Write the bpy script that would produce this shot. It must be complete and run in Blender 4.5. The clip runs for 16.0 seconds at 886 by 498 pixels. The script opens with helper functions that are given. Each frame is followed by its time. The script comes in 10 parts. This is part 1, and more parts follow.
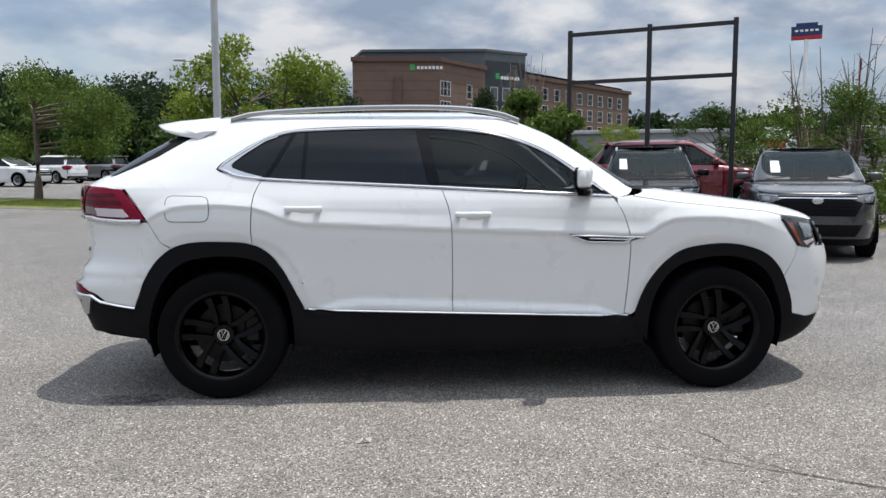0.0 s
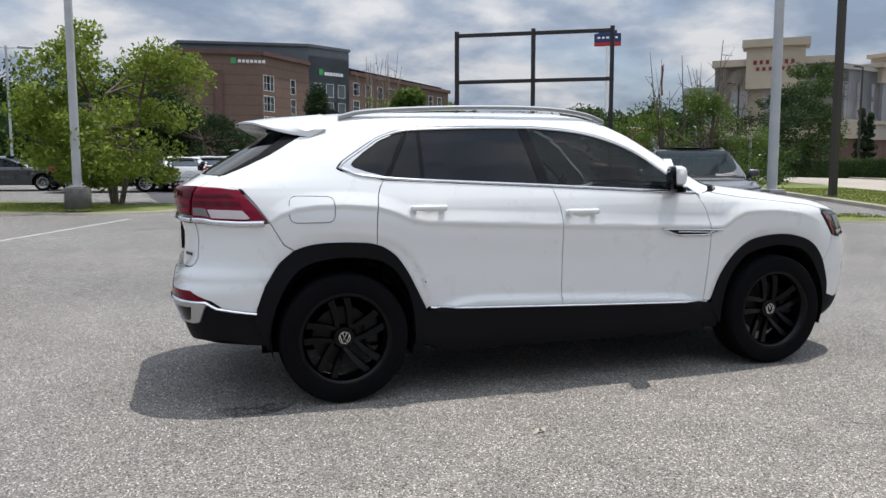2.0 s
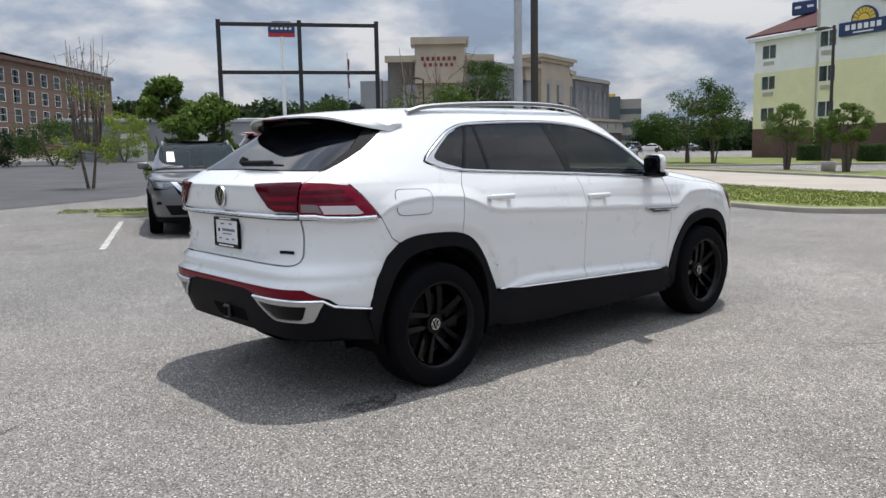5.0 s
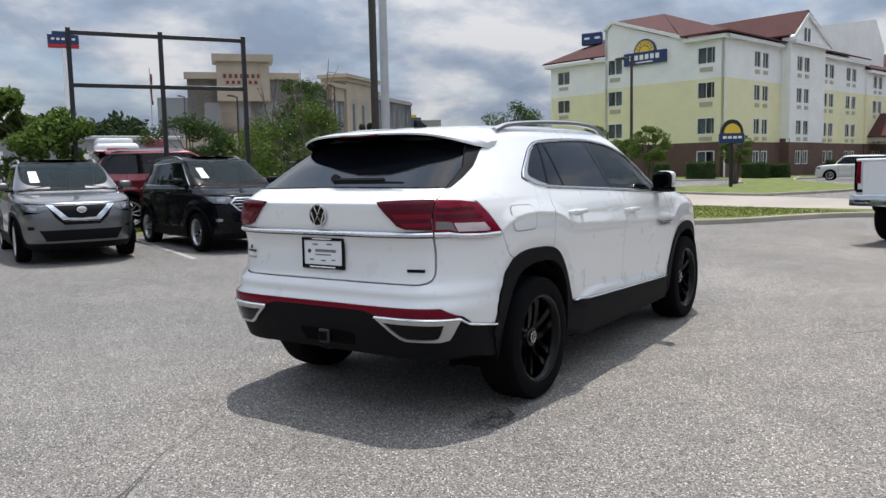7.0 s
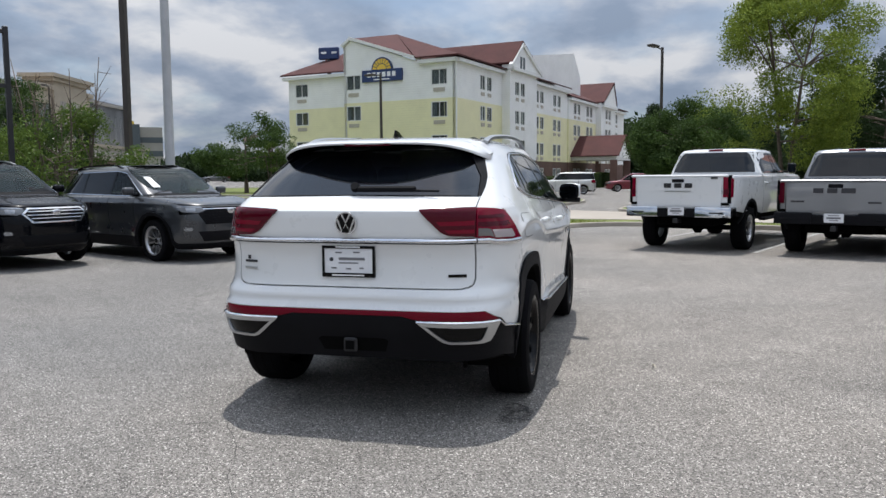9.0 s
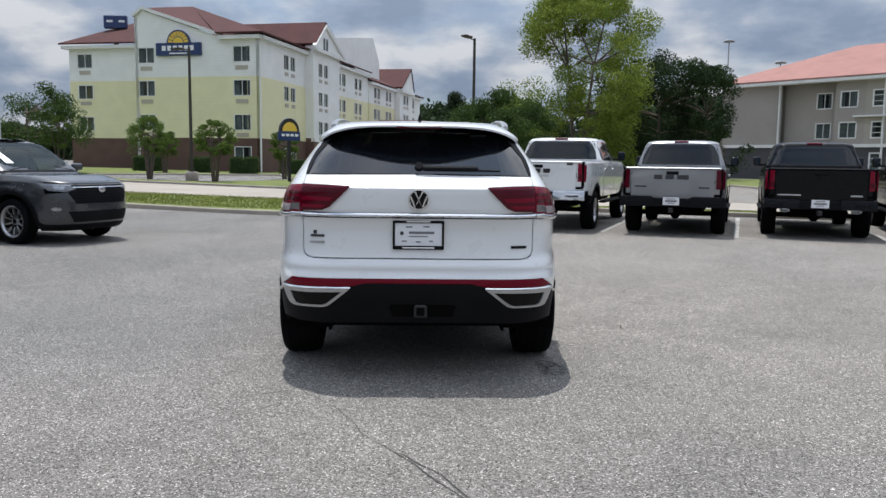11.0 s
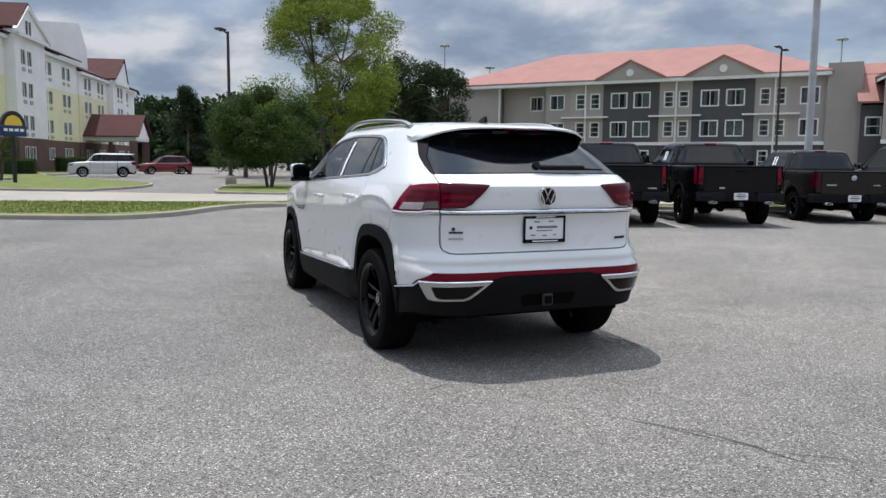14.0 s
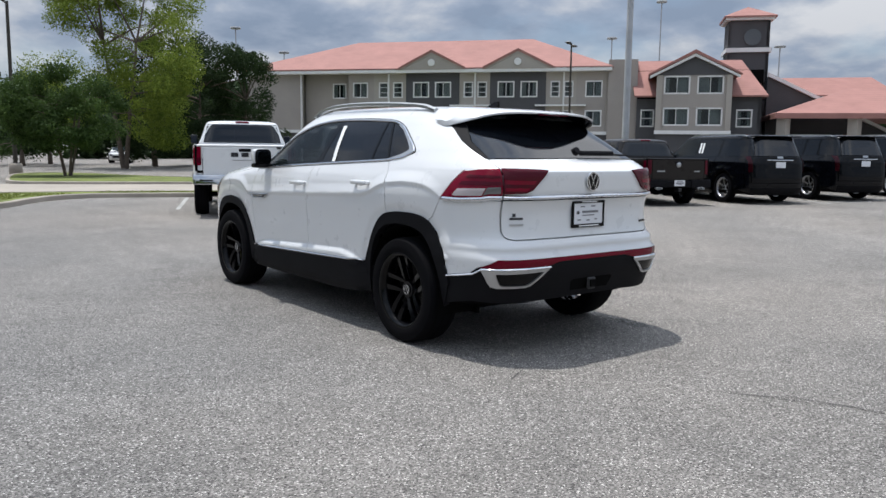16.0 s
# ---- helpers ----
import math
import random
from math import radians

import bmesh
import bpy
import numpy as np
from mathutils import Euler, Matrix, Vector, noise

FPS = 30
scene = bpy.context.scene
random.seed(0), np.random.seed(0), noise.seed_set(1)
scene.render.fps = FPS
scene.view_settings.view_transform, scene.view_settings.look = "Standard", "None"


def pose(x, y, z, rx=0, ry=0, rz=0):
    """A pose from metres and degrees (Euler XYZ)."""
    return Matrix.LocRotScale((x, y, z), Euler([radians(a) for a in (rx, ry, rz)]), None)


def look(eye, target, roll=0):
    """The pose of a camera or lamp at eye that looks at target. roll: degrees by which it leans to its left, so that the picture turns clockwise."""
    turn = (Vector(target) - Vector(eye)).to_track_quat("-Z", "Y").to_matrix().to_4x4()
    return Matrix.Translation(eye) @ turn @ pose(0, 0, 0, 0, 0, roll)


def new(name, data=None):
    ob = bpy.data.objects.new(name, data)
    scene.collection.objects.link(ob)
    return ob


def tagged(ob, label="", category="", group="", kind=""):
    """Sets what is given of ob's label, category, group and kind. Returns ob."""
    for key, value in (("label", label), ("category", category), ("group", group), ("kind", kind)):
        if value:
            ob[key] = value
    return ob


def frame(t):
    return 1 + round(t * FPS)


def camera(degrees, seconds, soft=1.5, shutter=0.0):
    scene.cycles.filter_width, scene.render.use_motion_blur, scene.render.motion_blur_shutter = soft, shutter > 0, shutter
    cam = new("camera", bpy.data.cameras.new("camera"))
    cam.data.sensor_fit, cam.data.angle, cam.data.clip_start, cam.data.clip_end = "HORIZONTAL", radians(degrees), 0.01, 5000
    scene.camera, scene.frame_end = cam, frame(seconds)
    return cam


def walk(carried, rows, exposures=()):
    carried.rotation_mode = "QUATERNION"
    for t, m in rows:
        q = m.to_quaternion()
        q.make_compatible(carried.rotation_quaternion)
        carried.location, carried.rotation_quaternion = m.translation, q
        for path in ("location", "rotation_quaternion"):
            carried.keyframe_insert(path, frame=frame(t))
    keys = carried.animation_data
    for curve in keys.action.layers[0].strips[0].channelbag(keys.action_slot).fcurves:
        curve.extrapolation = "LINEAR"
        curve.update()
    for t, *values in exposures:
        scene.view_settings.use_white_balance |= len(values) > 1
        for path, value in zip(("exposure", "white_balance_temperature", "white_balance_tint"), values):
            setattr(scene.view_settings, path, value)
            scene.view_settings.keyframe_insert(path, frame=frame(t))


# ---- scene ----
cam = camera(59.2, 16.0)
PATH = [
    (0, (-0.511, -5.587, 1.367), (-0.367, -3.602, 1.163), -0.1),
    (0.5, (-0.973, -5.505, 1.39), (-0.71, -3.532, 1.189), -0.1),
    (1, (-1.421, -5.37, 1.402), (-1.05, -3.415, 1.203), -0.1),
    (1.5, (-1.874, -5.349, 1.389), (-1.395, -3.418, 1.186), -0.1),
    (2, (-2.299, -5.366, 1.384), (-1.697, -3.471, 1.171), -0.1),
    (2.5, (-2.705, -5.365, 1.403), (-1.965, -3.521, 1.173), 0.0),
    (3, (-3.102, -5.389, 1.4), (-2.225, -3.609, 1.152), -0.0),
    (3.5, (-3.481, -5.173, 1.392), (-2.468, -3.467, 1.138), -0.1),
    (4, (-3.872, -4.96, 1.4), (-2.751, -3.323, 1.145), -0.5),
    (6.5, (-5.446, -3.471, 1.425), (-3.875, -2.252, 1.213), -1.2),
    (7, (-5.761, -3.122, 1.433), (-4.11, -2.011, 1.229), -1.2),
    (7.5, (-5.986, -2.73, 1.446), (-4.257, -1.744, 1.251), -1.0),
    (8, (-6.251, -2.345, 1.446), (-4.441, -1.517, 1.254), -0.9),
    (8.5, (-6.384, -1.95, 1.431), (-4.506, -1.289, 1.25), -0.6),
    (9, (-6.632, -1.613, 1.438), (-4.698, -1.137, 1.256), -0.4),
    (11.5, (-7.338, 0.432, 1.419), (-5.358, 0.263, 1.192), 0.9),
    (12, (-7.357, 0.882, 1.421), (-5.391, 0.595, 1.197), 0.9),
    (12.5, (-7.312, 1.346, 1.435), (-5.366, 0.937, 1.216), 0.7),
    (13, (-7.286, 1.813, 1.435), (-5.37, 1.283, 1.215), 0.7),
    (13.5, (-7.164, 2.24, 1.418), (-5.283, 1.598, 1.197), 0.5),
    (14, (-7.033, 2.672, 1.411), (-5.196, 1.913, 1.188), 0.5),
    (14.5, (-6.882, 3.105, 1.404), (-5.099, 2.228, 1.18), 0.6),
    (15, (-6.608, 3.474, 1.411), (-4.888, 2.479, 1.182), 0.6),
    (15.5, (-6.37, 3.829, 1.403), (-4.724, 2.719, 1.163), 0.7),
    (16, (-6.029, 4.125, 1.374), (-4.465, 2.904, 1.126), 0.7),
]
EXPOSURES = [(0.0, 0.03, 6430, 10.5), (7.0, 0.02, 6420, 11), (11.5, -0.06, 6260, 10.5), (16.0, -0.06, 6260, 10.5)]
walk(cam, [(t, look(eye, target, roll)) for t, eye, target, roll in PATH], EXPOSURES)

# ---- sky and sun ----
SUN_WAY = Vector((-0.235, -0.08, -1.0)).normalized()
world = bpy.data.worlds.new("sky")
scene.world = world
world.use_nodes = True
wn, wl = world.node_tree.nodes, world.node_tree.links
wn.clear()
w_out = wn.new("ShaderNodeOutputWorld")
w_bg = wn.new("ShaderNodeBackground")
w_sky = wn.new("ShaderNodeTexSky")
w_sky.sky_type = "NISHITA"
w_sky.sun_disc = False
w_sky.sun_elevation = radians(76)
w_sky.sun_rotation = radians(71)
w_sky.air_density, w_sky.dust_density, w_sky.ozone_density = 1.0, 1.5, 1.0
w_bg.inputs["Strength"].default_value = 0.122
w_geo = wn.new("ShaderNodeTexCoord")
w_sep = wn.new("ShaderNodeSeparateXYZ")
wl.new(w_geo.outputs["Generated"], w_sep.inputs[0])


def w_math(op, a, b=None, clamp=False):
    n = wn.new("ShaderNodeMath")
    n.operation, n.use_clamp = op, clamp
    for i, v in enumerate((a, b)):
        if v is None:
            continue
        if isinstance(v, (int, float)):
            n.inputs[i].default_value = v
        else:
            wl.new(v, n.inputs[i])
    return n.outputs[0]


# clouds lie on a flat deck: the direction is divided by its height
w_up = w_math("MAXIMUM", w_sep.outputs["Z"], 0.0)
w_den = w_math("ADD", w_up, 0.30)
w_cx = w_math("DIVIDE", w_sep.outputs["X"], w_den)
w_cy = w_math("DIVIDE", w_sep.outputs["Y"], w_den)
w_com = wn.new("ShaderNodeCombineXYZ")
wl.new(w_cx, w_com.inputs[0])
wl.new(w_cy, w_com.inputs[1])


def w_noise(scale, detail, rough, offset, distort=0.0):
    m = wn.new("ShaderNodeMapping")
    m.inputs["Location"].default_value = offset
    wl.new(w_com.outputs[0], m.inputs[0])
    n = wn.new("ShaderNodeTexNoise")
    n.inputs["Scale"].default_value, n.inputs["Detail"].default_value = scale, detail
    n.inputs["Roughness"].default_value, n.inputs["Distortion"].default_value = rough, distort
    wl.new(m.outputs[0], n.inputs["Vector"])
    return n.outputs["Fac"]


def w_ramp(fac, stops):
    r = wn.new("ShaderNodeValToRGB")
    while len(r.color_ramp.elements) < len(stops):
        r.color_ramp.elements.new(0.5)
    for e, (p, c) in zip(r.color_ramp.elements, stops):
        e.position, e.color = p, (*c, 1)
    wl.new(fac, r.inputs[0])
    return r.outputs[0]


w_cover = w_ramp(w_noise(1.5, 9, 0.55, (3.1, 7.4, 0), 0.15), [(0.34, (0.35, 0.35, 0.35)), (0.50, (1, 1, 1))])
w_shade = w_ramp(w_noise(2.6, 10, 0.54, (11.3, 2.2, 0), 0.1),
                 [(0.37, (3.5, 4.35, 5.7)), (0.465, (4.7, 5.5, 6.8)), (0.53, (6.6, 7.1, 7.9)), (0.61, (9.1, 9.25, 9.5))])
# the deck glows where the high sun stands behind it and greys towards the horizon
w_glow = w_math("ADD", w_math("MULTIPLY", w_math("POWER", w_up, 1.3), 1.35), 0.51)
w_lit = wn.new("ShaderNodeMixRGB")
w_lit.blend_type = "MULTIPLY"
w_lit.inputs[0].default_value = 1.0
wl.new(w_shade, w_lit.inputs[1])
wl.new(w_glow, w_lit.inputs[2])
w_mix = wn.new("ShaderNodeMixRGB")
wl.new(w_cover, w_mix.inputs[0])
wl.new(w_sky.outputs[0], w_mix.inputs[1])
wl.new(w_lit.outputs[0], w_mix.inputs[2])
wl.new(w_mix.outputs[0], w_bg.inputs["Color"])
wl.new(w_bg.outputs[0], w_out.inputs[0])

sun = new("sun", bpy.data.lights.new("sun", "SUN"))
sun.data.energy, sun.data.angle, sun.data.color = 4.0, radians(0.6), (1.0, 0.96, 0.9)
sun.matrix_basis = look((0, 0, 40), Vector((0, 0, 40)) + SUN_WAY)

# ---- materials ----
class Mat:
    """A small wrapper that builds a node material on a Principled shader."""

    def __init__(self, name, color=(0.5, 0.5, 0.5), rough=0.5, metal=0.0, coat=0.0, spec=0.5):
        self.m = bpy.data.materials.new(name)
        self.m.use_nodes = True
        self.n, self.l = self.m.node_tree.nodes, self.m.node_tree.links
        self.p = self.n["Principled BSDF"]
        self.set("Base Color", (*color, 1)), self.set("Roughness", rough), self.set("Metallic", metal)
        self.set("Coat Weight", coat), self.set("Specular IOR Level", spec)
        self.set("Coat Roughness", 0.03)
        self.co = self.n.new("ShaderNodeTexCoord")

    def set(self, key, value):
        self.p.inputs[key].default_value = value

    def noise(self, scale, detail=6, rough=0.6, distort=0.0, coords="Object", stretch=None):
        n = self.n.new("ShaderNodeTexNoise")
        n.inputs["Scale"].default_value, n.inputs["Detail"].default_value = scale, detail
        n.inputs["Roughness"].default_value, n.inputs["Distortion"].default_value = rough, distort
        self.l.new(self.vec(coords, stretch), n.inputs["Vector"])
        return n.outputs["Fac"]

    def vec(self, coords="Object", stretch=None):
        if not stretch:
            return self.co.outputs[coords]
        m = self.n.new("ShaderNodeMapping")
        m.inputs["Scale"].default_value = stretch
        self.l.new(self.co.outputs[coords], m.inputs[0])
        return m.outputs[0]

    def voronoi(self, scale, coords="Object", feature="F1", out="Distance", rand=1.0):
        n = self.n.new("ShaderNodeTexVoronoi")
        n.feature = feature
        n.inputs["Scale"].default_value, n.inputs["Randomness"].default_value = scale, rand
        self.l.new(self.vec(coords), n.inputs["Vector"])
        return n.outputs[out]

    def ramp(self, fac, stops):
        r = self.n.new("ShaderNodeValToRGB")
        while len(r.color_ramp.elements) < len(stops):
            r.color_ramp.elements.new(0.5)
        for e, (p, c) in zip(r.color_ramp.elements, stops):
            e.position, e.color = p, (*((c,) * 3 if isinstance(c, (int, float)) else c), 1)
        self.l.new(fac, r.inputs[0])
        return r.outputs[0]

    def mix(self, fac, a, b, kind="MIX"):
        n = self.n.new("ShaderNodeMixRGB")
        n.blend_type = kind
        for i, v in enumerate((fac, a, b)):
            if isinstance(v, (int, float)):
                n.inputs[i].default_value = v if i == 0 else (v, v, v, 1)
            elif isinstance(v, tuple):
                n.inputs[i].default_value = (*v, 1)
            else:
                self.l.new(v, n.inputs[i])
        return n.outputs[0]

    def color(self, out):
        self.l.new(out, self.p.inputs["Base Color"])
        return self

    def rough(self, out):
        self.l.new(out, self.p.inputs["Roughness"])
        return self

    def bump(self, height, strength=0.3, distance=0.01):
        b = self.n.new("ShaderNodeBump")
        b.inputs["Strength"].default_value, b.inputs["Distance"].default_value = strength, distance
        self.l.new(height, b.inputs["Height"])
        self.l.new(b.outputs[0], self.p.inputs["Normal"])
        return self

    def random(self):
        return self.n.new("ShaderNodeObjectInfo").outputs["Random"]

    def island(self):
        return self.n.new("ShaderNodeNewGeometry").outputs["Random Per Island"]


def vary(name, base, amount=0.15, scale=3.0, rough=0.7, bump=0.0, fine=40.0, **kw):
    """A base colour broken up at two scales, with fine relief."""
    m = Mat(name, base, rough, **kw)
    lo = tuple(max(0, c * (1 - amount)) for c in base)
    hi = tuple(min(1, c * (1 + amount)) for c in base)
    big = m.ramp(m.noise(scale, 5, 0.6), [(0.3, lo), (0.7, hi)])
    small = m.ramp(m.noise(fine, 4, 0.6), [(0.3, 1 - amount * 0.6), (0.7, 1.0)])
    m.color(m.mix(1.0, big, small, "MULTIPLY"))
    if bump:
        m.bump(m.noise(fine * 1.5, 4, 0.6), bump, 0.01)
    return m.m


def car_paint(name, color, metal=0.0, rough=0.35, dust=0.01, spec=0.5, coat=1.0):
    m = Mat(name, color, rough, metal, coat=coat, spec=spec)
    d = m.ramp(m.noise(2.2, 6, 0.65), [(0.35, 0.0), (0.8, dust * 3)])
    m.color(m.mix(d, color, (0.35, 0.33, 0.30)))
    m.rough(m.ramp(m.noise(5, 4, 0.6), [(0.3, rough * 0.85), (0.7, rough * 1.15)]))
    return m.m


def glass(name, tint=(0.02, 0.025, 0.03), alpha=0.12, rough=0.02, spec=0.4):
    """Tinted glazing: a glossy dark coat over a partly clear sheet."""
    m = Mat(name, tint, rough, 0.0, spec=spec)
    mix = m.n.new("ShaderNodeMixShader")
    tr = m.n.new("ShaderNodeBsdfTransparent")
    tr.inputs[0].default_value = (0.75, 0.8, 0.8, 1)
    mix.inputs[0].default_value = 1 - alpha
    m.l.new(tr.outputs[0], mix.inputs[1])
    m.l.new(m.p.outputs[0], mix.inputs[2])
    m.l.new(mix.outputs[0], m.n["Material Output"].inputs[0])
    return m.m


def asphalt_mat():
    m = Mat("asphalt", (0.15, 0.15, 0.15), 0.88, spec=0.3)
    stones = m.ramp(m.voronoi(140, out="Color"), [(0.10, (0.048, 0.046, 0.044)), (0.45, (0.20, 0.194, 0.186)), (0.78, (0.325, 0.315, 0.302)), (0.95, (0.84, 0.82, 0.79))])
    large = m.ramp(m.noise(0.35, 8, 0.62), [(0.3, 0.78), (0.7, 1.12)])
    mid = m.ramp(m.noise(2.6, 7, 0.65), [(0.3, 0.86), (0.72, 1.08)])
    c = m.mix(1.0, m.mix(1.0, stones, large, "MULTIPLY"), mid, "MULTIPLY")
    lanes = m.ramp(m.noise(0.5, 5, 0.6, 0.3, stretch=(0.25, 1.6, 1)), [(0.55, 1.0), (0.72, 0.86)])
    tint = m.ramp(m.noise(0.16, 3, 0.5), [(0.38, (0.93, 0.92, 0.905)), (0.62, (0.955, 0.92, 0.88))])
    # weaker, cooler sunlight towards the trucks, put into the asphalt colour along +y
    sep = m.n.new("ShaderNodeSeparateXYZ")
    m.l.new(m.co.outputs["Object"], sep.inputs[0])
    edge = m.n.new("ShaderNodeMath")
    edge.operation = "MULTIPLY_ADD"
    m.l.new(m.noise(0.5, 4, 0.6), edge.inputs[0])
    edge.inputs[1].default_value = 6.0
    m.l.new(sep.outputs["Y"], edge.inputs[2])
    span = m.n.new("ShaderNodeMapRange")
    m.l.new(edge.outputs[0], span.inputs["Value"])
    span.inputs["From Min"].default_value, span.inputs["From Max"].default_value = 0.5, 6.5
    # colour factor for that dimmer light, from none to full
    old = m.ramp(span.outputs[0], [(0.0, (1.0, 0.985, 0.965)), (1.0, (0.83, 0.84, 0.85))])
    c = m.mix(1.0, c, old, "MULTIPLY")
    m.color(m.mix(1.0, m.mix(1.0, c, lanes, "MULTIPLY"), tint, "MULTIPLY"))
    h = m.mix(0.5, m.voronoi(140), m.noise(260, 3, 0.6))
    m.bump(h, 0.9, 0.006)
    return m.m



def striped(name, base, pitch, groove=0.75, rough=0.6, axis="Z", amount=0.06):
    """Horizontal laps: siding, shingle courses or roof tiles seen from afar."""
    m = Mat(name, base, rough)
    w = m.n.new("ShaderNodeTexWave")
    w.bands_direction, w.wave_profile = axis, "SAW"
    w.inputs["Scale"].default_value = 0.314 / pitch
    w.inputs["Distortion"].default_value = 0.0
    m.l.new(m.vec("Object"), w.inputs["Vector"])
    lap = m.ramp(w.outputs["Fac"], [(0.0, groove), (0.14, 1.0), (1.0, 1.0)])
    lo, hi = tuple(c * (1 - amount) for c in base), tuple(min(1, c * (1 + amount)) for c in base)
    stain = m.ramp(m.noise(0.6, 7, 0.65, 0.2), [(0.3, lo), (0.7, hi)])
    m.color(m.mix(1.0, stain, lap, "MULTIPLY"))
    m.bump(w.outputs["Fac"], 0.5, 0.02)
    return m.m


def leaf_mat(name, dark, light):
    m = Mat(name, dark, 0.7, spec=0.15)
    leafy = m.ramp(m.island(), [(0.0, dark), (0.6, tuple((a + b) / 2 for a, b in zip(dark, light))), (1.0, light)])
    m.color(m.mix(1.0, leafy, m.ramp(m.noise(0.9, 3, 0.6), [(0.32, (0.62, 0.66, 0.72)), (0.68, (1.30, 1.24, 1.05))]), "MULTIPLY"))
    mix = m.n.new("ShaderNodeMixShader")
    tl = m.n.new("ShaderNodeBsdfTranslucent")
    tl.inputs[0].default_value = (*[min(1, c * 1.2) for c in light], 1)
    mix.inputs[0].default_value = 0.22
    m.l.new(m.p.outputs[0], mix.inputs[1])
    m.l.new(tl.outputs[0], mix.inputs[2])
    m.l.new(mix.outputs[0], m.n["Material Output"].inputs[0])
    return m.m


WHITE_PAINT = car_paint("white_paint", (0.70, 0.71, 0.71), 0.0, 0.3, 0.004)
BLACK_PAINT = car_paint("black_paint", (0.0016, 0.0021, 0.0036), 0.0, 0.25, 0.0003, 0.06, 0.34)
GREY_PAINT = car_paint("grey_metallic_paint", (0.12, 0.125, 0.135), 0.7, 0.32)
SILVER_PAINT = car_paint("silver_metallic_paint", (0.245, 0.25, 0.26), 0.6, 0.35)
CHARCOAL_PAINT = car_paint("charcoal_metallic_paint", (0.022, 0.025, 0.030), 0.2, 0.3)
BROWN_PAINT = car_paint("brown_black_paint", (0.012, 0.010, 0.009), 0.1, 0.3, 0.002, 0.1, 0.45)
RED_PAINT = car_paint("red_paint", (0.16, 0.006, 0.018), 0.2, 0.3)
CLADDING = vary("black_cladding", (0.0055, 0.0055, 0.007), 0.2, 3, 0.65, 0.1, 200, spec=0.12)
UNDER = Mat("underside_black", (0.002, 0.002, 0.002), 0.95, spec=0.1).m
RUBBER = vary("tyre_rubber", (0.004, 0.004, 0.005), 0.2, 4, 0.85, 0.1, 90, spec=0.08)
RIM_BLACK = Mat("gloss_black_rim", (0.0015, 0.0015, 0.002), 0.13, 0.0, coat=0.0, spec=0.18).m
RIM_SILVER = Mat("silver_rim", (0.45, 0.45, 0.46), 0.3, 0.9).m
CHROME = Mat("chrome", (0.66, 0.67, 0.69), 0.10, 1.0).m
SATIN = Mat("satin_silver", (0.46, 0.47, 0.48), 0.32, 0.9).m
BRAKE = Mat("brake_metal", (0.02, 0.019, 0.018), 0.5, 0.8).m
MIRROR = Mat("dark_mirror_glass", (0.035, 0.042, 0.052), 0.04, 1.0).m
GLASS_DARK = glass("privacy_glass", (0.003, 0.004, 0.006), 0.03, spec=0.3)
GLASS_REAR = glass("tailgate_glass", (0.003, 0.004, 0.006), 0.03, spec=0.62)
GLASS_FRONT = glass("tinted_door_glass", (0.005, 0.008, 0.009), 0.30, spec=0.25)
GLASS_SHIELD = glass("windscreen_glass", (0.02, 0.03, 0.03), 0.45)
GLASS_ROOM = glass("window_glass", (0.03, 0.036, 0.04), 0.66, 0.04, 0.5)
LENS_RED = Mat("red_lens", (0.17, 0.001, 0.016), 0.10, 0.0, coat=0.0, spec=0.25).m
LENS_DARK = Mat("dark_red_lens", (0.07, 0.001, 0.009), 0.10, 0.0, coat=0.0, spec=0.25).m
LENS_SMOKED_RED = Mat("smoked_red_lens", (0.022, 0.001, 0.004), 0.10, 0.0, coat=0.0, spec=0.25).m
LENS_BAR = Mat("reflector_red", (0.13, 0.001, 0.011), 0.2, 0.0, spec=0.2).m
LENS_CLEAR = Mat("clear_lens", (0.58, 0.52, 0.53), 0.12, 0.3, coat=0.5).m
LENS_SMOKE = Mat("smoked_clear_lens", (0.16, 0.15, 0.15), 0.12, 0.2, coat=0.4).m
LENS_AMBER = Mat("amber_lens", (0.22, 0.045, 0.02), 0.12, coat=1.0).m
LAMP_DARK = Mat("smoked_headlamp_lens", (0.035, 0.037, 0.04), 0.08, 0.0, coat=0.6).m
LAMP_GLASS = Mat("clear_headlamp", (0.13, 0.135, 0.145), 0.10, 0.5, coat=1.0).m
LAMP_CORE = Mat("headlamp_reflector", (0.30, 0.31, 0.33), 0.15, 0.7, coat=1.0).m
PLATE = Mat("plate_white", (0.72, 0.73, 0.75), 0.4).m
PEARL_PAINT = car_paint("pale_silver_paint", (0.56, 0.56, 0.54), 0.25, 0.35)
PAPER = Mat("paper_white", (0.8, 0.8, 0.79), 0.7).m
INK_GREY = Mat("grey_print", (0.16, 0.16, 0.17), 0.6).m
INK = Mat("dark_ink", (0.03, 0.03, 0.035), 0.6).m
SEAT = vary("seat_dark_trim", (0.018, 0.018, 0.02), 0.2, 6, 0.7, 0.1)
STEEL_BLACK = vary("black_steel_paint", (0.012, 0.012, 0.014), 0.25, 2, 0.45, 0.05)
STEEL_GREY = vary("galvanised_pole", (0.42, 0.43, 0.44), 0.15, 1.5, 0.5, 0.05)
BRONZE_POLE = vary("dark_bronze_pole", (0.035, 0.028, 0.022), 0.2, 1.5, 0.5)
CONCRETE = vary("concrete", (0.33, 0.295, 0.25), 0.18, 1.2, 0.85, 0.3, 30)
ROAD_CONCRETE = vary("pale_concrete_road", (0.33, 0.295, 0.25), 0.12, 0.4, 0.85, 0.2, 12)
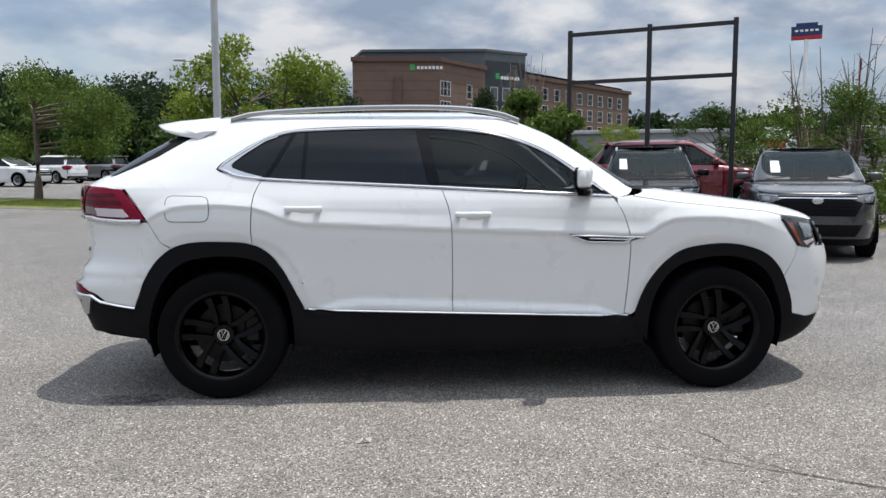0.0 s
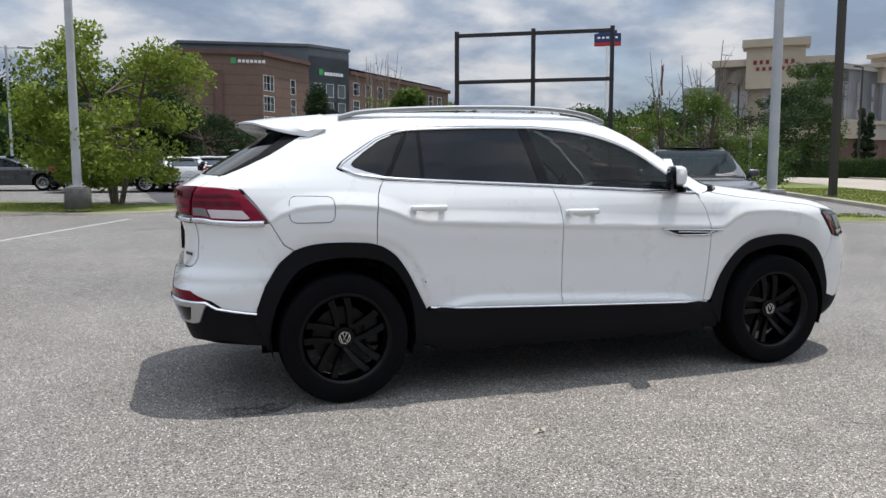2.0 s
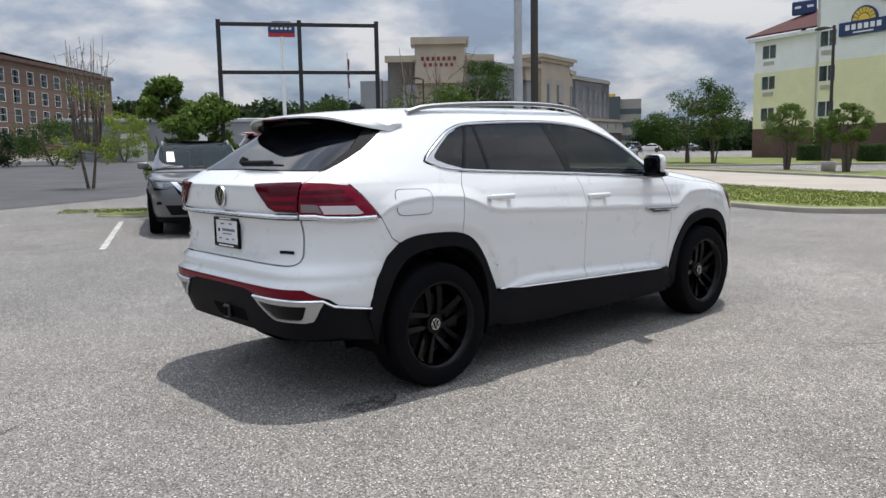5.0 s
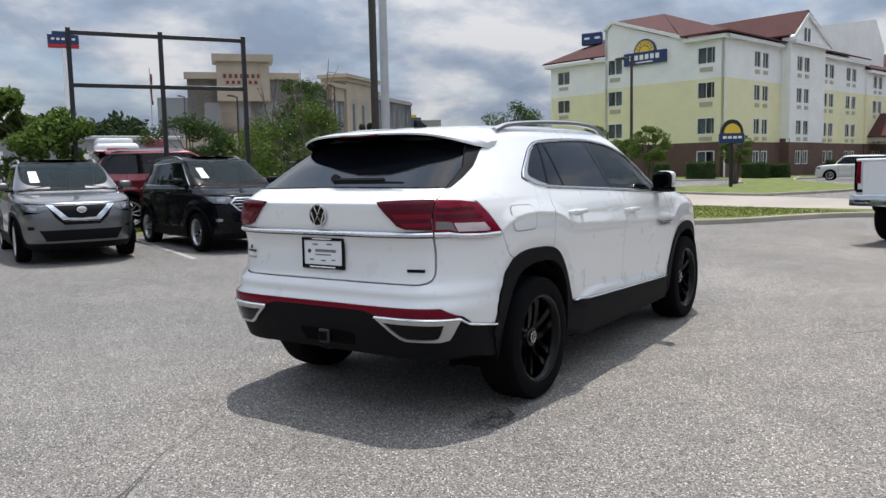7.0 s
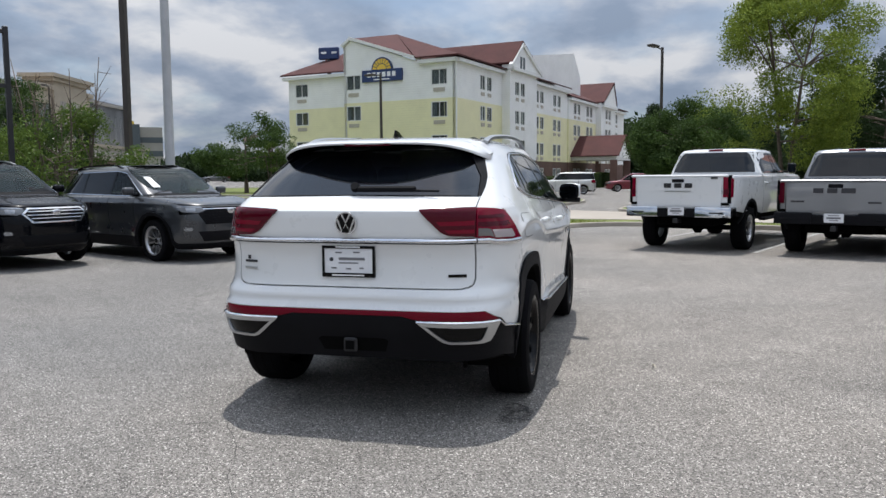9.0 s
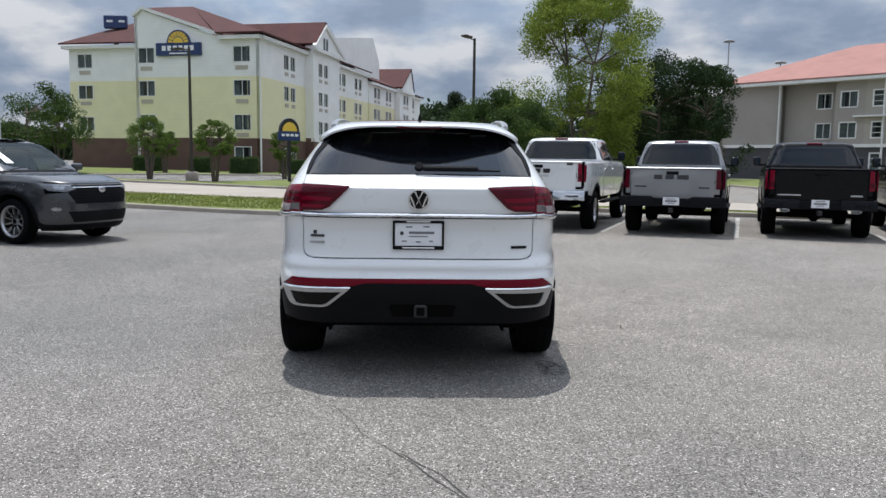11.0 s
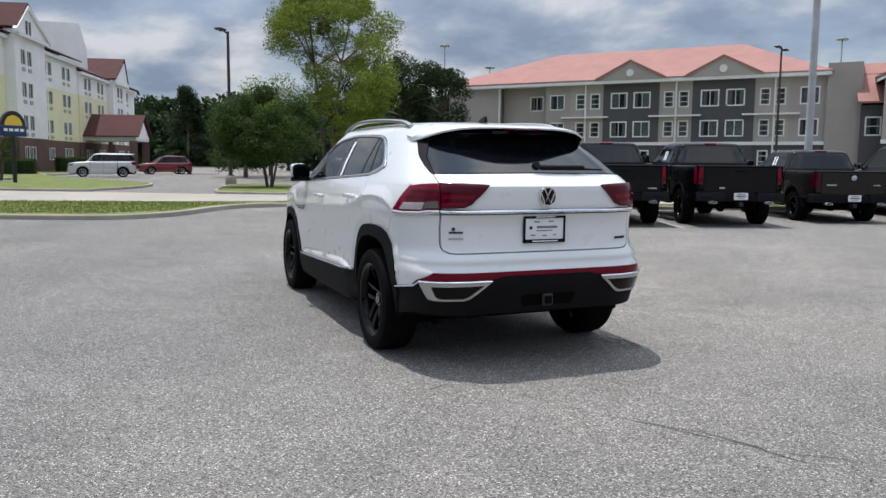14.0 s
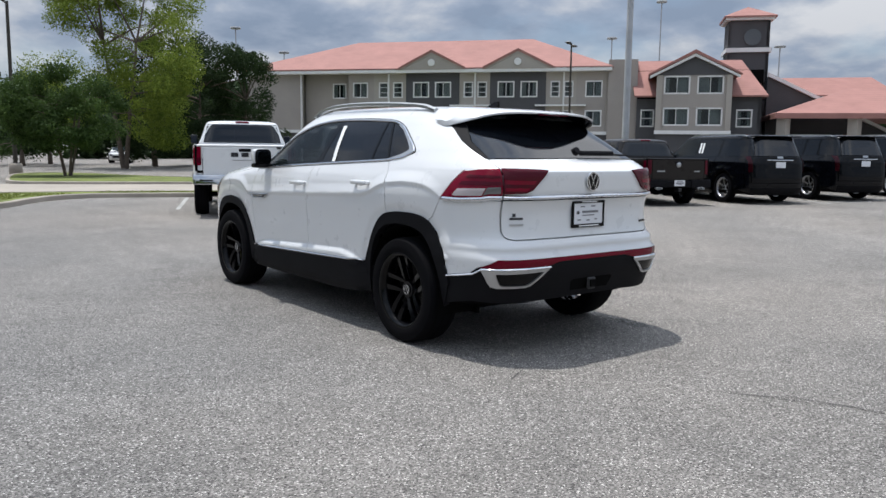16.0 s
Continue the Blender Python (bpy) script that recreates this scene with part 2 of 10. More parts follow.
PALE_BASE = vary("dark_concrete_base", (0.10, 0.095, 0.09), 0.25, 2.0, 0.85, 0.3, 30)
ASPHALT = asphalt_mat()
LINE_PAINT = vary("worn_white_line", (0.40, 0.40, 0.38), 0.4, 5, 0.75, 0.3, 60)
DARK_ASPHALT = vary("newer_dark_asphalt", (0.075, 0.076, 0.080), 0.2, 0.4, 0.9, 0.3, 30, spec=0.2)
TAR = vary("crack_tar", (0.035, 0.034, 0.032), 0.3, 5, 0.8)
BARK = vary("bark", (0.11, 0.085, 0.065), 0.35, 6, 0.9, 0.6, 30)
GRASS_GROUND = vary("grass_ground", (0.135, 0.165, 0.036), 0.35, 1.1, 0.95, 0.6, 45)
LAND = vary("far_land", (0.07, 0.10, 0.035), 0.3, 0.05, 0.95)

# ---- mesh kit ----
from mathutils.geometry import delaunay_2d_cdt


def empty(name, m=None, label="", category="", group="", kind=""):
    ob = new(name)
    if m is not None:
        ob.matrix_basis = m
    return tagged(ob, label, category, group, kind)


def finish(bm, name, material, smooth=True, sharp=35):
    me = bpy.data.meshes.new(name)
    if smooth:
        for f in bm.faces:
            f.smooth = True
        for e in bm.edges:
            if len(e.link_faces) == 2 and e.calc_face_angle(0) > radians(sharp):
                e.smooth = False
    lay, sheet = bm.verts.layers.float_vector.get("skin_way"), bm.faces.layers.int.get("skin")
    ways = []
    if lay and sheet and smooth:
        # sheets of a body skin take the true direction of the skin, their turned-in rims stay flat
        bm.normal_update()
        for f in bm.faces:
            ways += [tuple(lp.vert[lay]) if f[sheet] else tuple(f.normal) for lp in f.loops]
    bm.to_mesh(me)
    bm.free()
    if ways:
        me.normals_split_custom_set(ways)
    me.materials.append(material)
    return me


def part(name, bm, material, parent=None, label="", smooth=True, sharp=35, m=None):
    """Links a bmesh as one mesh object under a thing or a part."""
    ob = new(name, finish(bm, name, material, smooth, sharp))
    ob.parent = parent
    if m is not None:
        ob.matrix_basis = m
    return tagged(ob, label)



def box(size, at=(0, 0, 0), bevel=0.0, bm=None, turn=0.0, seg=1):
    bm = bm or bmesh.new()
    r = bmesh.ops.create_cube(bm, size=1)
    bmesh.ops.scale(bm, vec=size, verts=r["verts"])
    if bevel:
        es = list({e for v in r["verts"] for e in v.link_edges})
        b = bmesh.ops.bevel(bm, geom=es, offset=bevel, segments=seg, affect="EDGES", profile=0.5)
        vs = list({v for f in b["faces"] for v in f.verts} | {v for v in r["verts"] if v.is_valid})
    else:
        vs = r["verts"]
    bmesh.ops.transform(bm, matrix=Matrix.Translation(at) @ Matrix.Rotation(turn, 4, "Z"), verts=vs)
    return bm


def tube(r0, r1, length, seg=12, bm=None, m=None, caps=True):
    bm = bm or bmesh.new()
    r = bmesh.ops.create_cone(bm, cap_ends=caps, segments=seg, radius1=r0, radius2=r1, depth=length)
    bmesh.ops.transform(bm, matrix=(m or Matrix()) @ Matrix.Translation((0, 0, length / 2)), verts=r["verts"])
    return bm


def between(a, b):
    """A frame at a whose z axis points to b."""
    a, b = Vector(a), Vector(b)
    return Matrix.Translation(a) @ (b - a).to_track_quat("Z", "Y").to_matrix().to_4x4(), (b - a).length


def rod(a, b, r0, r1=None, seg=8, bm=None):
    m, d = between(a, b)
    return tube(r0, r0 if r1 is None else r1, d, seg, bm, m)


def lathe(profile, seg=40, axis="Y", bm=None):
    """Turns (radius, along) pairs round an axis."""
    bm = bm or bmesh.new()
    rings = []
    for r, a in profile:
        ring = []
        for i in range(seg):
            t = 2 * math.pi * i / seg
            c, s = r * math.cos(t), r * math.sin(t)
            ring.append(bm.verts.new((c, a, s) if axis == "Y" else (c, s, a)))
        rings.append(ring)
    for r0, r1 in zip(rings, rings[1:]):
        for i in range(seg):
            j = (i + 1) % seg
            bm.faces.new((r0[i], r0[j], r1[j], r1[i]))
    return bm


def slab(outline, z0, z1, bm=None, bevel=0.0):
    """A closed outline of (x, y) raised from z0 to z1."""
    bm = bm or bmesh.new()
    lo = [bm.verts.new((x, y, z0)) for x, y in outline]
    hi = [bm.verts.new((x, y, z1)) for x, y in outline]
    n = len(lo)
    top = bm.faces.new(hi)
    bm.faces.new(lo[::-1])
    for i in range(n):
        bm.faces.new((lo[i], lo[(i + 1) % n], hi[(i + 1) % n], hi[i]))
    bmesh.ops.recalc_face_normals(bm, faces=bm.faces)
    if bevel:
        bmesh.ops.bevel(bm, geom=list(top.edges), offset=bevel, segments=2, affect="EDGES", profile=0.5)
    return bm


def catmull(pts, closed=False, step=0.03):
    """A smooth curve through the points, as a dense list."""
    p = [np.array(q, float) for q in pts]
    n = len(p)
    out = []
    for i in range(n if closed else n - 1):
        a, b = p[i], p[(i + 1) % n]
        a0 = p[i - 1] if (closed or i > 0) else 2 * a - b
        b1 = p[(i + 2) % n] if (closed or i + 2 < n) else 2 * b - a
        k = max(1, int(np.linalg.norm(b - a) / step))
        for j in range(k):
            t = j / k
            out.append(0.5 * (2 * a + (b - a0) * t + (2 * a0 - 5 * a + 4 * b - b1) * t * t + (3 * a - a0 - 3 * b + b1) * t ** 3))
    if not closed:
        out.append(p[-1])
    return [tuple(map(float, q)) for q in out]


def dense(pts, step=0.03, closed=True):
    out = []
    n = len(pts)
    for i in range(n if closed else n - 1):
        a, b = np.array(pts[i], float), np.array(pts[(i + 1) % n], float)
        k = max(1, int(np.linalg.norm(b - a) / step))
        out += [tuple(map(float, a + (b - a) * j / k)) for j in range(k)]
    if not closed:
        out.append(tuple(map(float, pts[-1])))
    return out


def inset(poly, d):
    """A closed outline moved inwards by d."""
    p = np.array(poly, float)
    area = 0.5 * np.sum(p[:, 0] * np.roll(p[:, 1], -1) - np.roll(p[:, 0], -1) * p[:, 1])
    s = 1 if area > 0 else -1
    e0, e1 = p - np.roll(p, 1, 0), np.roll(p, -1, 0) - p
    def nrm(e):
        l = np.maximum(np.linalg.norm(e, axis=1, keepdims=True), 1e-9)
        return np.stack([-e[:, 1], e[:, 0]], 1) / l * s
    n = nrm(e0) + nrm(e1)
    n /= np.maximum(np.linalg.norm(n, axis=1, keepdims=True), 0.5)
    return [tuple(q) for q in p + n * d]


def inside(poly, q):
    """Which points q (N x 2) lie in the closed outline."""
    p = np.array(poly)
    x, y = q[:, 0:1], q[:, 1:2]
    x0, y0, x1, y1 = p[:, 0], p[:, 1], np.roll(p[:, 0], -1), np.roll(p[:, 1], -1)
    with np.errstate(divide="ignore", invalid="ignore"):
        hit = ((y0 > y) != (y1 > y)) & (x < (x1 - x0) * (y - y0) / (y1 - y0) + x0)
    return hit.sum(1) % 2 == 1


def fill2d(outer, holes=(), step=0.05, lines=()):
    """Triangles that fill an outline less its holes: points (N x 2) and index triples."""
    pts, edges = [], []
    for loop in (outer, *holes):
        k = len(pts)
        pts += loop
        edges += [(k + i, k + (i + 1) % len(loop)) for i in range(len(loop))]
    rim = np.array(pts)
    for line in lines:
        q = np.array(line)
        ok = inside(outer, q) & (np.array([np.min(np.sum((rim - c) ** 2, 1)) for c in q]) > 0.006**2)
        for i, c in enumerate(line):
            if ok[i]:
                if i and ok[i - 1]:
                    edges.append((len(pts) - 1, len(pts)))
                pts = pts + [tuple(c)]
    o = np.array(outer)
    lo, hi = o.min(0), o.max(0)
    gx, gy = np.arange(lo[0] + step / 2, hi[0], step), np.arange(lo[1] + step / 2, hi[1], step)
    if len(gx) and len(gy):
        g = np.stack(np.meshgrid(gx, gy), -1).reshape(-1, 2)
        ok = inside(outer, g)
        for h in holes:
            ok &= ~inside(h, g)
        g = g[ok]
        ring = np.array(pts)
        if len(g):
            near = np.array([np.min(np.sum((ring - q) ** 2, 1)) for q in g]) > (0.35 * step) ** 2
            pts = pts + [tuple(q) for q in g[near]]
    v, _, f, *_ = delaunay_2d_cdt([Vector(q) for q in pts], edges, [], 0, 1e-6)
    v = np.array([tuple(q) for q in v])
    f = np.array([t for t in f if len(t) == 3])
    c = v[f].mean(1)
    ok = inside(outer, c)
    for h in holes:
        ok &= ~inside(h, c)
    return v, f[ok]


def thicken(bm, depth):
    """Turns the open border of a sheet in by depth, against its normals."""
    bm.normal_update()
    rim = [e for e in bm.edges if len(e.link_faces) == 1]
    normals = {v: v.normal.copy() for e in rim for v in e.verts}
    r = bmesh.ops.extrude_edge_only(bm, edges=rim)
    new_v = [g for g in r["geom"] if isinstance(g, bmesh.types.BMVert)]
    old = list(normals)
    if new_v and old:
        co = np.array([v.co for v in old])
        for v in new_v:
            k = int(np.argmin(np.sum((co - np.array(v.co)) ** 2, 1)))
            v.co -= normals[old[k]] * depth
    for e in rim:
        e.smooth = False
    bm.normal_update()


class Shell:
    """A body skin: level outlines, round in plan, stacked up a table of rows (z, rear x, front x, half width, rear fulness, front fulness).
    Places on it are given as side (x, z), rear (y, z) or front (y, z); y < 0 is the right-hand side."""

    def __init__(self, rows, push=None):
        r = np.array(rows, float)
        n = len(r)
        out = []
        for i in range(n - 1):
            a, b = r[i], r[i + 1]
            a0 = r[i - 1] if i else 2 * a - b
            b1 = r[i + 2] if i + 2 < n else 2 * b - a
            for j in range(12):
                t = j / 12
                # monotone in each column: slopes are limited by their neighbours
                m0 = np.where((a - a0) * (b - a) > 0, np.minimum(np.abs(a - a0), np.abs(b - a)) * np.sign(b - a), 0)
                m1 = np.where((b - a) * (b1 - b) > 0, np.minimum(np.abs(b - a), np.abs(b1 - b)) * np.sign(b - a), 0)
                h00, h10, h01, h11 = 2 * t**3 - 3 * t**2 + 1, t**3 - 2 * t**2 + t, -2 * t**3 + 3 * t**2, t**3 - t**2
                out.append(h00 * a + h10 * m0 + h01 * b + h11 * m1)
        out.append(r[-1])
        self.t = np.array(out)
        d = np.diff(self.t, axis=0)
        self.s = np.r_[0, np.cumsum(np.sqrt(d[:, 0] ** 2 + (0.55 * d[:, 1]) ** 2 + (0.55 * d[:, 2]) ** 2 + d[:, 3] ** 2))]
        self.push = push

    def row(self, s):
        return [np.interp(s, self.s, self.t[:, k]) for k in range(6)]

    def level(self, z):
        return float(np.interp(z, self.t[:, 0], self.s))

    def place(self, q, s, off=0.0):
        q, s = np.asarray(q, float), np.asarray(s, float)
        z, xr, xf, w, nr, nf = self.row(s)
        c, k = np.cos(q), np.sin(q)
        rear = c >= 0
        L = np.where(rear, -xr, xf)
        n = np.where(rear, nr, nf)
        rad = (np.abs(c) ** n + np.abs(k) ** n) ** (-1 / n)
        x, y = -L * rad * c, -w * rad * k
        if self.push:
            y = y - np.sign(k) * self.push(x, z) * np.minimum(1, np.abs(k * rad)) ** 6
        return np.stack([x, y, z], -1)

    def skin(self, q, s, off=0.0):
        p = self.place(q, s)
        if off:
            e = 0.004
            du = self.place(q + e, s) - self.place(q - e, s)
            dv = self.place(q, np.minimum(s + e, self.s[-1])) - self.place(q, np.maximum(s - e, 0))
            n = np.cross(du, dv)
            n /= np.maximum(np.linalg.norm(n, axis=-1, keepdims=True), 1e-9)
            p = p + n * off
        return p

    def way(self, q, s):
        """The outward direction of the skin, evened out over a centimetre."""
        q, s = np.asarray(q, float), np.asarray(s, float)
        du = self.place(q + 0.016, s) - self.place(q - 0.016, s)
        dv = self.place(q, np.minimum(s + 0.010, self.s[-1])) - self.place(q, np.maximum(s - 0.010, 0))
        n = np.cross(du, dv)
        return n / np.maximum(np.linalg.norm(n, axis=-1, keepdims=True), 1e-9)

    def track(self, pts, step=0.03):
        """An open line over the skin through points given as for outline()."""
        pts = [p if isinstance(p[0], str) else ("s", *p) for p in pts]
        out = []
        for a, b in zip(pts, pts[1:]):
            seg = self.outline([a, b], step)
            out += seg[:len(seg) // 2]
        return out + self.outline([pts[-1], pts[-1]])[:1]

    def bead(self, pts, width, depth, base=0.0, flip=False, step=0.03, seg=7):
        """A half-round moulding along a line on the skin."""
        qs = np.array(self.track(pts, step))
        p, n = self.skin(qs[:, 0], qs[:, 1], base), self.way(qs[:, 0], qs[:, 1])
        t = np.gradient(p, axis=0)
        b = np.cross(n, t)
        b /= np.maximum(np.linalg.norm(b, axis=1, keepdims=True), 1e-9)
        bm = bmesh.new()
        loops = []
        for k in range(len(p)):
            loop = []
            for j in range(seg + 1):
                a = math.pi * j / seg
                c = p[k] + b[k] * math.cos(a) * width / 2 + n[k] * math.sin(a) * depth
                loop.append(bm.verts.new((c[0], -c[1] if flip else c[1], c[2])))
            loops.append(loop)
        for l0, l1 in zip(loops, loops[1:]):
            for j in range(seg):
                bm.faces.new((l0[j], l0[j + 1], l1[j + 1], l1[j]))
        bm.faces.new(loops[0]), bm.faces.new(loops[-1][::-1])
        bmesh.ops.recalc_face_normals(bm, faces=bm.faces)
        return bm

    def side(self, x, z):
        s = self.level(z)
        _, xr, xf, w, nr, nf = [float(v) for v in self.row(s)]
        L, n = (-xr, nr) if x < 0 else (xf, nf)
        X = min(abs(x) / L, 0.99999)
        f = math.atan2((1 - X**n) ** (1 / n), X)
        return (f if x < 0 else math.pi - f, s)

    def rear(self, y, z, front=False):
        s = self.level(z)
        _, xr, xf, w, nr, nf = [float(v) for v in self.row(s)]
        n = nf if front else nr
        Y = min(abs(y) / w, 0.99999)
        f = math.atan2(Y, (1 - Y**n) ** (1 / n))
        f = math.pi - f if front else f
        return (f if y <= 0 else -f, s)

    def outline(self, pts, step=0.03):
        """Points ('s'|'r'|'f'|'S', a, z), 'S' for the left side; straight between like kinds."""
        def conv(k, a, z):
            if k == "s":
                return self.side(a, z)
            if k == "S":
                q, s = self.side(a, z)
                return (-q, s)
            return self.rear(a, z, k == "f")
        out = []
        n = len(pts)
        for i in range(n):
            (k0, a0, z0), (k1, a1, z1) = pts[i], pts[(i + 1) % n]
            m = max(1, int(math.hypot(a1 - a0, z1 - z0) / step)) if k0 == k1 else 6
            if k0 == k1:
                if k0 == "f" and a0 * a1 < 0:
                    m = max(m, 8)
                out += [conv(k0, a0 + (a1 - a0) * j / m, z0 + (z1 - z0) * j / m) for j in range(m)]
            else:
                a, b = conv(k0, a0, z0), conv(k1, a1, z1)
                if abs(a[0] - b[0]) > math.pi:
                    b = (b[0] + math.copysign(2 * math.pi, a[0] - b[0]), b[1])
                out += [(a[0] + (b[0] - a[0]) * j / m, a[1] + (b[1] - a[1]) * j / m) for j in range(m)]
        return out

    def panel(self, pts, off=0.0, gap=0.0, thick=0.012, holes=(), step=0.045, flip=False, lines=()):
        """A sheet on the skin inside an outline. flip: the same on the left side."""
        outer = self.outline(pts) if isinstance(pts[0][0], str) else [self.side(x, z) for x, z in dense(pts)]
        if any(k[0] == "f" for k in pts):
            # across the front the turn is counted on past the half circle
            outer = [(q + 2 * math.pi if q < 0 else q, s) for q, s in outer]
        if gap:
            outer = inset(outer, gap)
        inner = [[self.side(x, z) for x, z in dense(h)] if not isinstance(h[0][0], str) else self.outline(h) for h in holes]
        k = 2.2 if step < 0.035 else 1.0
        v, f = fill2d([(q * k, s) for q, s in outer], [[(q * k, s) for q, s in h] for h in inner], step, [[(q * k, s) for q, s in (self.side(x, z) for x, z in ln)] for ln in lines])
        p = self.skin(v[:, 0] / k, v[:, 1], off)
        ways = self.way(v[:, 0] / k, v[:, 1])
        if flip:
            p[:, 1] *= -1
            ways[:, 1] *= -1
        bm = bmesh.new()
        lay, sheet = bm.verts.layers.float_vector.new("skin_way"), bm.faces.layers.int.new("skin")
        vs = [bm.verts.new(c) for c in p]
        for b_v, w in zip(vs, ways):
            b_v[lay] = w
        for t in f:
            try:
                bm.faces.new([vs[i] for i in (t if not flip else t[::-1])])
            except ValueError:
                pass
        bm.normal_update()
        # the skin's outside is away from the axis
        vote = sum((fc.normal.x * 0.4 * fc.calc_center_median().x + fc.normal.y * fc.calc_center_median().y + fc.normal.z * 0.6 * (fc.calc_center_median().z - 0.8)) * fc.calc_area() for fc in bm.faces)
        if vote < 0:
            bmesh.ops.reverse_faces(bm, faces=bm.faces)
        loose = [v for v in bm.verts if not v.link_faces]
        if loose:
            bmesh.ops.delete(bm, geom=loose, context="VERTS")
        bm.normal_update()
        for b_v in bm.verts:
            if b_v.normal.dot(b_v[lay]) < 0:
                b_v[lay] = -b_v[lay]
        keep = set(bm.faces)
        if thick:
            thicken(bm, thick)
        for fc in bm.faces:
            fc[sheet] = 1 if fc in keep else 0
        return bm

    def cap(self, z, off=0.0, rings=10, seg=72):
        """The lid of the skin above z."""
        s0, s1 = self.level(z), float(self.s[-1])
        bm = bmesh.new()
        loops = []
        for i in range(rings + 1):
            s = s0 + (s1 - s0) * (i / rings)
            q = np.linspace(-math.pi, math.pi, seg, endpoint=False)
            p = self.skin(q, np.full(seg, min(s, s1 - 1e-4)), off)
            loops.append([bm.verts.new(c) for c in p])
        for a, b in zip(loops, loops[1:]):
            for i in range(seg):
                bm.faces.new((a[i], b[i], b[(i + 1) % seg], a[(i + 1) % seg]))
        bm.faces.new(loops[-1][::-1])
        bmesh.ops.recalc_face_normals(bm, faces=bm.faces)
        return bm


def strip(line, width):
    """A closed outline that follows a line of (x, z) at the given width."""
    p = np.array(line, float)
    t = np.gradient(p, axis=0)
    t /= np.maximum(np.linalg.norm(t, axis=1, keepdims=True), 1e-9)
    n = np.stack([-t[:, 1], t[:, 0]], 1) * width / 2
    return [tuple(q) for q in p + n] + [tuple(q) for q in (p - n)[::-1]]


def arc(cx, cz, r, a0, a1, k=18, squash=1.0):
    return [(cx + r * math.cos(radians(a0 + (a1 - a0) * i / k)), cz + squash * r * math.sin(radians(a0 + (a1 - a0) * i / k))) for i in range(k + 1)]



def rounded(pts, r=0.03, k=4):
    """A polygon with its corners rounded."""
    out = []
    n = len(pts)
    for i in range(n):
        a, b, c = (np.array(pts[j % n], float) for j in (i - 1, i, i + 1))
        u, v = a - b, c - b
        d = min(r, 0.45 * np.linalg.norm(u), 0.45 * np.linalg.norm(v))
        p0, p1 = b + u / np.linalg.norm(u) * d, b + v / np.linalg.norm(v) * d
        for j in range(k + 1):
            t = j / k
            out.append(tuple(map(float, (1 - t) ** 2 * p0 + 2 * t * (1 - t) * b + t * t * p1)))
    return out

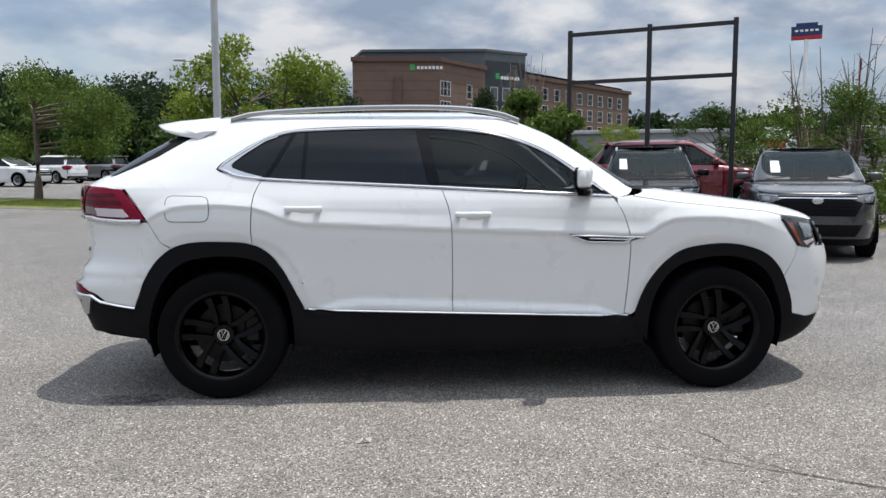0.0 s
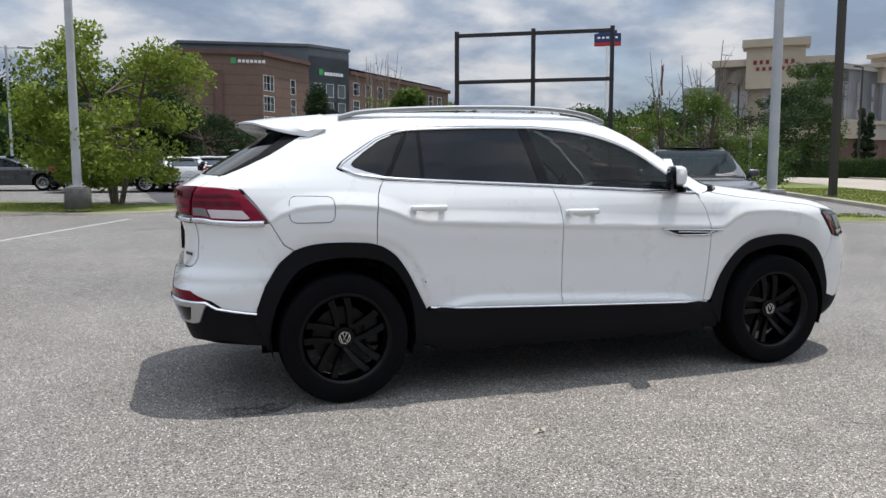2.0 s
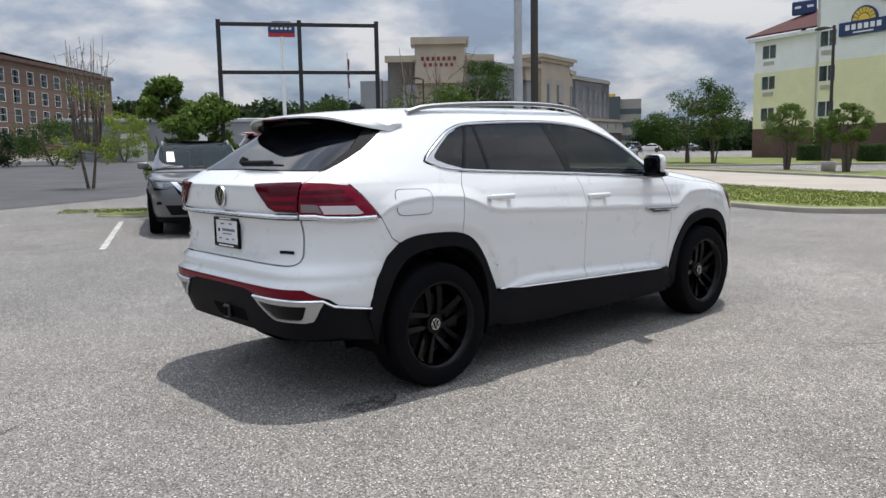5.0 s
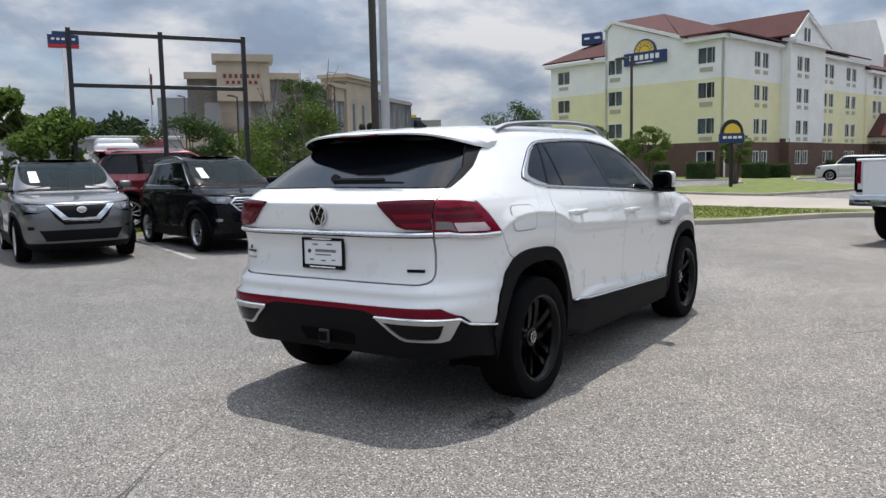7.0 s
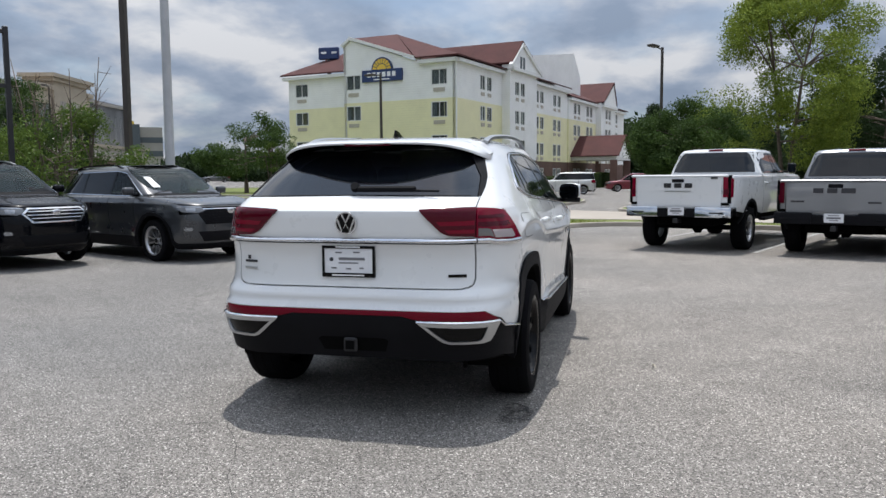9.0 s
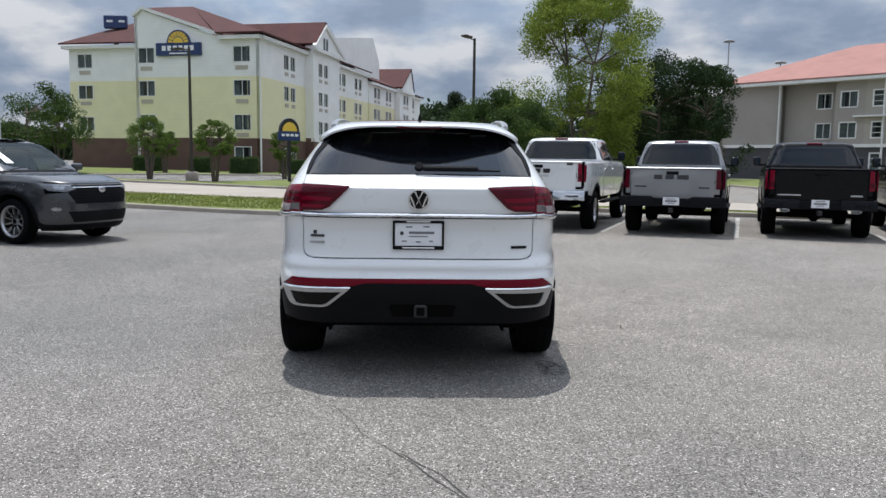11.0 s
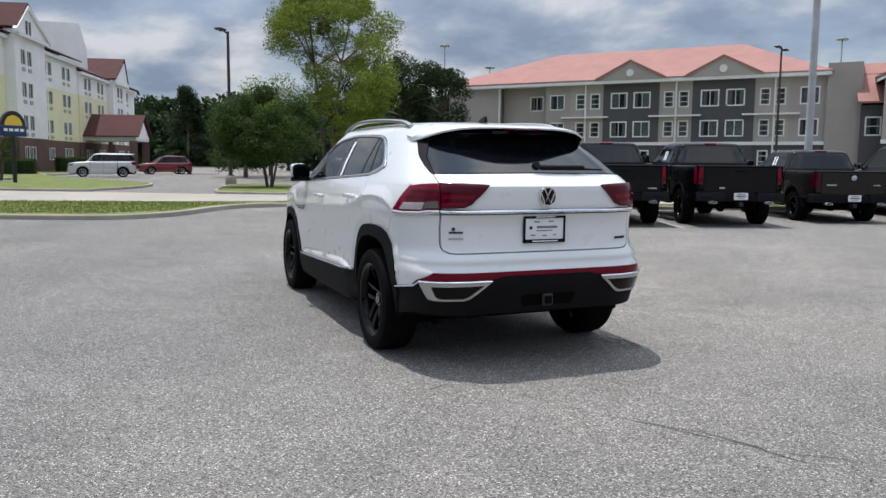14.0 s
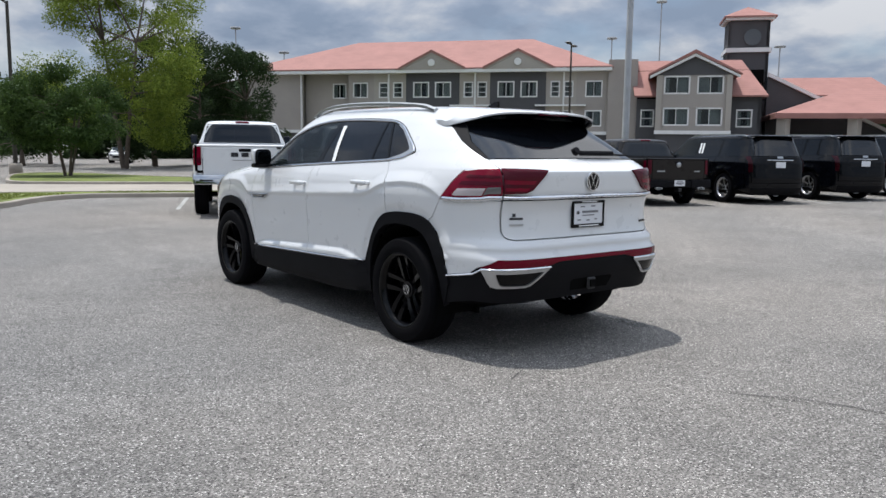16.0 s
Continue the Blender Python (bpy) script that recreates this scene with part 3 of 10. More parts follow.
# ---- the white SUV ----
def wheel(parent, x, y, z, R, width, rim_r, side, style, rim_mat, label=""):
    """A wheel whose face looks to side (-1: right-hand side of the car)."""
    w = empty("wheel")
    w.parent = parent
    w.matrix_basis = Matrix.Translation((x, y, z)) @ Matrix.Rotation(0 if side < 0 else math.pi, 4, "Z")
    h = width / 2
    # face towards -y
    prof = [(rim_r - 0.012, h * 0.75), (rim_r + 0.004, h), (R - 0.055, h * 1.04), (R - 0.018, h * 0.97), (R - 0.004, h * 0.80), (R, h * 0.5), (R, -h * 0.5), (R - 0.004, -h * 0.80),
            (R - 0.018, -h * 0.97), (R - 0.055, -h * 1.04), (rim_r + 0.012, -h * 1.02), (rim_r, -h * 0.96), (rim_r - 0.012, -h * 0.75)]
    bm = lathe(prof, 56)
    bmesh.ops.recalc_face_normals(bm, faces=bm.faces)
    tyre = part("tyre", bm, RUBBER, w)
    for k in (-0.5, 0, 0.5):
        g = lathe([(R + 0.0008, k * h - 0.006), (R + 0.0008, k * h + 0.006)], 40)
        part("tread_groove", g, UNDER, tyre)
    bm = lathe([(rim_r - 0.008, h * 0.7), (rim_r - 0.03, 0.02), (rim_r - 0.035, -h * 0.6), (rim_r - 0.016, -h * 0.9), (rim_r + 0.004, -h * 0.985), (rim_r + 0.006, -h * 0.95)], 48)
    rim = part("rim", bm, rim_mat, w, label)
    bm = tube(rim_r * 0.66, rim_r * 0.66, 0.02, 36, None, Matrix.Translation((0, h * 0.12, 0)) @ Matrix.Rotation(radians(90), 4, "X"))
    part("brake_disc", bm, BRAKE, w)
    bm = box((0.10, 0.05, 0.17), (rim_r * 0.62, -0.01, 0.03), 0.015)
    part("brake_caliper", bm, BRAKE, w)
    n = {"twin": 5, "multi": 10, "six": 6}[style]
    face = -h * 0.62
    for i in range(n):
        a = 2 * math.pi * i / n + math.pi / 2
        offs = (-0.19, 0.19) if style == "twin" else (0.0,)
        for o in offs:
            bm = bmesh.new()
            sections = []
            for t in (0.0, 0.35, 0.7, 1.0):
                r = 0.05 + (rim_r - 0.062) * t
                ang = a + o * (0.75 + 0.45 * t) if style != "twin" else a + math.copysign(math.asin(min(0.75, 0.036 / r)), o) * (1 + 0.35 * t) + 0.16 * t
                wd = (0.040 if style == "twin" else 0.020 if style == "multi" else 0.034) * (0.85 + 0.55 * t)
                y0 = face + 0.028 * (1 - t) ** 2 - 0.012 * t
                dep = 0.03
                ca, sa = math.cos(ang), math.sin(ang)
                ring = []
                for u, d in ((-1, dep), (-0.75, 0), (0.75, 0.006), (1, dep)):
                    ring.append(bm.verts.new((r * ca - u * wd * 0.5 * sa, y0 + d, r * sa + u * wd * 0.5 * ca)))
                sections.append(ring)
            for s0, s1 in zip(sections, sections[1:]):
                for k in range(4):
                    bm.faces.new((s0[k], s0[(k + 1) % 4], s1[(k + 1) % 4], s1[k]))
            bmesh.ops.recalc_face_normals(bm, faces=bm.faces)
            part("spoke", bm, rim_mat, rim)
    bm = tube(0.075, 0.06, 0.03, 28, None, Matrix.Translation((0, face + 0.05, 0)) @ Matrix.Rotation(radians(90), 4, "X"))
    hub = part("hub", bm, rim_mat, rim)
    bm = tube(0.039, 0.037, 0.008, 24, None, Matrix.Translation((0, face + 0.024, 0)) @ Matrix.Rotation(radians(90), 4, "X"))
    part("centre_cap", bm, RIM_BLACK, rim)
    if style == "twin":
        emblem(0.036, rim, Matrix.Translation((0, face + 0.0145, 0)) @ Matrix.Rotation(radians(90), 4, "X"))
    return w


def emblem(r, parent, m, label=""):
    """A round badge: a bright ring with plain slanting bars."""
    bm = bmesh.new()
    seg = 32
    for r0, r1 in ((r, r * 0.86),):
        loops = []
        for rad, z in ((r0, 0), (r0 * 0.98, r * 0.12), (r1, r * 0.12), (r1, 0)):
            loops.append([bm.verts.new((rad * math.cos(2 * math.pi * i / seg), rad * math.sin(2 * math.pi * i / seg), z)) for i in range(seg)])
        for a, b in zip(loops, loops[1:]):
            for i in range(seg):
                bm.faces.new((a[i], a[(i + 1) % seg], b[(i + 1) % seg], b[i]))
    inner = [v for v in loops[2]]
    for line in ([(-0.38, 0.76), (0.0, 0.02), (0.38, 0.76)], [(-0.78, 0.32), (-0.36, -0.72), (0.0, -0.05), (0.36, -0.72), (0.78, 0.32)]):
        out = strip(line, 0.15)
        n = len(line)
        rows = [(bm.verts.new((out[i][0] * r, out[i][1] * r, r * 0.10)), bm.verts.new((out[2 * n - 1 - i][0] * r, out[2 * n - 1 - i][1] * r, r * 0.10))) for i in range(n)]
        for p, q in zip(rows, rows[1:]):
            bm.faces.new((p[0], p[1], q[1], q[0]))
        for p in (rows[0], rows[-1]):
            near = min(inner, key=lambda v: (v.co - p[0].co).length)
            bm.faces.new((p[0], p[1], near))
    bmesh.ops.recalc_face_normals(bm, faces=bm.faces)
    return part("emblem", bm, CHROME, parent, label, m=m)


CREASE = np.array([(-2.3, 1.0), (-1.93, 1.06), (-1.854, 1.113), (-1.758, 1.150), (-1.65, 1.164), (-1.488, 1.167), (-1.296, 1.153), (-1.189, 1.119), (-1.105, 1.082), (-1.0, 1.058), (-0.73, 1.047),
                   (-0.2, 1.022), (0.545, 0.994), (1.04, 0.978), (1.09, 1.0), (1.141, 1.034), (1.227, 1.070), (1.332, 1.080), (1.523, 1.079), (1.737, 1.054), (1.878, 1.011), (2.0, 0.965), (2.3, 0.90)])
FLARE = np.array([(-2.0, 0.3), (-1.96, 0.74), (-1.90, 0.86), (-1.814, 0.945), (-1.707, 0.992), (-1.588, 1.007), (-1.408, 0.999), (-1.285, 0.980), (-1.195, 0.945), (-1.105, 0.882), (-1.04, 0.78), (-0.98, 0.60), (-0.94, 0.3),
                  (0.959, 0.3), (1.001, 0.58), (1.099, 0.785), (1.207, 0.886), (1.335, 0.945), (1.465, 0.963), (1.614, 0.958), (1.784, 0.93), (1.899, 0.875), (1.999, 0.765), (2.046, 0.62), (2.088, 0.3)])
LEDGE = np.array([(-0.97, 0.50), (-0.92, 0.55), (-0.80, 0.590), (-0.66, 0.606), (0.0, 0.580), (0.566, 0.551), (0.76, 0.540), (0.90, 0.49), (0.95, 0.45)])


def hero_push(x, z):
    """Shoulder crease that arches over the wheels, coves round the arches and a ledge along the foot of the doors."""
    def ramp(v, a, b):
        t = np.clip((v - a) / (b - a), 0, 1)
        return t * t * (3 - 2 * t)
    end = ramp(x, -2.05, -1.80) * (1 - ramp(x, 1.75, 2.0))
    d = np.interp(x, CREASE[:, 0], CREASE[:, 1]) - z
    edge = 0.016 * np.clip(1 + d / 0.075, 0, 1) ** 1.4 * (d < 0) + 0.016 * (d >= 0)
    under = -0.013 * ramp(d, 0.0, 0.036) - 0.012 * ramp(d, 0.036, 0.24)
    cove = -0.013 * ramp(np.interp(x, FLARE[:, 0], FLARE[:, 1]) - z, -0.01, 0.055)
    lift = 0.026 * ramp(np.interp(x, LEDGE[:, 0], LEDGE[:, 1], left=0, right=0) - z, -0.005, 0.045)
    return end * (edge + under) + cove + lift


BODY_LOW = [
    (0.20, -2.12, 2.16, 0.88, 7, 5), (0.27, -2.26, 2.30, 0.93, 7, 5), (0.36, -2.34, 2.39, 0.955, 7, 5), (0.48, -2.39, 2.43, 0.965, 7, 5),
    (0.58, -2.43, 2.45, 0.972, 7, 5), (0.66, -2.445, 2.46, 0.977, 7, 5), (0.692, -2.44, 2.46, 0.979, 7, 5), (0.712, -2.408, 2.46, 0.980, 6.8, 5), (0.768, -2.416, 2.46, 0.982, 6.5, 5), (0.800, -2.385, 2.456, 0.983, 6.2, 5),
    (0.86, -2.373, 2.44, 0.985, 5.9, 5), (0.97, -2.366, 2.39, 0.987, 5.8, 5),]
BODY_SHOULDER = [
    (1.06, -2.385, 2.31, 0.985, 5.8, 5), (1.10, -2.397, 2.21, 0.980, 5.8, 5), (1.13, -2.402, 2.10, 0.975, 5.8, 5), (1.175, -2.405, 1.80, 0.963, 5.8, 5), (1.215, -2.407, 1.50, 0.947, 5.9, 5), (1.250, -2.404, 1.22, 0.930, 6.0, 5),
    (1.262, -2.388, 1.15, 0.924, 6.1, 5),]
BODY_CABIN = [
    (1.30, -2.325, 1.06, 0.905, 6.2, 5), (1.38, -2.19, 0.94, 0.866, 6, 4.5), (1.46, -2.06, 0.80, 0.822, 6, 4.5), (1.54, -1.92, 0.66, 0.775, 6, 4.5), (1.60, -1.83, 0.545, 0.735, 6, 4.5),
    (1.645, -1.775, 0.43, 0.70, 6, 4.5), (1.675, -1.74, 0.35, 0.667, 6, 4.5), (1.70, -1.60, 0.26, 0.62, 5, 4), (1.72, -1.25, 0.10, 0.54, 4, 3.5), (1.735, -0.95, -0.0 + 0.03, 0.44, 3, 3), (1.745, -0.5, 0.02, 0.28, 2.5, 2.5), (1.748, -0.05, 0.01, 0.03, 2, 2),]
HERO = Shell(BODY_LOW + BODY_SHOULDER + BODY_CABIN, hero_push)

def along(table, dz, x0, x1):
    """Points of a style line, shifted by dz in height."""
    n = int((x1 - x0) / 0.022) + 1
    return [(x, float(np.interp(x, table[:, 0], table[:, 1])) + dz) for x in np.linspace(x0, x1, n)]


STYLE = [along(CREASE, dz, -1.95, 1.95) for dz in (0.04, 0.018, 0.0, -0.018, -0.036)]
STYLE += [dense([tuple(p) for p in FLARE[a:b]], 0.022, False) for a, b in ((1, 12), (14, 24))]
STYLE += [[(x, z - dz) for x, z in dense([tuple(p) for p in LEDGE[1:8]], 0.025, False)] for dz in (0.0, 0.035)]

car = empty("suv", None, "white mid-size SUV with black wheels parked on the asphalt", "car")

R_OUT = [(-2.00, 0.50), (-1.985, 0.58), (-1.935, 0.71), (-1.86, 0.83), (-1.77, 0.905), (-1.65, 0.94), (-1.48, 0.945), (-1.31, 0.93), (-1.20, 0.87), (-1.12, 0.765), (-1.06, 0.65), (-1.0, 0.53), (-0.985, 0.47)]
R_IN = [(-1.925, 0.33), (-1.905, 0.50), (-1.86, 0.64), (-1.78, 0.765), (-1.67, 0.835), (-1.48, 0.86), (-1.30, 0.84), (-1.19, 0.77), (-1.115, 0.65), (-1.075, 0.50), (-1.065, 0.33)]
F_OUT = [(0.996, 0.44), (1.012, 0.49), (1.065, 0.635), (1.133, 0.74), (1.218, 0.825), (1.329, 0.885), (1.54, 0.91), (1.719, 0.89), (1.845, 0.84), (1.935, 0.755), (1.993, 0.65), (2.041, 0.53), (2.056, 0.45)]
F_IN = [(1.093, 0.31), (1.098, 0.46), (1.134, 0.61), (1.211, 0.73), (1.325, 0.8), (1.531, 0.835), (1.716, 0.81), (1.84, 0.735), (1.912, 0.62), (1.948, 0.46), (1.953, 0.31)]
R_OUT, R_IN, F_OUT, F_IN = (catmull(c) for c in (R_OUT, R_IN, F_OUT, F_IN))


def upto(line, x0, x1):
    return [p for p in line if x0 <= p[0] <= x1]


DOOR_R = catmull([(-1.30, 0.925), (-1.302, 1.04), (-1.285, 1.22), (-1.245, 1.298)])
DOOR_M = catmull([(-0.118, 0.51), (-0.122, 0.90), (-0.135, 1.10), (-0.178, 1.246)])
DOOR_F = catmull([(0.94, 0.488), (0.96, 0.75), (0.96, 0.93), (0.92, 1.09), (0.86, 1.192)])
BELT = [(-1.245, 1.298), (-0.178, 1.246), (0.86, 1.192)]
DLO_TOP = catmull([(-1.49, 1.352), (-1.515, 1.368), (-1.49, 1.40), (-1.38, 1.475), (-1.26, 1.548), (-1.16, 1.588), (-1.05, 1.61), (-0.80, 1.626), (-0.5, 1.634), (-0.24, 1.634), (-0.02, 1.62), (0.17, 1.592), (0.33, 1.546), (0.47, 1.488), (0.57, 1.427), (0.67, 1.355), (0.78, 1.27), (0.875, 1.19)], False, 0.03)
DLO = DLO_TOP + dense([(0.86, 1.192), (-0.178, 1.246), (-1.245, 1.298), (-1.49, 1.352)], 0.03, False)[:-1]

for flip in (False, True):
    k = dict(flip=flip)
    # panels of the side
    quarter = [(-1.30, 0.925)] + DOOR_R[1:-1] + [(-1.245, 1.298), (-1.49, 1.352)] + DLO_TOP[1:-1] + [(0.885, 1.192), (0.96, 1.215), (1.00, 1.243), (0.90, 1.325), (0.76, 1.43), (0.62, 1.535), (0.49, 1.61), (0.33, 1.675), (-0.4, 1.68), (-1.2, 1.68), (-1.66, 1.677),
               (-1.68, 1.60), (-1.695, 1.556), (-1.73, 1.536), (-1.88, 1.445), (-2.02, 1.378), (-2.13, 1.332), (-2.20, 1.29), (-2.21, 1.262), (-2.05, 1.255), (-1.985, 1.18), (-1.905, 1.068), (-1.83, 0.94), (-1.77, 0.907)] + upto(R_OUT, -1.76, -1.31)
    part("quarter_panel", HERO.panel(quarter, 0, 0.0010, 0.02, step=0.018, lines=STYLE, **k), WHITE_PAINT, car)
    rear_door = DOOR_R + BELT[1:2] + DOOR_M[::-1] + dense([(-0.118, 0.512), (-0.98, 0.545)], 0.05, False) + upto(R_OUT, -1.30, -0.99)[::-1]
    front_door = DOOR_M + BELT[2:] + DOOR_F[::-1] + dense([(0.94, 0.479), (-0.118, 0.512)], 0.05, False)[:-1]
    for nm, ol, hx, hz in (("rear_door", rear_door, -0.995, 1.128), ("front_door", front_door, 0.0, 1.093)):
        d = part(nm, HERO.panel(ol, 0, 0.0010, 0.02, step=0.018, lines=STYLE, **k), WHITE_PAINT, car)
        # handle: a bar over a scooped cup
        sg = 1 if flip else -1
        q, s = HERO.side(hx, hz)
        p = HERO.skin(np.array([q]), np.array([s]), 0.036)[0]
        p[1] *= -1 if flip else 1
        bm = box((0.218, 0.026, 0.034), tuple(p), 0.012, seg=3)
        part("handle", bm, WHITE_PAINT, d)
        bm = bmesh.new()
        bmesh.ops.create_uvsphere(bm, u_segments=16, v_segments=8, radius=1)
        bmesh.ops.transform(bm, matrix=Matrix.Translation((p[0] + 0.01, p[1] - sg * 0.036, p[2] - 0.026)) @ Matrix.Diagonal((0.078, 0.007, 0.030, 1)), verts=bm.verts)
        part("handle_cup", bm, WHITE_PAINT, d)
        for dx in (-0.088, 0.088):
            part("handle_mount", box((0.036, 0.036, 0.028), (p[0] + dx, p[1] - sg * 0.020, p[2]), 0.008), WHITE_PAINT, d)
    fender = DOOR_F + [(0.97, 1.202), (1.2, 1.168), (1.55, 1.132), (1.85, 1.10), (1.955, 1.075), (1.95, 1.04), (2.065, 0.885), (2.05, 0.82), (1.977, 0.69)] + upto(F_OUT, 1.012, 1.977)[::-1] + [(0.985, 0.478)]
    fender = DOOR_F[:-1] + [(0.885, 1.197)] + fender[len(DOOR_F):]
    fd = part("fender", HERO.panel(fender, 0, 0.0010, 0.02, step=0.018, lines=STYLE, **k), WHITE_PAINT, car)
    # side trim spear at the fender
    part("fender_spear", HERO.panel([(0.58, 0.978), (1.05, 0.960), (0.98, 0.938), (0.92, 0.920), (0.70, 0.924)], 0.005, 0, 0.01, **k), RIM_BLACK, fd)
    for spear in ([(0.585, 0.974), (1.045, 0.958)], [(0.70, 0.952), (0.93, 0.943), (0.98, 0.952)], [(0.60, 0.966), (0.70, 0.930), (0.92, 0.925), (0.96, 0.940)]):
        part("fender_spear_rim", HERO.bead(spear, 0.011, 0.007, 0.006, **k), CHROME, fd)
    # arches, sill and chrome
    part("rear_arch", HERO.panel(R_OUT + R_IN[::-1], 0.014, 0, 0.05, **k), CLADDING, car)
    part("front_arch", HERO.panel(F_OUT + F_IN[::-1], 0.014, 0, 0.05, **k), CLADDING, car)
    sill = [(-1.065, 0.47), (-0.985, 0.53), (-0.1, 0.498), (0.985, 0.463), (1.075, 0.46), (1.075, 0.29), (0.6, 0.275), (-0.6, 0.275), (-1.065, 0.31)]
    part("sill", HERO.panel(sill, 0.010, 0.001, 0.04, **k), CLADDING, car)
    part("sill_chrome", HERO.bead([(-0.975, 0.541), (-0.1, 0.510), (0.955, 0.475)], 0.018, 0.014, 0.006, **k), CHROME, car)
    # glazing
    def shrink(poly, d):
        return inset(poly, d)
    inner = shrink(DLO, 0.022)
    ip = np.array(inner)
    def cut(poly, side_fn):
        """Clips an outline to one side of a line given by a signed function."""
        out = []
        n = len(poly)
        for i in range(n):
            a, b = poly[i], poly[(i + 1) % n]
            fa, fb = side_fn(*a), side_fn(*b)
            if fa >= 0:
                out.append(a)
            if fa * fb < 0:
                t = fa / (fa - fb)
                out.append((a[0] + (b[0] - a[0]) * t, a[1] + (b[1] - a[1]) * t))
        return out
    def line(x0, z0, x1, z1):
        return lambda x, z: (x - x0) * (z1 - z0) - (z - z0) * (x1 - x0)
    l1, l2 = line(-1.245, 1.30, -1.075, 1.60), line(-0.185, 1.25, -0.265, 1.64)
    l3 = line(-0.255, 1.25, -0.335, 1.64)
    l0 = line(-1.215, 1.30, -1.045, 1.60)
    part("quarter_glass", HERO.panel(cut(inner, lambda x, z: -l1(x, z)), -0.004, 0.0, 0.006, **k), GLASS_DARK, car)
    part("rear_door_glass", HERO.panel(cut(cut(inner, l0), lambda x, z: -l3(x, z)), -0.004, 0.0, 0.006, **k), GLASS_DARK, car)
    part("front_door_glass", HERO.panel(cut(inner, l2), -0.004, 0.0, 0.006, **k), GLASS_FRONT, car)
    part("b_pillar", HERO.panel(cut(cut(inner, l3), lambda x, z: -l2(x, z)), -0.002, 0.001, 0.01, **k), RIM_BLACK, car)
    part("c_pillar_strip", HERO.panel(cut(cut(inner, l1), lambda x, z: -l0(x, z)), -0.001, 0.001, 0.01, **k), RIM_BLACK, car)
    part("glass_divider", HERO.panel(strip([(-1.005, 1.302), (-0.99, 1.60)], 0.022), -0.001, 0, 0.01, **k), RIM_BLACK, car)
    part("window_seal", HERO.panel(DLO, -0.006, 0.001, 0.0, holes=[inner], **k), RIM_BLACK, car)
    part("window_chrome", HERO.bead(catmull([(0.85, 1.203), (-0.178, 1.258), (-1.24, 1.311), (-1.46, 1.357), (-1.495, 1.372), (-1.47, 1.40), (-1.36, 1.473), (-1.24, 1.546), (-1.12, 1.586), (-1.0, 1.602), (-0.6, 1.618), (-0.24, 1.621), (0.0, 1.605), (0.18, 1.576), (0.36, 1.52), (0.5, 1.455), (0.62, 1.372), (0.80, 1.235)]), 0.019, 0.008, 0.001, step=0.05, **k), CHROME, car)
    part("window_chrome_wing", HERO.panel(catmull([(-1.455, 1.352), (-1.497, 1.370), (-1.468, 1.404), (-1.37, 1.470), (-1.25, 1.545)], False, 0.03) + [(-1.16, 1.578), (-1.165, 1.562), (-1.24, 1.532), (-1.345, 1.462), (-1.415, 1.407), (-1.428, 1.388), (-1.415, 1.372), (-1.34, 1.346), (-1.24, 1.322), (-1.25, 1.314), (-1.36, 1.332)], 0.004, 0, 0.006, **k), SATIN, car)
    # fuel flap and reflector lamps
    if not flip:
        fl = rounded([(-1.795, 1.212), (-1.545, 1.206), (-1.545, 1.065), (-1.795, 1.065)], 0.045)
        part("fuel_flap", HERO.panel(fl, 0.0030, 0.0, 0.003, step=0.02, lines=STYLE[:1]), WHITE_PAINT, car)
        part("fuel_flap_gap", HERO.panel(inset(fl, -0.004), 0.0022, 0, 0.0, holes=[fl], step=0.02), INK, car)
    # headlamp
    hl = part("headlamp", HERO.panel([(1.965, 1.055), (2.06, 1.05), (2.2, 1.035), (2.22, 0.90), (2.16, 0.865), (2.09, 0.875)], 0.002, 0.002, 0.02, **k), LAMP_DARK, car)
    part("reflector", HERO.panel([(2.075, 1.03), (2.185, 1.015), (2.195, 0.94), (2.125, 0.925)], 0.006, 0.002, 0.004, **k), LAMP_CORE, hl)
    part("running_light", HERO.panel([(2.11, 0.912), (2.20, 0.925), (2.205, 0.908), (2.135, 0.885)], 0.007, 0.001, 0.004, **k), LENS_CLEAR, hl)
    part("side_marker", HERO.panel([(1.985, 1.03), (2.03, 1.03), (2.10, 0.90), (2.085, 0.885)], 0.005, 0.002, 0.004, **k), LENS_AMBER, hl)
    # rear lamps: outer part on the corner, inner part on the tailgate
    g = (lambda a: -a) if flip else (lambda a: a)
    S = "S" if flip else "s"
    lamp = part("tail_lamp", HERO.panel([("r", g(-0.738), 1.10), (S, -2.20, 1.085), (S, -2.0, 1.078), (S, -1.915, 1.075), (S, -1.985, 1.165), (S, -2.06, 1.245), (S, -2.16, 1.256), ("r", g(-0.738), 1.262)], 0.012, 0.0015, 0.03), LENS_RED, car)
    part("reversing_lens", HERO.panel([("r", g(-0.748), 1.108), ("r", g(-0.80), 1.106), (S, -2.215, 1.094), (S, -2.235, 1.140), ("r", g(-0.80), 1.146), ("r", g(-0.748), 1.150)], 0.015, 0.001, 0.004), LENS_SMOKE, lamp)
    part("indicator_lens", HERO.panel([(S, -2.21, 1.094), (S, -2.03, 1.086), (S, -2.005, 1.092), (S, -2.045, 1.134), (S, -2.23, 1.140)], 0.015, 0.001, 0.004), LENS_CLEAR, lamp)
    part("lamp_band", HERO.panel([("r", g(-0.745), 1.222), (S, -2.20, 1.222), (S, -2.11, 1.224), (S, -2.085, 1.206), (S, -2.20, 1.204), ("r", g(-0.745), 1.206)], 0.0155, 0.001, 0.003), LENS_DARK, lamp)
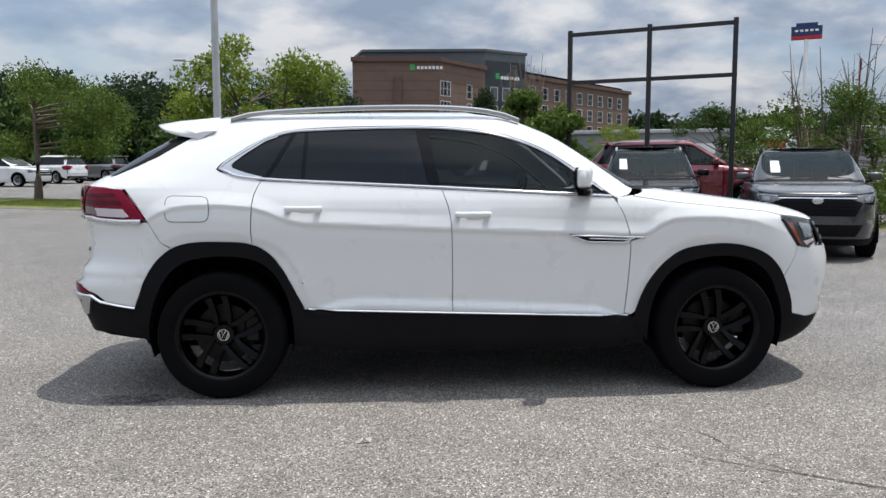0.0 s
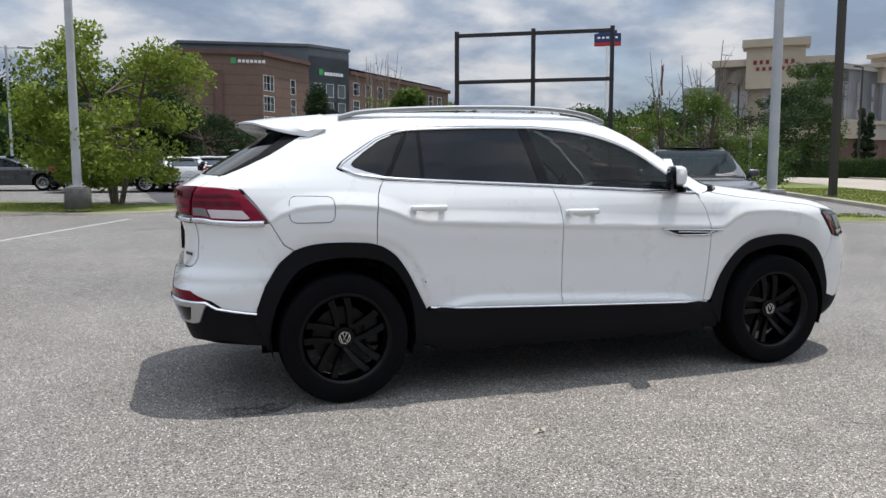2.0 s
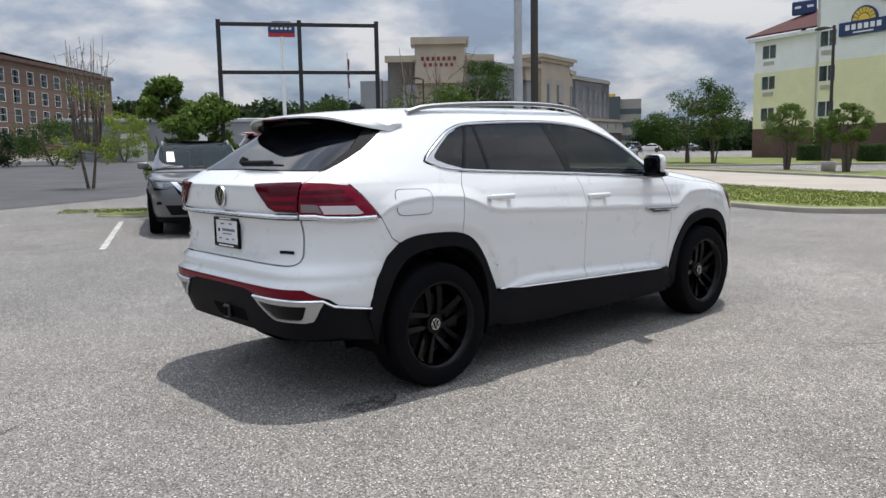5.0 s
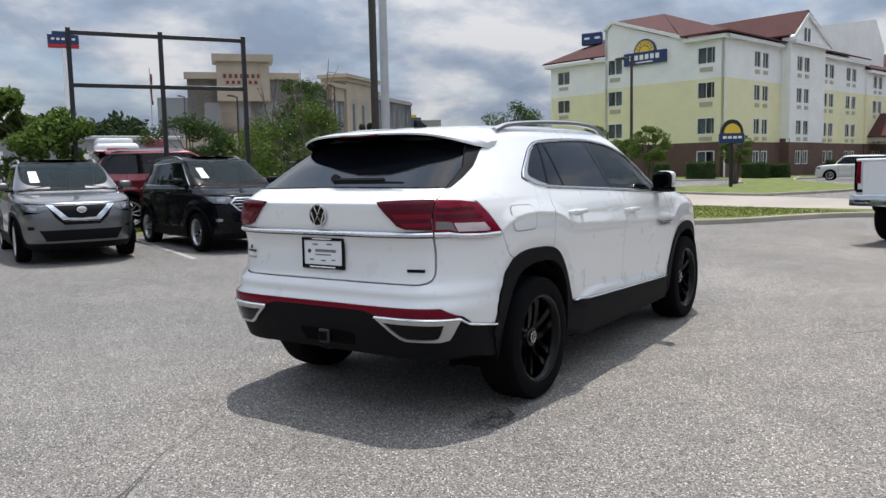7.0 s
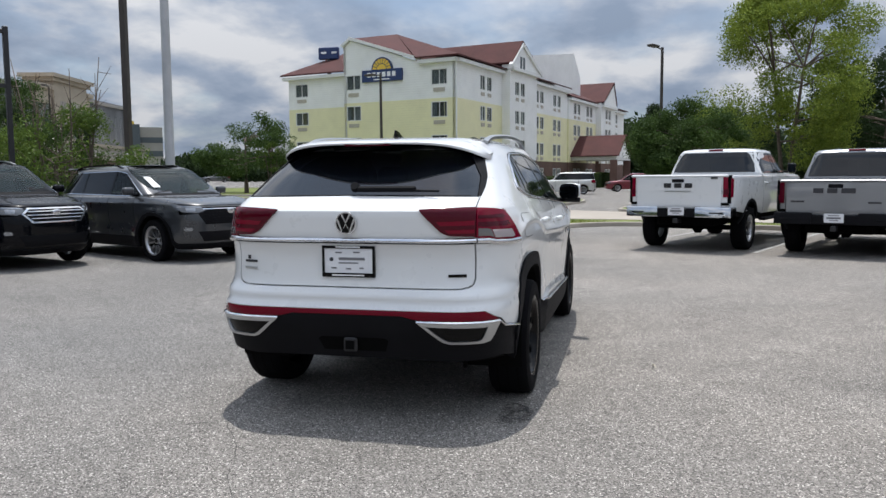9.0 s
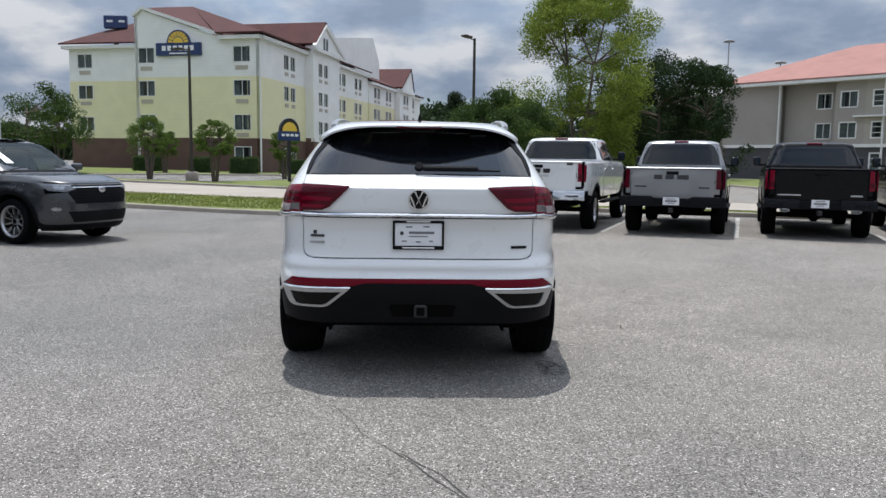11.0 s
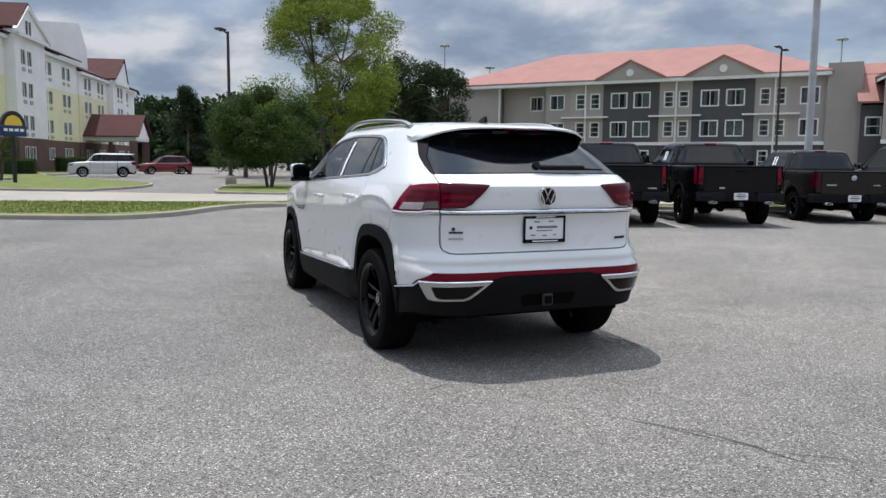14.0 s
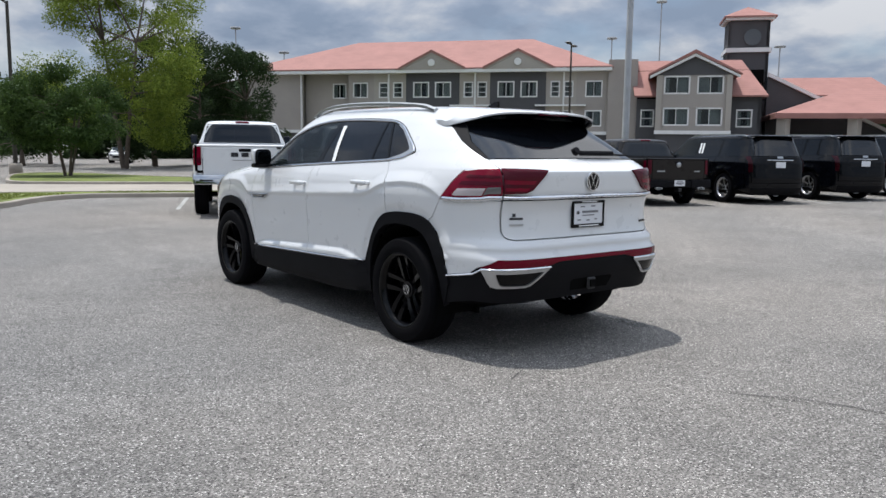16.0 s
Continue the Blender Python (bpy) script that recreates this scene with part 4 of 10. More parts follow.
    part("lamp_band", HERO.panel([("r", g(-0.745), 1.186), (S, -2.20, 1.184), (S, -2.068, 1.182), (S, -2.045, 1.160), (S, -2.20, 1.158), ("r", g(-0.745), 1.162)], 0.0155, 0.001, 0.003), LENS_DARK, lamp)
    lin = part("gate_lamp", HERO.panel([("r", g(-0.735), 1.105), ("r", g(-0.735), 1.262), ("r", g(-0.43), 1.252), ("r", g(-0.445), 1.238), ("r", g(-0.555), 1.13), ("r", g(-0.60), 1.112)], 0.016, 0.0015, 0.03), LENS_DARK, car)
    part("lamp_bar", HERO.panel([("r", g(-0.728), 1.196), ("r", g(-0.53), 1.192), ("r", g(-0.55), 1.168), ("r", g(-0.728), 1.168)], 0.019, 0.001, 0.004), LENS_RED, lin)
    part("lamp_bar", HERO.panel([("r", g(-0.728), 1.145), ("r", g(-0.575), 1.145), ("r", g(-0.60), 1.125), ("r", g(-0.728), 1.125)], 0.019, 0.001, 0.004), LENS_RED, lin)
    part("lamp_foot", HERO.bead([("r", g(-0.742), 1.083), ("r", g(-0.80), 1.081), (S, -2.20, 1.071), (S, -2.06, 1.063), (S, -1.935, 1.064)], 0.034, 0.020, 0.003), CHROME, car)
    part("corner_panel", HERO.panel([("r", g(-0.738), 1.262), (S, -2.17, 1.257), (S, -2.06, 1.25), (S, -2.13, 1.330), (S, -2.17, 1.324), ("r", g(-0.738), 1.327)], 0.0008, 0.0, 0.01), WHITE_PAINT, car)
    # fog surround of the rear bumper
    fog = [("r", g(-0.425), 0.624), ("r", g(-0.862), 0.616), ("r", g(-0.832), 0.545), ("r", g(-0.812), 0.512), ("r", g(-0.78), 0.502), ("r", g(-0.60), 0.502), ("r", g(-0.565), 0.514)]
    hole = [("r", g(-0.478), 0.602), ("r", g(-0.805), 0.596), ("r", g(-0.785), 0.545), ("r", g(-0.772), 0.524), ("r", g(-0.75), 0.516), ("r", g(-0.607), 0.516), ("r", g(-0.578), 0.527)]
    part("bumper_chrome", HERO.panel(fog, 0.016, 0, 0.02, holes=[hole]), SATIN, car)
    part("bumper_inset", HERO.panel(hole, 0.008, 0.001, 0.0), RIM_BLACK, car)
    part("bumper_chrome_wing", HERO.bead([("r", g(-0.425), 0.627), ("r", g(-0.70), 0.626), ("r", g(-0.86), 0.622), (S, -2.20, 0.588), (S, -2.10, 0.571), (S, -1.99, 0.555)], 0.020, 0.018, 0.003), CHROME, car)
    # mirror
    sg = 1 if flip else -1
    mir = empty("mirror")
    mir.parent = car
    for nm, z0, z1, mt in (("mirror_shell", 1.250, 1.380, WHITE_PAINT), ("mirror_base", 1.205, 1.252, RIM_BLACK)):
        bm = bmesh.new()
        rings = []
        for i, (yy, sc) in enumerate(((0.935, 0.55), (0.955, 0.86), (1.01, 1.02), (1.075, 1.0), (1.112, 0.90), (1.128, 0.60))):
            cz, hz = (z0 + z1) / 2, (z1 - z0) / 2 * (sc if nm == "mirror_shell" else sc)
            ring = []
            for j in range(14):
                t = 2 * math.pi * j / 14
                px = math.copysign(abs(math.cos(t)) ** 0.6, math.cos(t)) * 0.085 * sc * (0.36 if math.cos(t) < 0 else 0.72)
                pz = math.copysign(abs(math.sin(t)) ** 0.6, math.sin(t)) * hz
                ring.append(bm.verts.new((0.652 + px - (yy - 1.024) * 0.36, sg * yy, cz + pz * (1 if sc > 0.7 else 1.25))))
            rings.append(ring)
        for a, b in zip(rings, rings[1:]):
            for j in range(14):
                bm.faces.new((a[j], a[(j + 1) % 14], b[(j + 1) % 14], b[j]))
        bm.faces.new(rings[0]), bm.faces.new(rings[-1])
        bmesh.ops.recalc_face_normals(bm, faces=bm.faces)
        part(nm, bm, mt, mir, "", True, 60)
    for nm, x0, x1, hy, hz, mt in (("mirror_bezel", 0.608, 0.632, 0.092, 0.072, RIM_BLACK), ("mirror_glass", 0.6055, 0.610, 0.078, 0.056, MIRROR)):
        bm = bmesh.new()
        loops = [[bm.verts.new((xx - 0.36 * sc * hy * math.copysign(abs(math.cos(t)) ** 0.55, math.cos(t)), sg * (1.024 + sc * hy * math.copysign(abs(math.cos(t)) ** 0.55, math.cos(t))), 1.305 + sc * hz * math.copysign(abs(math.sin(t)) ** 0.55, math.sin(t)))) for t in np.linspace(0, 2 * math.pi, 32, endpoint=False)]
                 for xx, sc in ((x0, 0.93), (x0 + 0.004, 0.985), (x1, 1.0))]
        for l_a, l_b in zip(loops, loops[1:]):
            for j in range(32):
                bm.faces.new((l_a[j], l_a[(j + 1) % 32], l_b[(j + 1) % 32], l_b[j]))
        bm.faces.new(loops[0]), bm.faces.new(loops[-1])
        bmesh.ops.recalc_face_normals(bm, faces=bm.faces)
        part(nm, bm, mt, mir)
    part("mirror_foot", box((0.09, 0.08, 0.03), (0.70, sg * 0.915, 1.232), 0.01), RIM_BLACK, mir)
    # roof rail
    bm = bmesh.new()
    line_r = catmull([(-1.46, 1.672), (-1.36, 1.700), (-1.15, 1.722), (-0.7, 1.745), (-0.25, 1.752), (0.05, 1.738), (0.24, 1.705), (0.33, 1.672)], False, 0.06)
    prev = None
    for x, z in line_r:
        yy = 0.64 - 0.02 * max(0, (abs(x + 0.5) - 0.6))
        ring = [bm.verts.new((x, sg * (yy + dy), z + dz)) for dy, dz in ((-0.02, -0.014), (0.02, -0.014), (0.022, 0.006), (0.0, 0.016), (-0.022, 0.006))]
        if prev:
            for j in range(5):
                bm.faces.new((prev[j], prev[(j + 1) % 5], ring[(j + 1) % 5], ring[j]))
        else:
            bm.faces.new(ring)
        prev = ring
    bm.faces.new(prev[::-1])
    bmesh.ops.recalc_face_normals(bm, faces=bm.faces)
    part("roof_rail", bm, SATIN, car)
    # wheel houses
    for hx in (-1.49, 1.525):
        bm = bmesh.new()
        prev = None
        for i in range(21):
            a = radians(-20 + 220 * i / 20)
            ring = [bm.verts.new((hx + 0.425 * math.cos(a), sg * y, 0.41 + 0.44 * math.sin(a))) for y in (0.945, 0.60)]
            if prev:
                bm.faces.new((prev[0], prev[1], ring[1], ring[0]))
            prev = ring
        part("wheel_house", bm, UNDER, car)
        bm = slab([(hx - 0.45, 0), (hx + 0.45, 0), (hx + 0.45, 0.02), (hx - 0.45, 0.02)], 0.25, 0.9)
        bmesh.ops.translate(bm, verts=bm.verts, vec=(0, sg * 0.6, 0))
        part("wheel_house_wall", bm, UNDER, car)
        wheel(car, hx, sg * 0.845, 0.381, 0.381, 0.255, 0.268, sg, "twin", RIM_BLACK, "gloss black twin-spoke rim")

# dark body under the panels, open at the wheels

def under_shell(shell, ring, holes, off, wells=False):
    inner = [shell.outline(h) for h in holes]
    v, f = fill2d(ring, inner, 0.035)
    p = shell.skin(v[:, 0], v[:, 1], off)
    bm = bmesh.new()
    vs = [bm.verts.new(c) for c in p]
    for t in f:
        bm.faces.new([vs[i] for i in t])
    cut_f = [f for f in bm.faces if wells and abs(f.calc_center_median().y) > 0.6 and math.hypot(abs(f.calc_center_median().x) - 1.51, f.calc_center_median().z - 0.40) < 0.535]
    bmesh.ops.delete(bm, geom=cut_f, context="FACES")
    bmesh.ops.recalc_face_normals(bm, faces=bm.faces)
    return bm


for nm, z0, z1, mt in (("body_core", 0.53, 1.235, WHITE_PAINT), ("lower_core", 0.36, 0.526, UNDER)):
    band = [(q, HERO.level(z0)) for q in np.linspace(-3.14, 3.14, 140)] + [(q, HERO.level(z1)) for q in np.linspace(3.14, -3.14, 140)]
    part(nm, under_shell(HERO, band, (), -0.034, True), mt, car)
part("floor_pan", box((3.7, 1.25, 0.06), (0, 0, 0.29), 0.02), UNDER, car)
part("floor_pan", box((1.95, 1.9, 0.06), (0, 0, 0.315), 0.02), UNDER, car)
part("roof", HERO.cap(1.677), WHITE_PAINT, car)
part("bonnet", HERO.panel([("s", 0.985, 1.206), ("s", 1.2, 1.172), ("s", 1.55, 1.136), ("s", 1.85, 1.104), ("s", 1.96, 1.08), ("f", -0.75, 1.04), ("f", 0.0, 1.05), ("f", 0.75, 1.04), ("S", 1.96, 1.08), ("S", 1.85, 1.104), ("S", 1.55, 1.136), ("S", 1.2, 1.172), ("S", 0.985, 1.206), ("f", 0.84, 1.243), ("f", 0.0, 1.247), ("f", -0.84, 1.243)], 0, 0.0014, 0.02), WHITE_PAINT, car)
part("cowl", HERO.panel([("f", -0.84, 1.243), ("f", -0.84, 1.262), ("f", 0.84, 1.262), ("f", 0.84, 1.243)], -0.004, 0, 0.0), CLADDING, car)
part("windscreen", HERO.panel([("f", -0.80, 1.262), ("s", 0.91, 1.325), ("s", 0.77, 1.43), ("s", 0.63, 1.535), ("s", 0.50, 1.61), ("s", 0.345, 1.674), ("f", 0.0, 1.676), ("S", 0.345, 1.674), ("S", 0.50, 1.61), ("S", 0.63, 1.535), ("S", 0.77, 1.43), ("S", 0.91, 1.325), ("f", 0.80, 1.262)], -0.003, 0.003, 0.006), GLASS_SHIELD, car)
front_b = [("s", 1.980, 0.69), ("s", 2.05, 0.82), ("s", 2.067, 0.883), ("f", -0.72, 0.87), ("f", 0.72, 0.87), ("S", 2.067, 0.883), ("S", 2.05, 0.82), ("S", 1.980, 0.69), ("S", 2.048, 0.455), ("f", 0.80, 0.42), ("f", -0.80, 0.42), ("s", 2.048, 0.455)]
part("front_bumper", HERO.panel(front_b, 0.0, 0.0008, 0.02), WHITE_PAINT, car)
part("grille", HERO.panel([("f", -0.74, 0.875), ("f", -0.74, 1.035), ("f", 0.0, 1.045), ("f", 0.74, 1.035), ("f", 0.74, 0.875)], -0.006, 0.002, 0.01), CLADDING, car)
for z in (0.92, 0.965, 1.01):
    part("grille_bar", HERO.panel([("f", -0.72, z - 0.006), ("f", -0.72, z + 0.006), ("f", 0.72, z + 0.006), ("f", 0.72, z - 0.006)], 0.001, 0, 0.006), CHROME, car)
part("front_valance", HERO.panel([("s", 1.948, 0.45), ("s", 2.048, 0.452), ("f", -0.80, 0.417), ("f", 0.80, 0.417), ("S", 2.048, 0.452), ("S", 1.948, 0.45), ("S", 1.948, 0.26), ("f", 0.7, 0.23), ("f", -0.7, 0.23), ("s", 1.948, 0.26)], 0.004, 0.001, 0.02), CLADDING, car)
# the rear
gate = [("r", -0.733, 1.262), ("r", -0.735, 1.327), ("r", 0.0, 1.335), ("r", 0.735, 1.327), ("r", 0.733, 1.262), ("r", 0.733, 0.862), ("r", 0.722, 0.832), ("r", 0.70, 0.817), ("r", 0.66, 0.808), ("r", -0.66, 0.808), ("r", -0.70, 0.817), ("r", -0.722, 0.832), ("r", -0.733, 0.862)]
tg = part("tailgate", HERO.panel(gate, 0.0, 0.0014, 0.02, step=0.03), WHITE_PAINT, car)
bump_pts = [("s", -1.775, 0.906), ("s", -1.83, 0.938), ("s", -1.90, 1.06), ("s", -2.05, 1.055), ("s", -2.2, 1.06), ("r", -0.74, 1.06), ("r", -0.74, 0.86), ("r", -0.728, 0.828), ("r", -0.704, 0.81), ("r", -0.66, 0.802), ("r", 0.66, 0.802), ("r", 0.704, 0.81), ("r", 0.728, 0.828), ("r", 0.74, 0.86), ("r", 0.74, 1.06), ("S", -2.2, 1.06), ("S", -2.05, 1.055), ("S", -1.90, 1.06), ("S", -1.83, 0.938), ("S", -1.775, 0.906), ("S", -1.86, 0.835), ("S", -1.935, 0.715), ("S", -1.985, 0.585), ("S", -1.99, 0.556), ("S", -2.16, 0.582), ("r", 0.875, 0.630), ("r", 0.80, 0.686), ("r", -0.80, 0.686), ("r", -0.875, 0.630), ("s", -2.16, 0.582), ("s", -1.99, 0.556), ("s", -1.985, 0.585), ("s", -1.935, 0.715), ("s", -1.86, 0.835)]
bp = part("rear_bumper", HERO.panel(bump_pts, 0.0, 0.0008, 0.02, step=0.03), WHITE_PAINT, car)
part("reflector_bar", HERO.panel([("r", -0.868, 0.632), ("r", -0.80, 0.685), ("r", 0.80, 0.685), ("r", 0.868, 0.632), ("r", 0.42, 0.636), ("r", 0.33, 0.656), ("r", -0.33, 0.656), ("r", -0.42, 0.636)], 0.004, 0.001, 0.01), LENS_BAR, bp)
part("bumper_lower", HERO.panel([("s", -1.985, 0.554), ("s", -2.16, 0.580), ("r", -0.875, 0.628), ("r", -0.42, 0.634), ("r", -0.33, 0.654), ("r", 0.33, 0.654), ("r", 0.42, 0.634), ("r", 0.875, 0.628), ("S", -2.16, 0.580), ("S", -1.985, 0.554), ("S", -1.93, 0.36), ("S", -2.15, 0.40), ("r", 0.86, 0.40), ("r", 0.60, 0.385), ("r", 0.45, 0.39), ("r", -0.45, 0.39), ("r", -0.60, 0.385), ("r", -0.86, 0.40), ("s", -2.15, 0.40), ("s", -1.93, 0.36)], 0.004, 0.0, 0.03), CLADDING, car)
# flat near-black sheet stands in for the shade inside the tow recess
part("tow_recess", HERO.panel([("r", -0.245, 0.505), ("r", -0.22, 0.52), ("r", 0.16, 0.52), ("r", 0.185, 0.505), ("r", 0.16, 0.435), ("r", -0.22, 0.435)], 0.006, 0, 0.0), UNDER, car)
part("hitch", box((0.16, 0.07, 0.07), (-2.345, -0.017, 0.474), 0.006), UNDER, car)
# black plate in place of the dark hollow of the hitch
part("hitch_mouth_shade", box((0.012, 0.05, 0.05), (-2.428, -0.017, 0.474), 0.0), UNDER, car)
part("hitch_ring", box((0.02, 0.085, 0.085), (-2.416, -0.017, 0.474), 0.01), STEEL_BLACK, car)
# dark sheet painted in for the shaded lower edge of the chrome
part("chrome_shadow_gap", HERO.panel([("r", -0.735, 1.062), ("r", -0.735, 1.071), ("r", 0.735, 1.071), ("r", 0.735, 1.062)], 0.003, 0.0, 0.0), CLADDING, tg)
part("gate_chrome", HERO.bead([("r", -0.735, 1.085), ("r", 0.0, 1.085), ("r", 0.735, 1.085)], 0.030, 0.022, 0.004), CHROME, tg)
for i in range(9):
    y = 0.30 - i * 0.066
    part("letter_bar", box((0.005, 0.026, 0.007), (-2.419, y - 0.035, 1.080), 0.0), SATIN, tg)
rg = [("r", 0.0, 1.342), ("r", -0.68, 1.336), ("r", -0.722, 1.329), ("r", -0.713, 1.378), ("r", -0.698, 1.445), ("r", -0.618, 1.56), ("r", -0.60, 1.615), ("r", 0.0, 1.62), ("r", 0.60, 1.615), ("r", 0.618, 1.56), ("r", 0.698, 1.445), ("r", 0.713, 1.378), ("r", 0.722, 1.329), ("r", 0.68, 1.336)]
part("rear_glass", HERO.panel(rg, -0.002, 0.002, 0.006, step=0.03), GLASS_REAR, tg)
# spoiler
bm = bmesh.new()
rows_s, under_s = [], []
for i in range(41):
    y = -0.705 + 1.41 * i / 40
    e = abs(y) / 0.705
    front_z = float(np.interp(abs(y), (0, 0.36, 0.50, 0.57, 0.61, 0.645, 0.705), (1.707, 1.703, 1.696, 1.684, 1.668, 1.645, 1.598)))
    tip, low = -2.032 + 0.40 * y * y + 0.19 * e**14, 1.646 - 0.096 * e**4.5
    zt = low + 0.012 + 0.006 * e
    mid_x = min(-1.62, tip * 0.5 - 0.82)
    pr = [(-1.54, front_z + 0.003), (-1.62, max(zt + 0.01, front_z * 0.80 + zt * 0.20 + 0.005)), (mid_x - 0.02, max(zt + 0.004, front_z * 0.42 + zt * 0.58 + 0.005)), (tip + 0.012, zt + 0.002), (tip, zt - 0.004), (tip + 0.004, low)]
    inner = low - 0.018 - 0.01 * (1 - e)
    under_s.append([(tip + 0.005, y * 0.998, low - 0.001), (max(tip + 0.04, -1.96) if e < 0.93 else tip + 0.01, y * 0.99, low - 0.006), (-1.72, y * 0.96, inner)])
    rows_s.append([bm.verts.new((x, y, z)) for x, z in pr])
for a, b in zip(rows_s, rows_s[1:]):
    for j in range(5):
        bm.faces.new((a[j], a[j + 1], b[j + 1], b[j]))
for r_ in (rows_s[0], rows_s[-1]):
    bm.faces.new(r_)
bmesh.ops.recalc_face_normals(bm, faces=bm.faces)
ub = bmesh.new()
under_v = [[ub.verts.new(p) for p in row] for row in under_s]
for a, b in zip(under_v, under_v[1:]):
    for j in range(2):
        ub.faces.new((a[j], a[j + 1], b[j + 1], b[j]))
part("spoiler_underside", ub, RIM_BLACK, tg)
sp = part("spoiler", bm, WHITE_PAINT, tg, "", True, 50)
part("brake_lamp", box((0.012, 0.30, 0.014), (-2.020, 0, 1.643), 0.003), LENS_DARK, sp)
for flip in (False, True):
    sg = 1 if flip else -1
    S = "S" if flip else "s"
    g = 1 if flip else -1
    part("pillar_blade", HERO.panel([("r", g * 0.60, 1.612), (S, -1.70, 1.612), (S, -1.695, 1.556), (S, -1.73, 1.536), (S, -1.88, 1.445), (S, -2.02, 1.378), (S, -2.13, 1.332), (S, -2.17, 1.322), ("r", g * 0.725, 1.328), ("r", g * 0.715, 1.378), ("r", g * 0.70, 1.445), ("r", g * 0.62, 1.56)], 0.002, 0.0, 0.012, step=0.03), CLADDING, tg)
# wiper
wp = part("wiper", rod((-2.262, -0.02, 1.372), (-2.272, -0.52, 1.362), 0.010, 0.006), CLADDING, tg)
part("wiper_arm", box((0.03, 0.36, 0.035), (-2.262, -0.20, 1.374), 0.010), CLADDING, wp)
part("wiper_pivot", tube(0.03, 0.025, 0.03, 16, None, Matrix.Translation((-2.235, 0.0, 1.38)) @ Matrix.Rotation(radians(-60), 4, "Y")), CLADDING, wp)
emblem(0.066, tg, Matrix.Translation((-2.412, 0, 1.182)) @ Matrix.Rotation(radians(-90), 4, "Y") @ Matrix.Rotation(radians(-90), 4, "Z"), "round chrome badge")
part("emblem_back", tube(0.062, 0.060, 0.012, 32, None, Matrix.Translation((-2.404, 0, 1.182)) @ Matrix.Rotation(radians(-90), 4, "Y")), RIM_BLACK, tg)
# dealer plate
pl = part("plate", box((0.012, 0.305, 0.155), (-2.3750, 0, 0.958), 0.003), PLATE, tg, "white dealer plate in a black frame")
bm = bmesh.new()
for sz, at in (((0.02, 0.325, 0.016), (-2.3800, 0, 1.040)), ((0.02, 0.325, 0.024), (-2.3800, 0, 0.877)), ((0.02, 0.014, 0.165), (-2.3800, -0.155, 0.958)), ((0.02, 0.014, 0.165), (-2.3800, 0.155, 0.958))):
    box(sz, at, 0.003, bm)
part("plate_frame", bm, RIM_BLACK, pl)
for w_, h_, y, z in ((0.20, 0.022, -0.02, 0.972), (0.15, 0.010, 0.0, 0.948), (0.04, 0.012, 0.09, 0.918), (0.04, 0.012, 0.0, 0.914), (0.03, 0.012, -0.08, 0.918), (0.05, 0.012, 0.06, 1.008), (0.05, 0.012, -0.05, 1.010)):
    part("text_bar", box((0.003, w_ * 0.8, h_ * 0.7), (-2.3825, y, z)), INK_GREY, pl)
for w_, z in ((0.15, 1.042), (0.20, 0.877)):
    part("text_bar", box((0.002, w_, 0.007), (-2.3915, 0, z)), PAPER, pl)
part("plate_dot", tube(0.012, 0.012, 0.004, 14, None, Matrix.Translation((-2.3810, 0.105, 0.968)) @ Matrix.Rotation(radians(-90), 4, "Y")), INK, pl)
for y, z, w_, h_, mt in ((-0.64, 0.881, 0.105, 0.017, RIM_BLACK), (0.64, 0.945, 0.095, 0.014, INK), (0.64, 0.905, 0.10, 0.013, SATIN), (0.655, 0.968, 0.022, 0.022, INK)):
    q, s = HERO.rear(y, z)
    p = HERO.skin(np.array([q]), np.array([s]), 0.004)[0]
    way = HERO.way(np.array([q]), np.array([s]))[0]
    part("badge_bar", box((0.005, w_, h_), tuple(p), 0.001, turn=math.atan2(-way[1], -way[0])), mt, tg)
# shark fin
bm = bmesh.new()
fin = [(-1.42, 0.0), (-1.24, 0.0), (-1.38, 0.062), (-1.43, 0.066)]
l0 = [bm.verts.new((x, -0.022 if z < 0.01 else -0.005, 1.700 + z)) for x, z in fin]
l1 = [bm.verts.new((x, 0.022 if z < 0.01 else 0.005, 1.700 + z)) for x, z in fin]
bm.faces.new(l0), bm.faces.new(l1[::-1])
for i in range(4):
    bm.faces.new((l0[i], l0[(i + 1) % 4], l1[(i + 1) % 4], l1[i]))
bmesh.ops.recalc_face_normals(bm, faces=bm.faces)
part("roof_aerial", bm, RIM_BLACK, car)
# cabin
part("dashboard", box((0.35, 1.5, 0.30), (0.80, 0, 1.05), 0.08, seg=3), SEAT, car)
part("steering_wheel", lathe([(0.17, -0.012), (0.185, 0), (0.17, 0.012), (0.158, 0), (0.17, -0.012)], 28), UNDER, car, m=Matrix.Translation((0.50, 0.38, 1.15)) @ Matrix.Rotation(radians(70), 4, "Z") @ Matrix.Rotation(radians(20), 4, "X"))
for x in (0.05, -0.95):
    for y in (-0.38, 0.38):
        st = empty("seat")
        st.parent = car
        part("cushion", box((0.5, 0.5, 0.2), (x, y, 0.72), 0.07, seg=3), SEAT, st)
        part("backrest", box((0.16, 0.5, 0.62), (x - 0.30, y, 1.06), 0.06, seg=3), SEAT, st)
        part("headrest", box((0.10, 0.26, 0.18), (x - 0.34, y, 1.44), 0.045, seg=3), SEAT, st)
# paper sticker in the left rear window
part("window_sticker", HERO.panel([(-0.48, 1.285), (-0.43, 1.285), (-0.36, 1.575), (-0.41, 1.575)], 0.001, 0, 0.0, flip=True), PAPER, car, "white price sticker behind the glass")

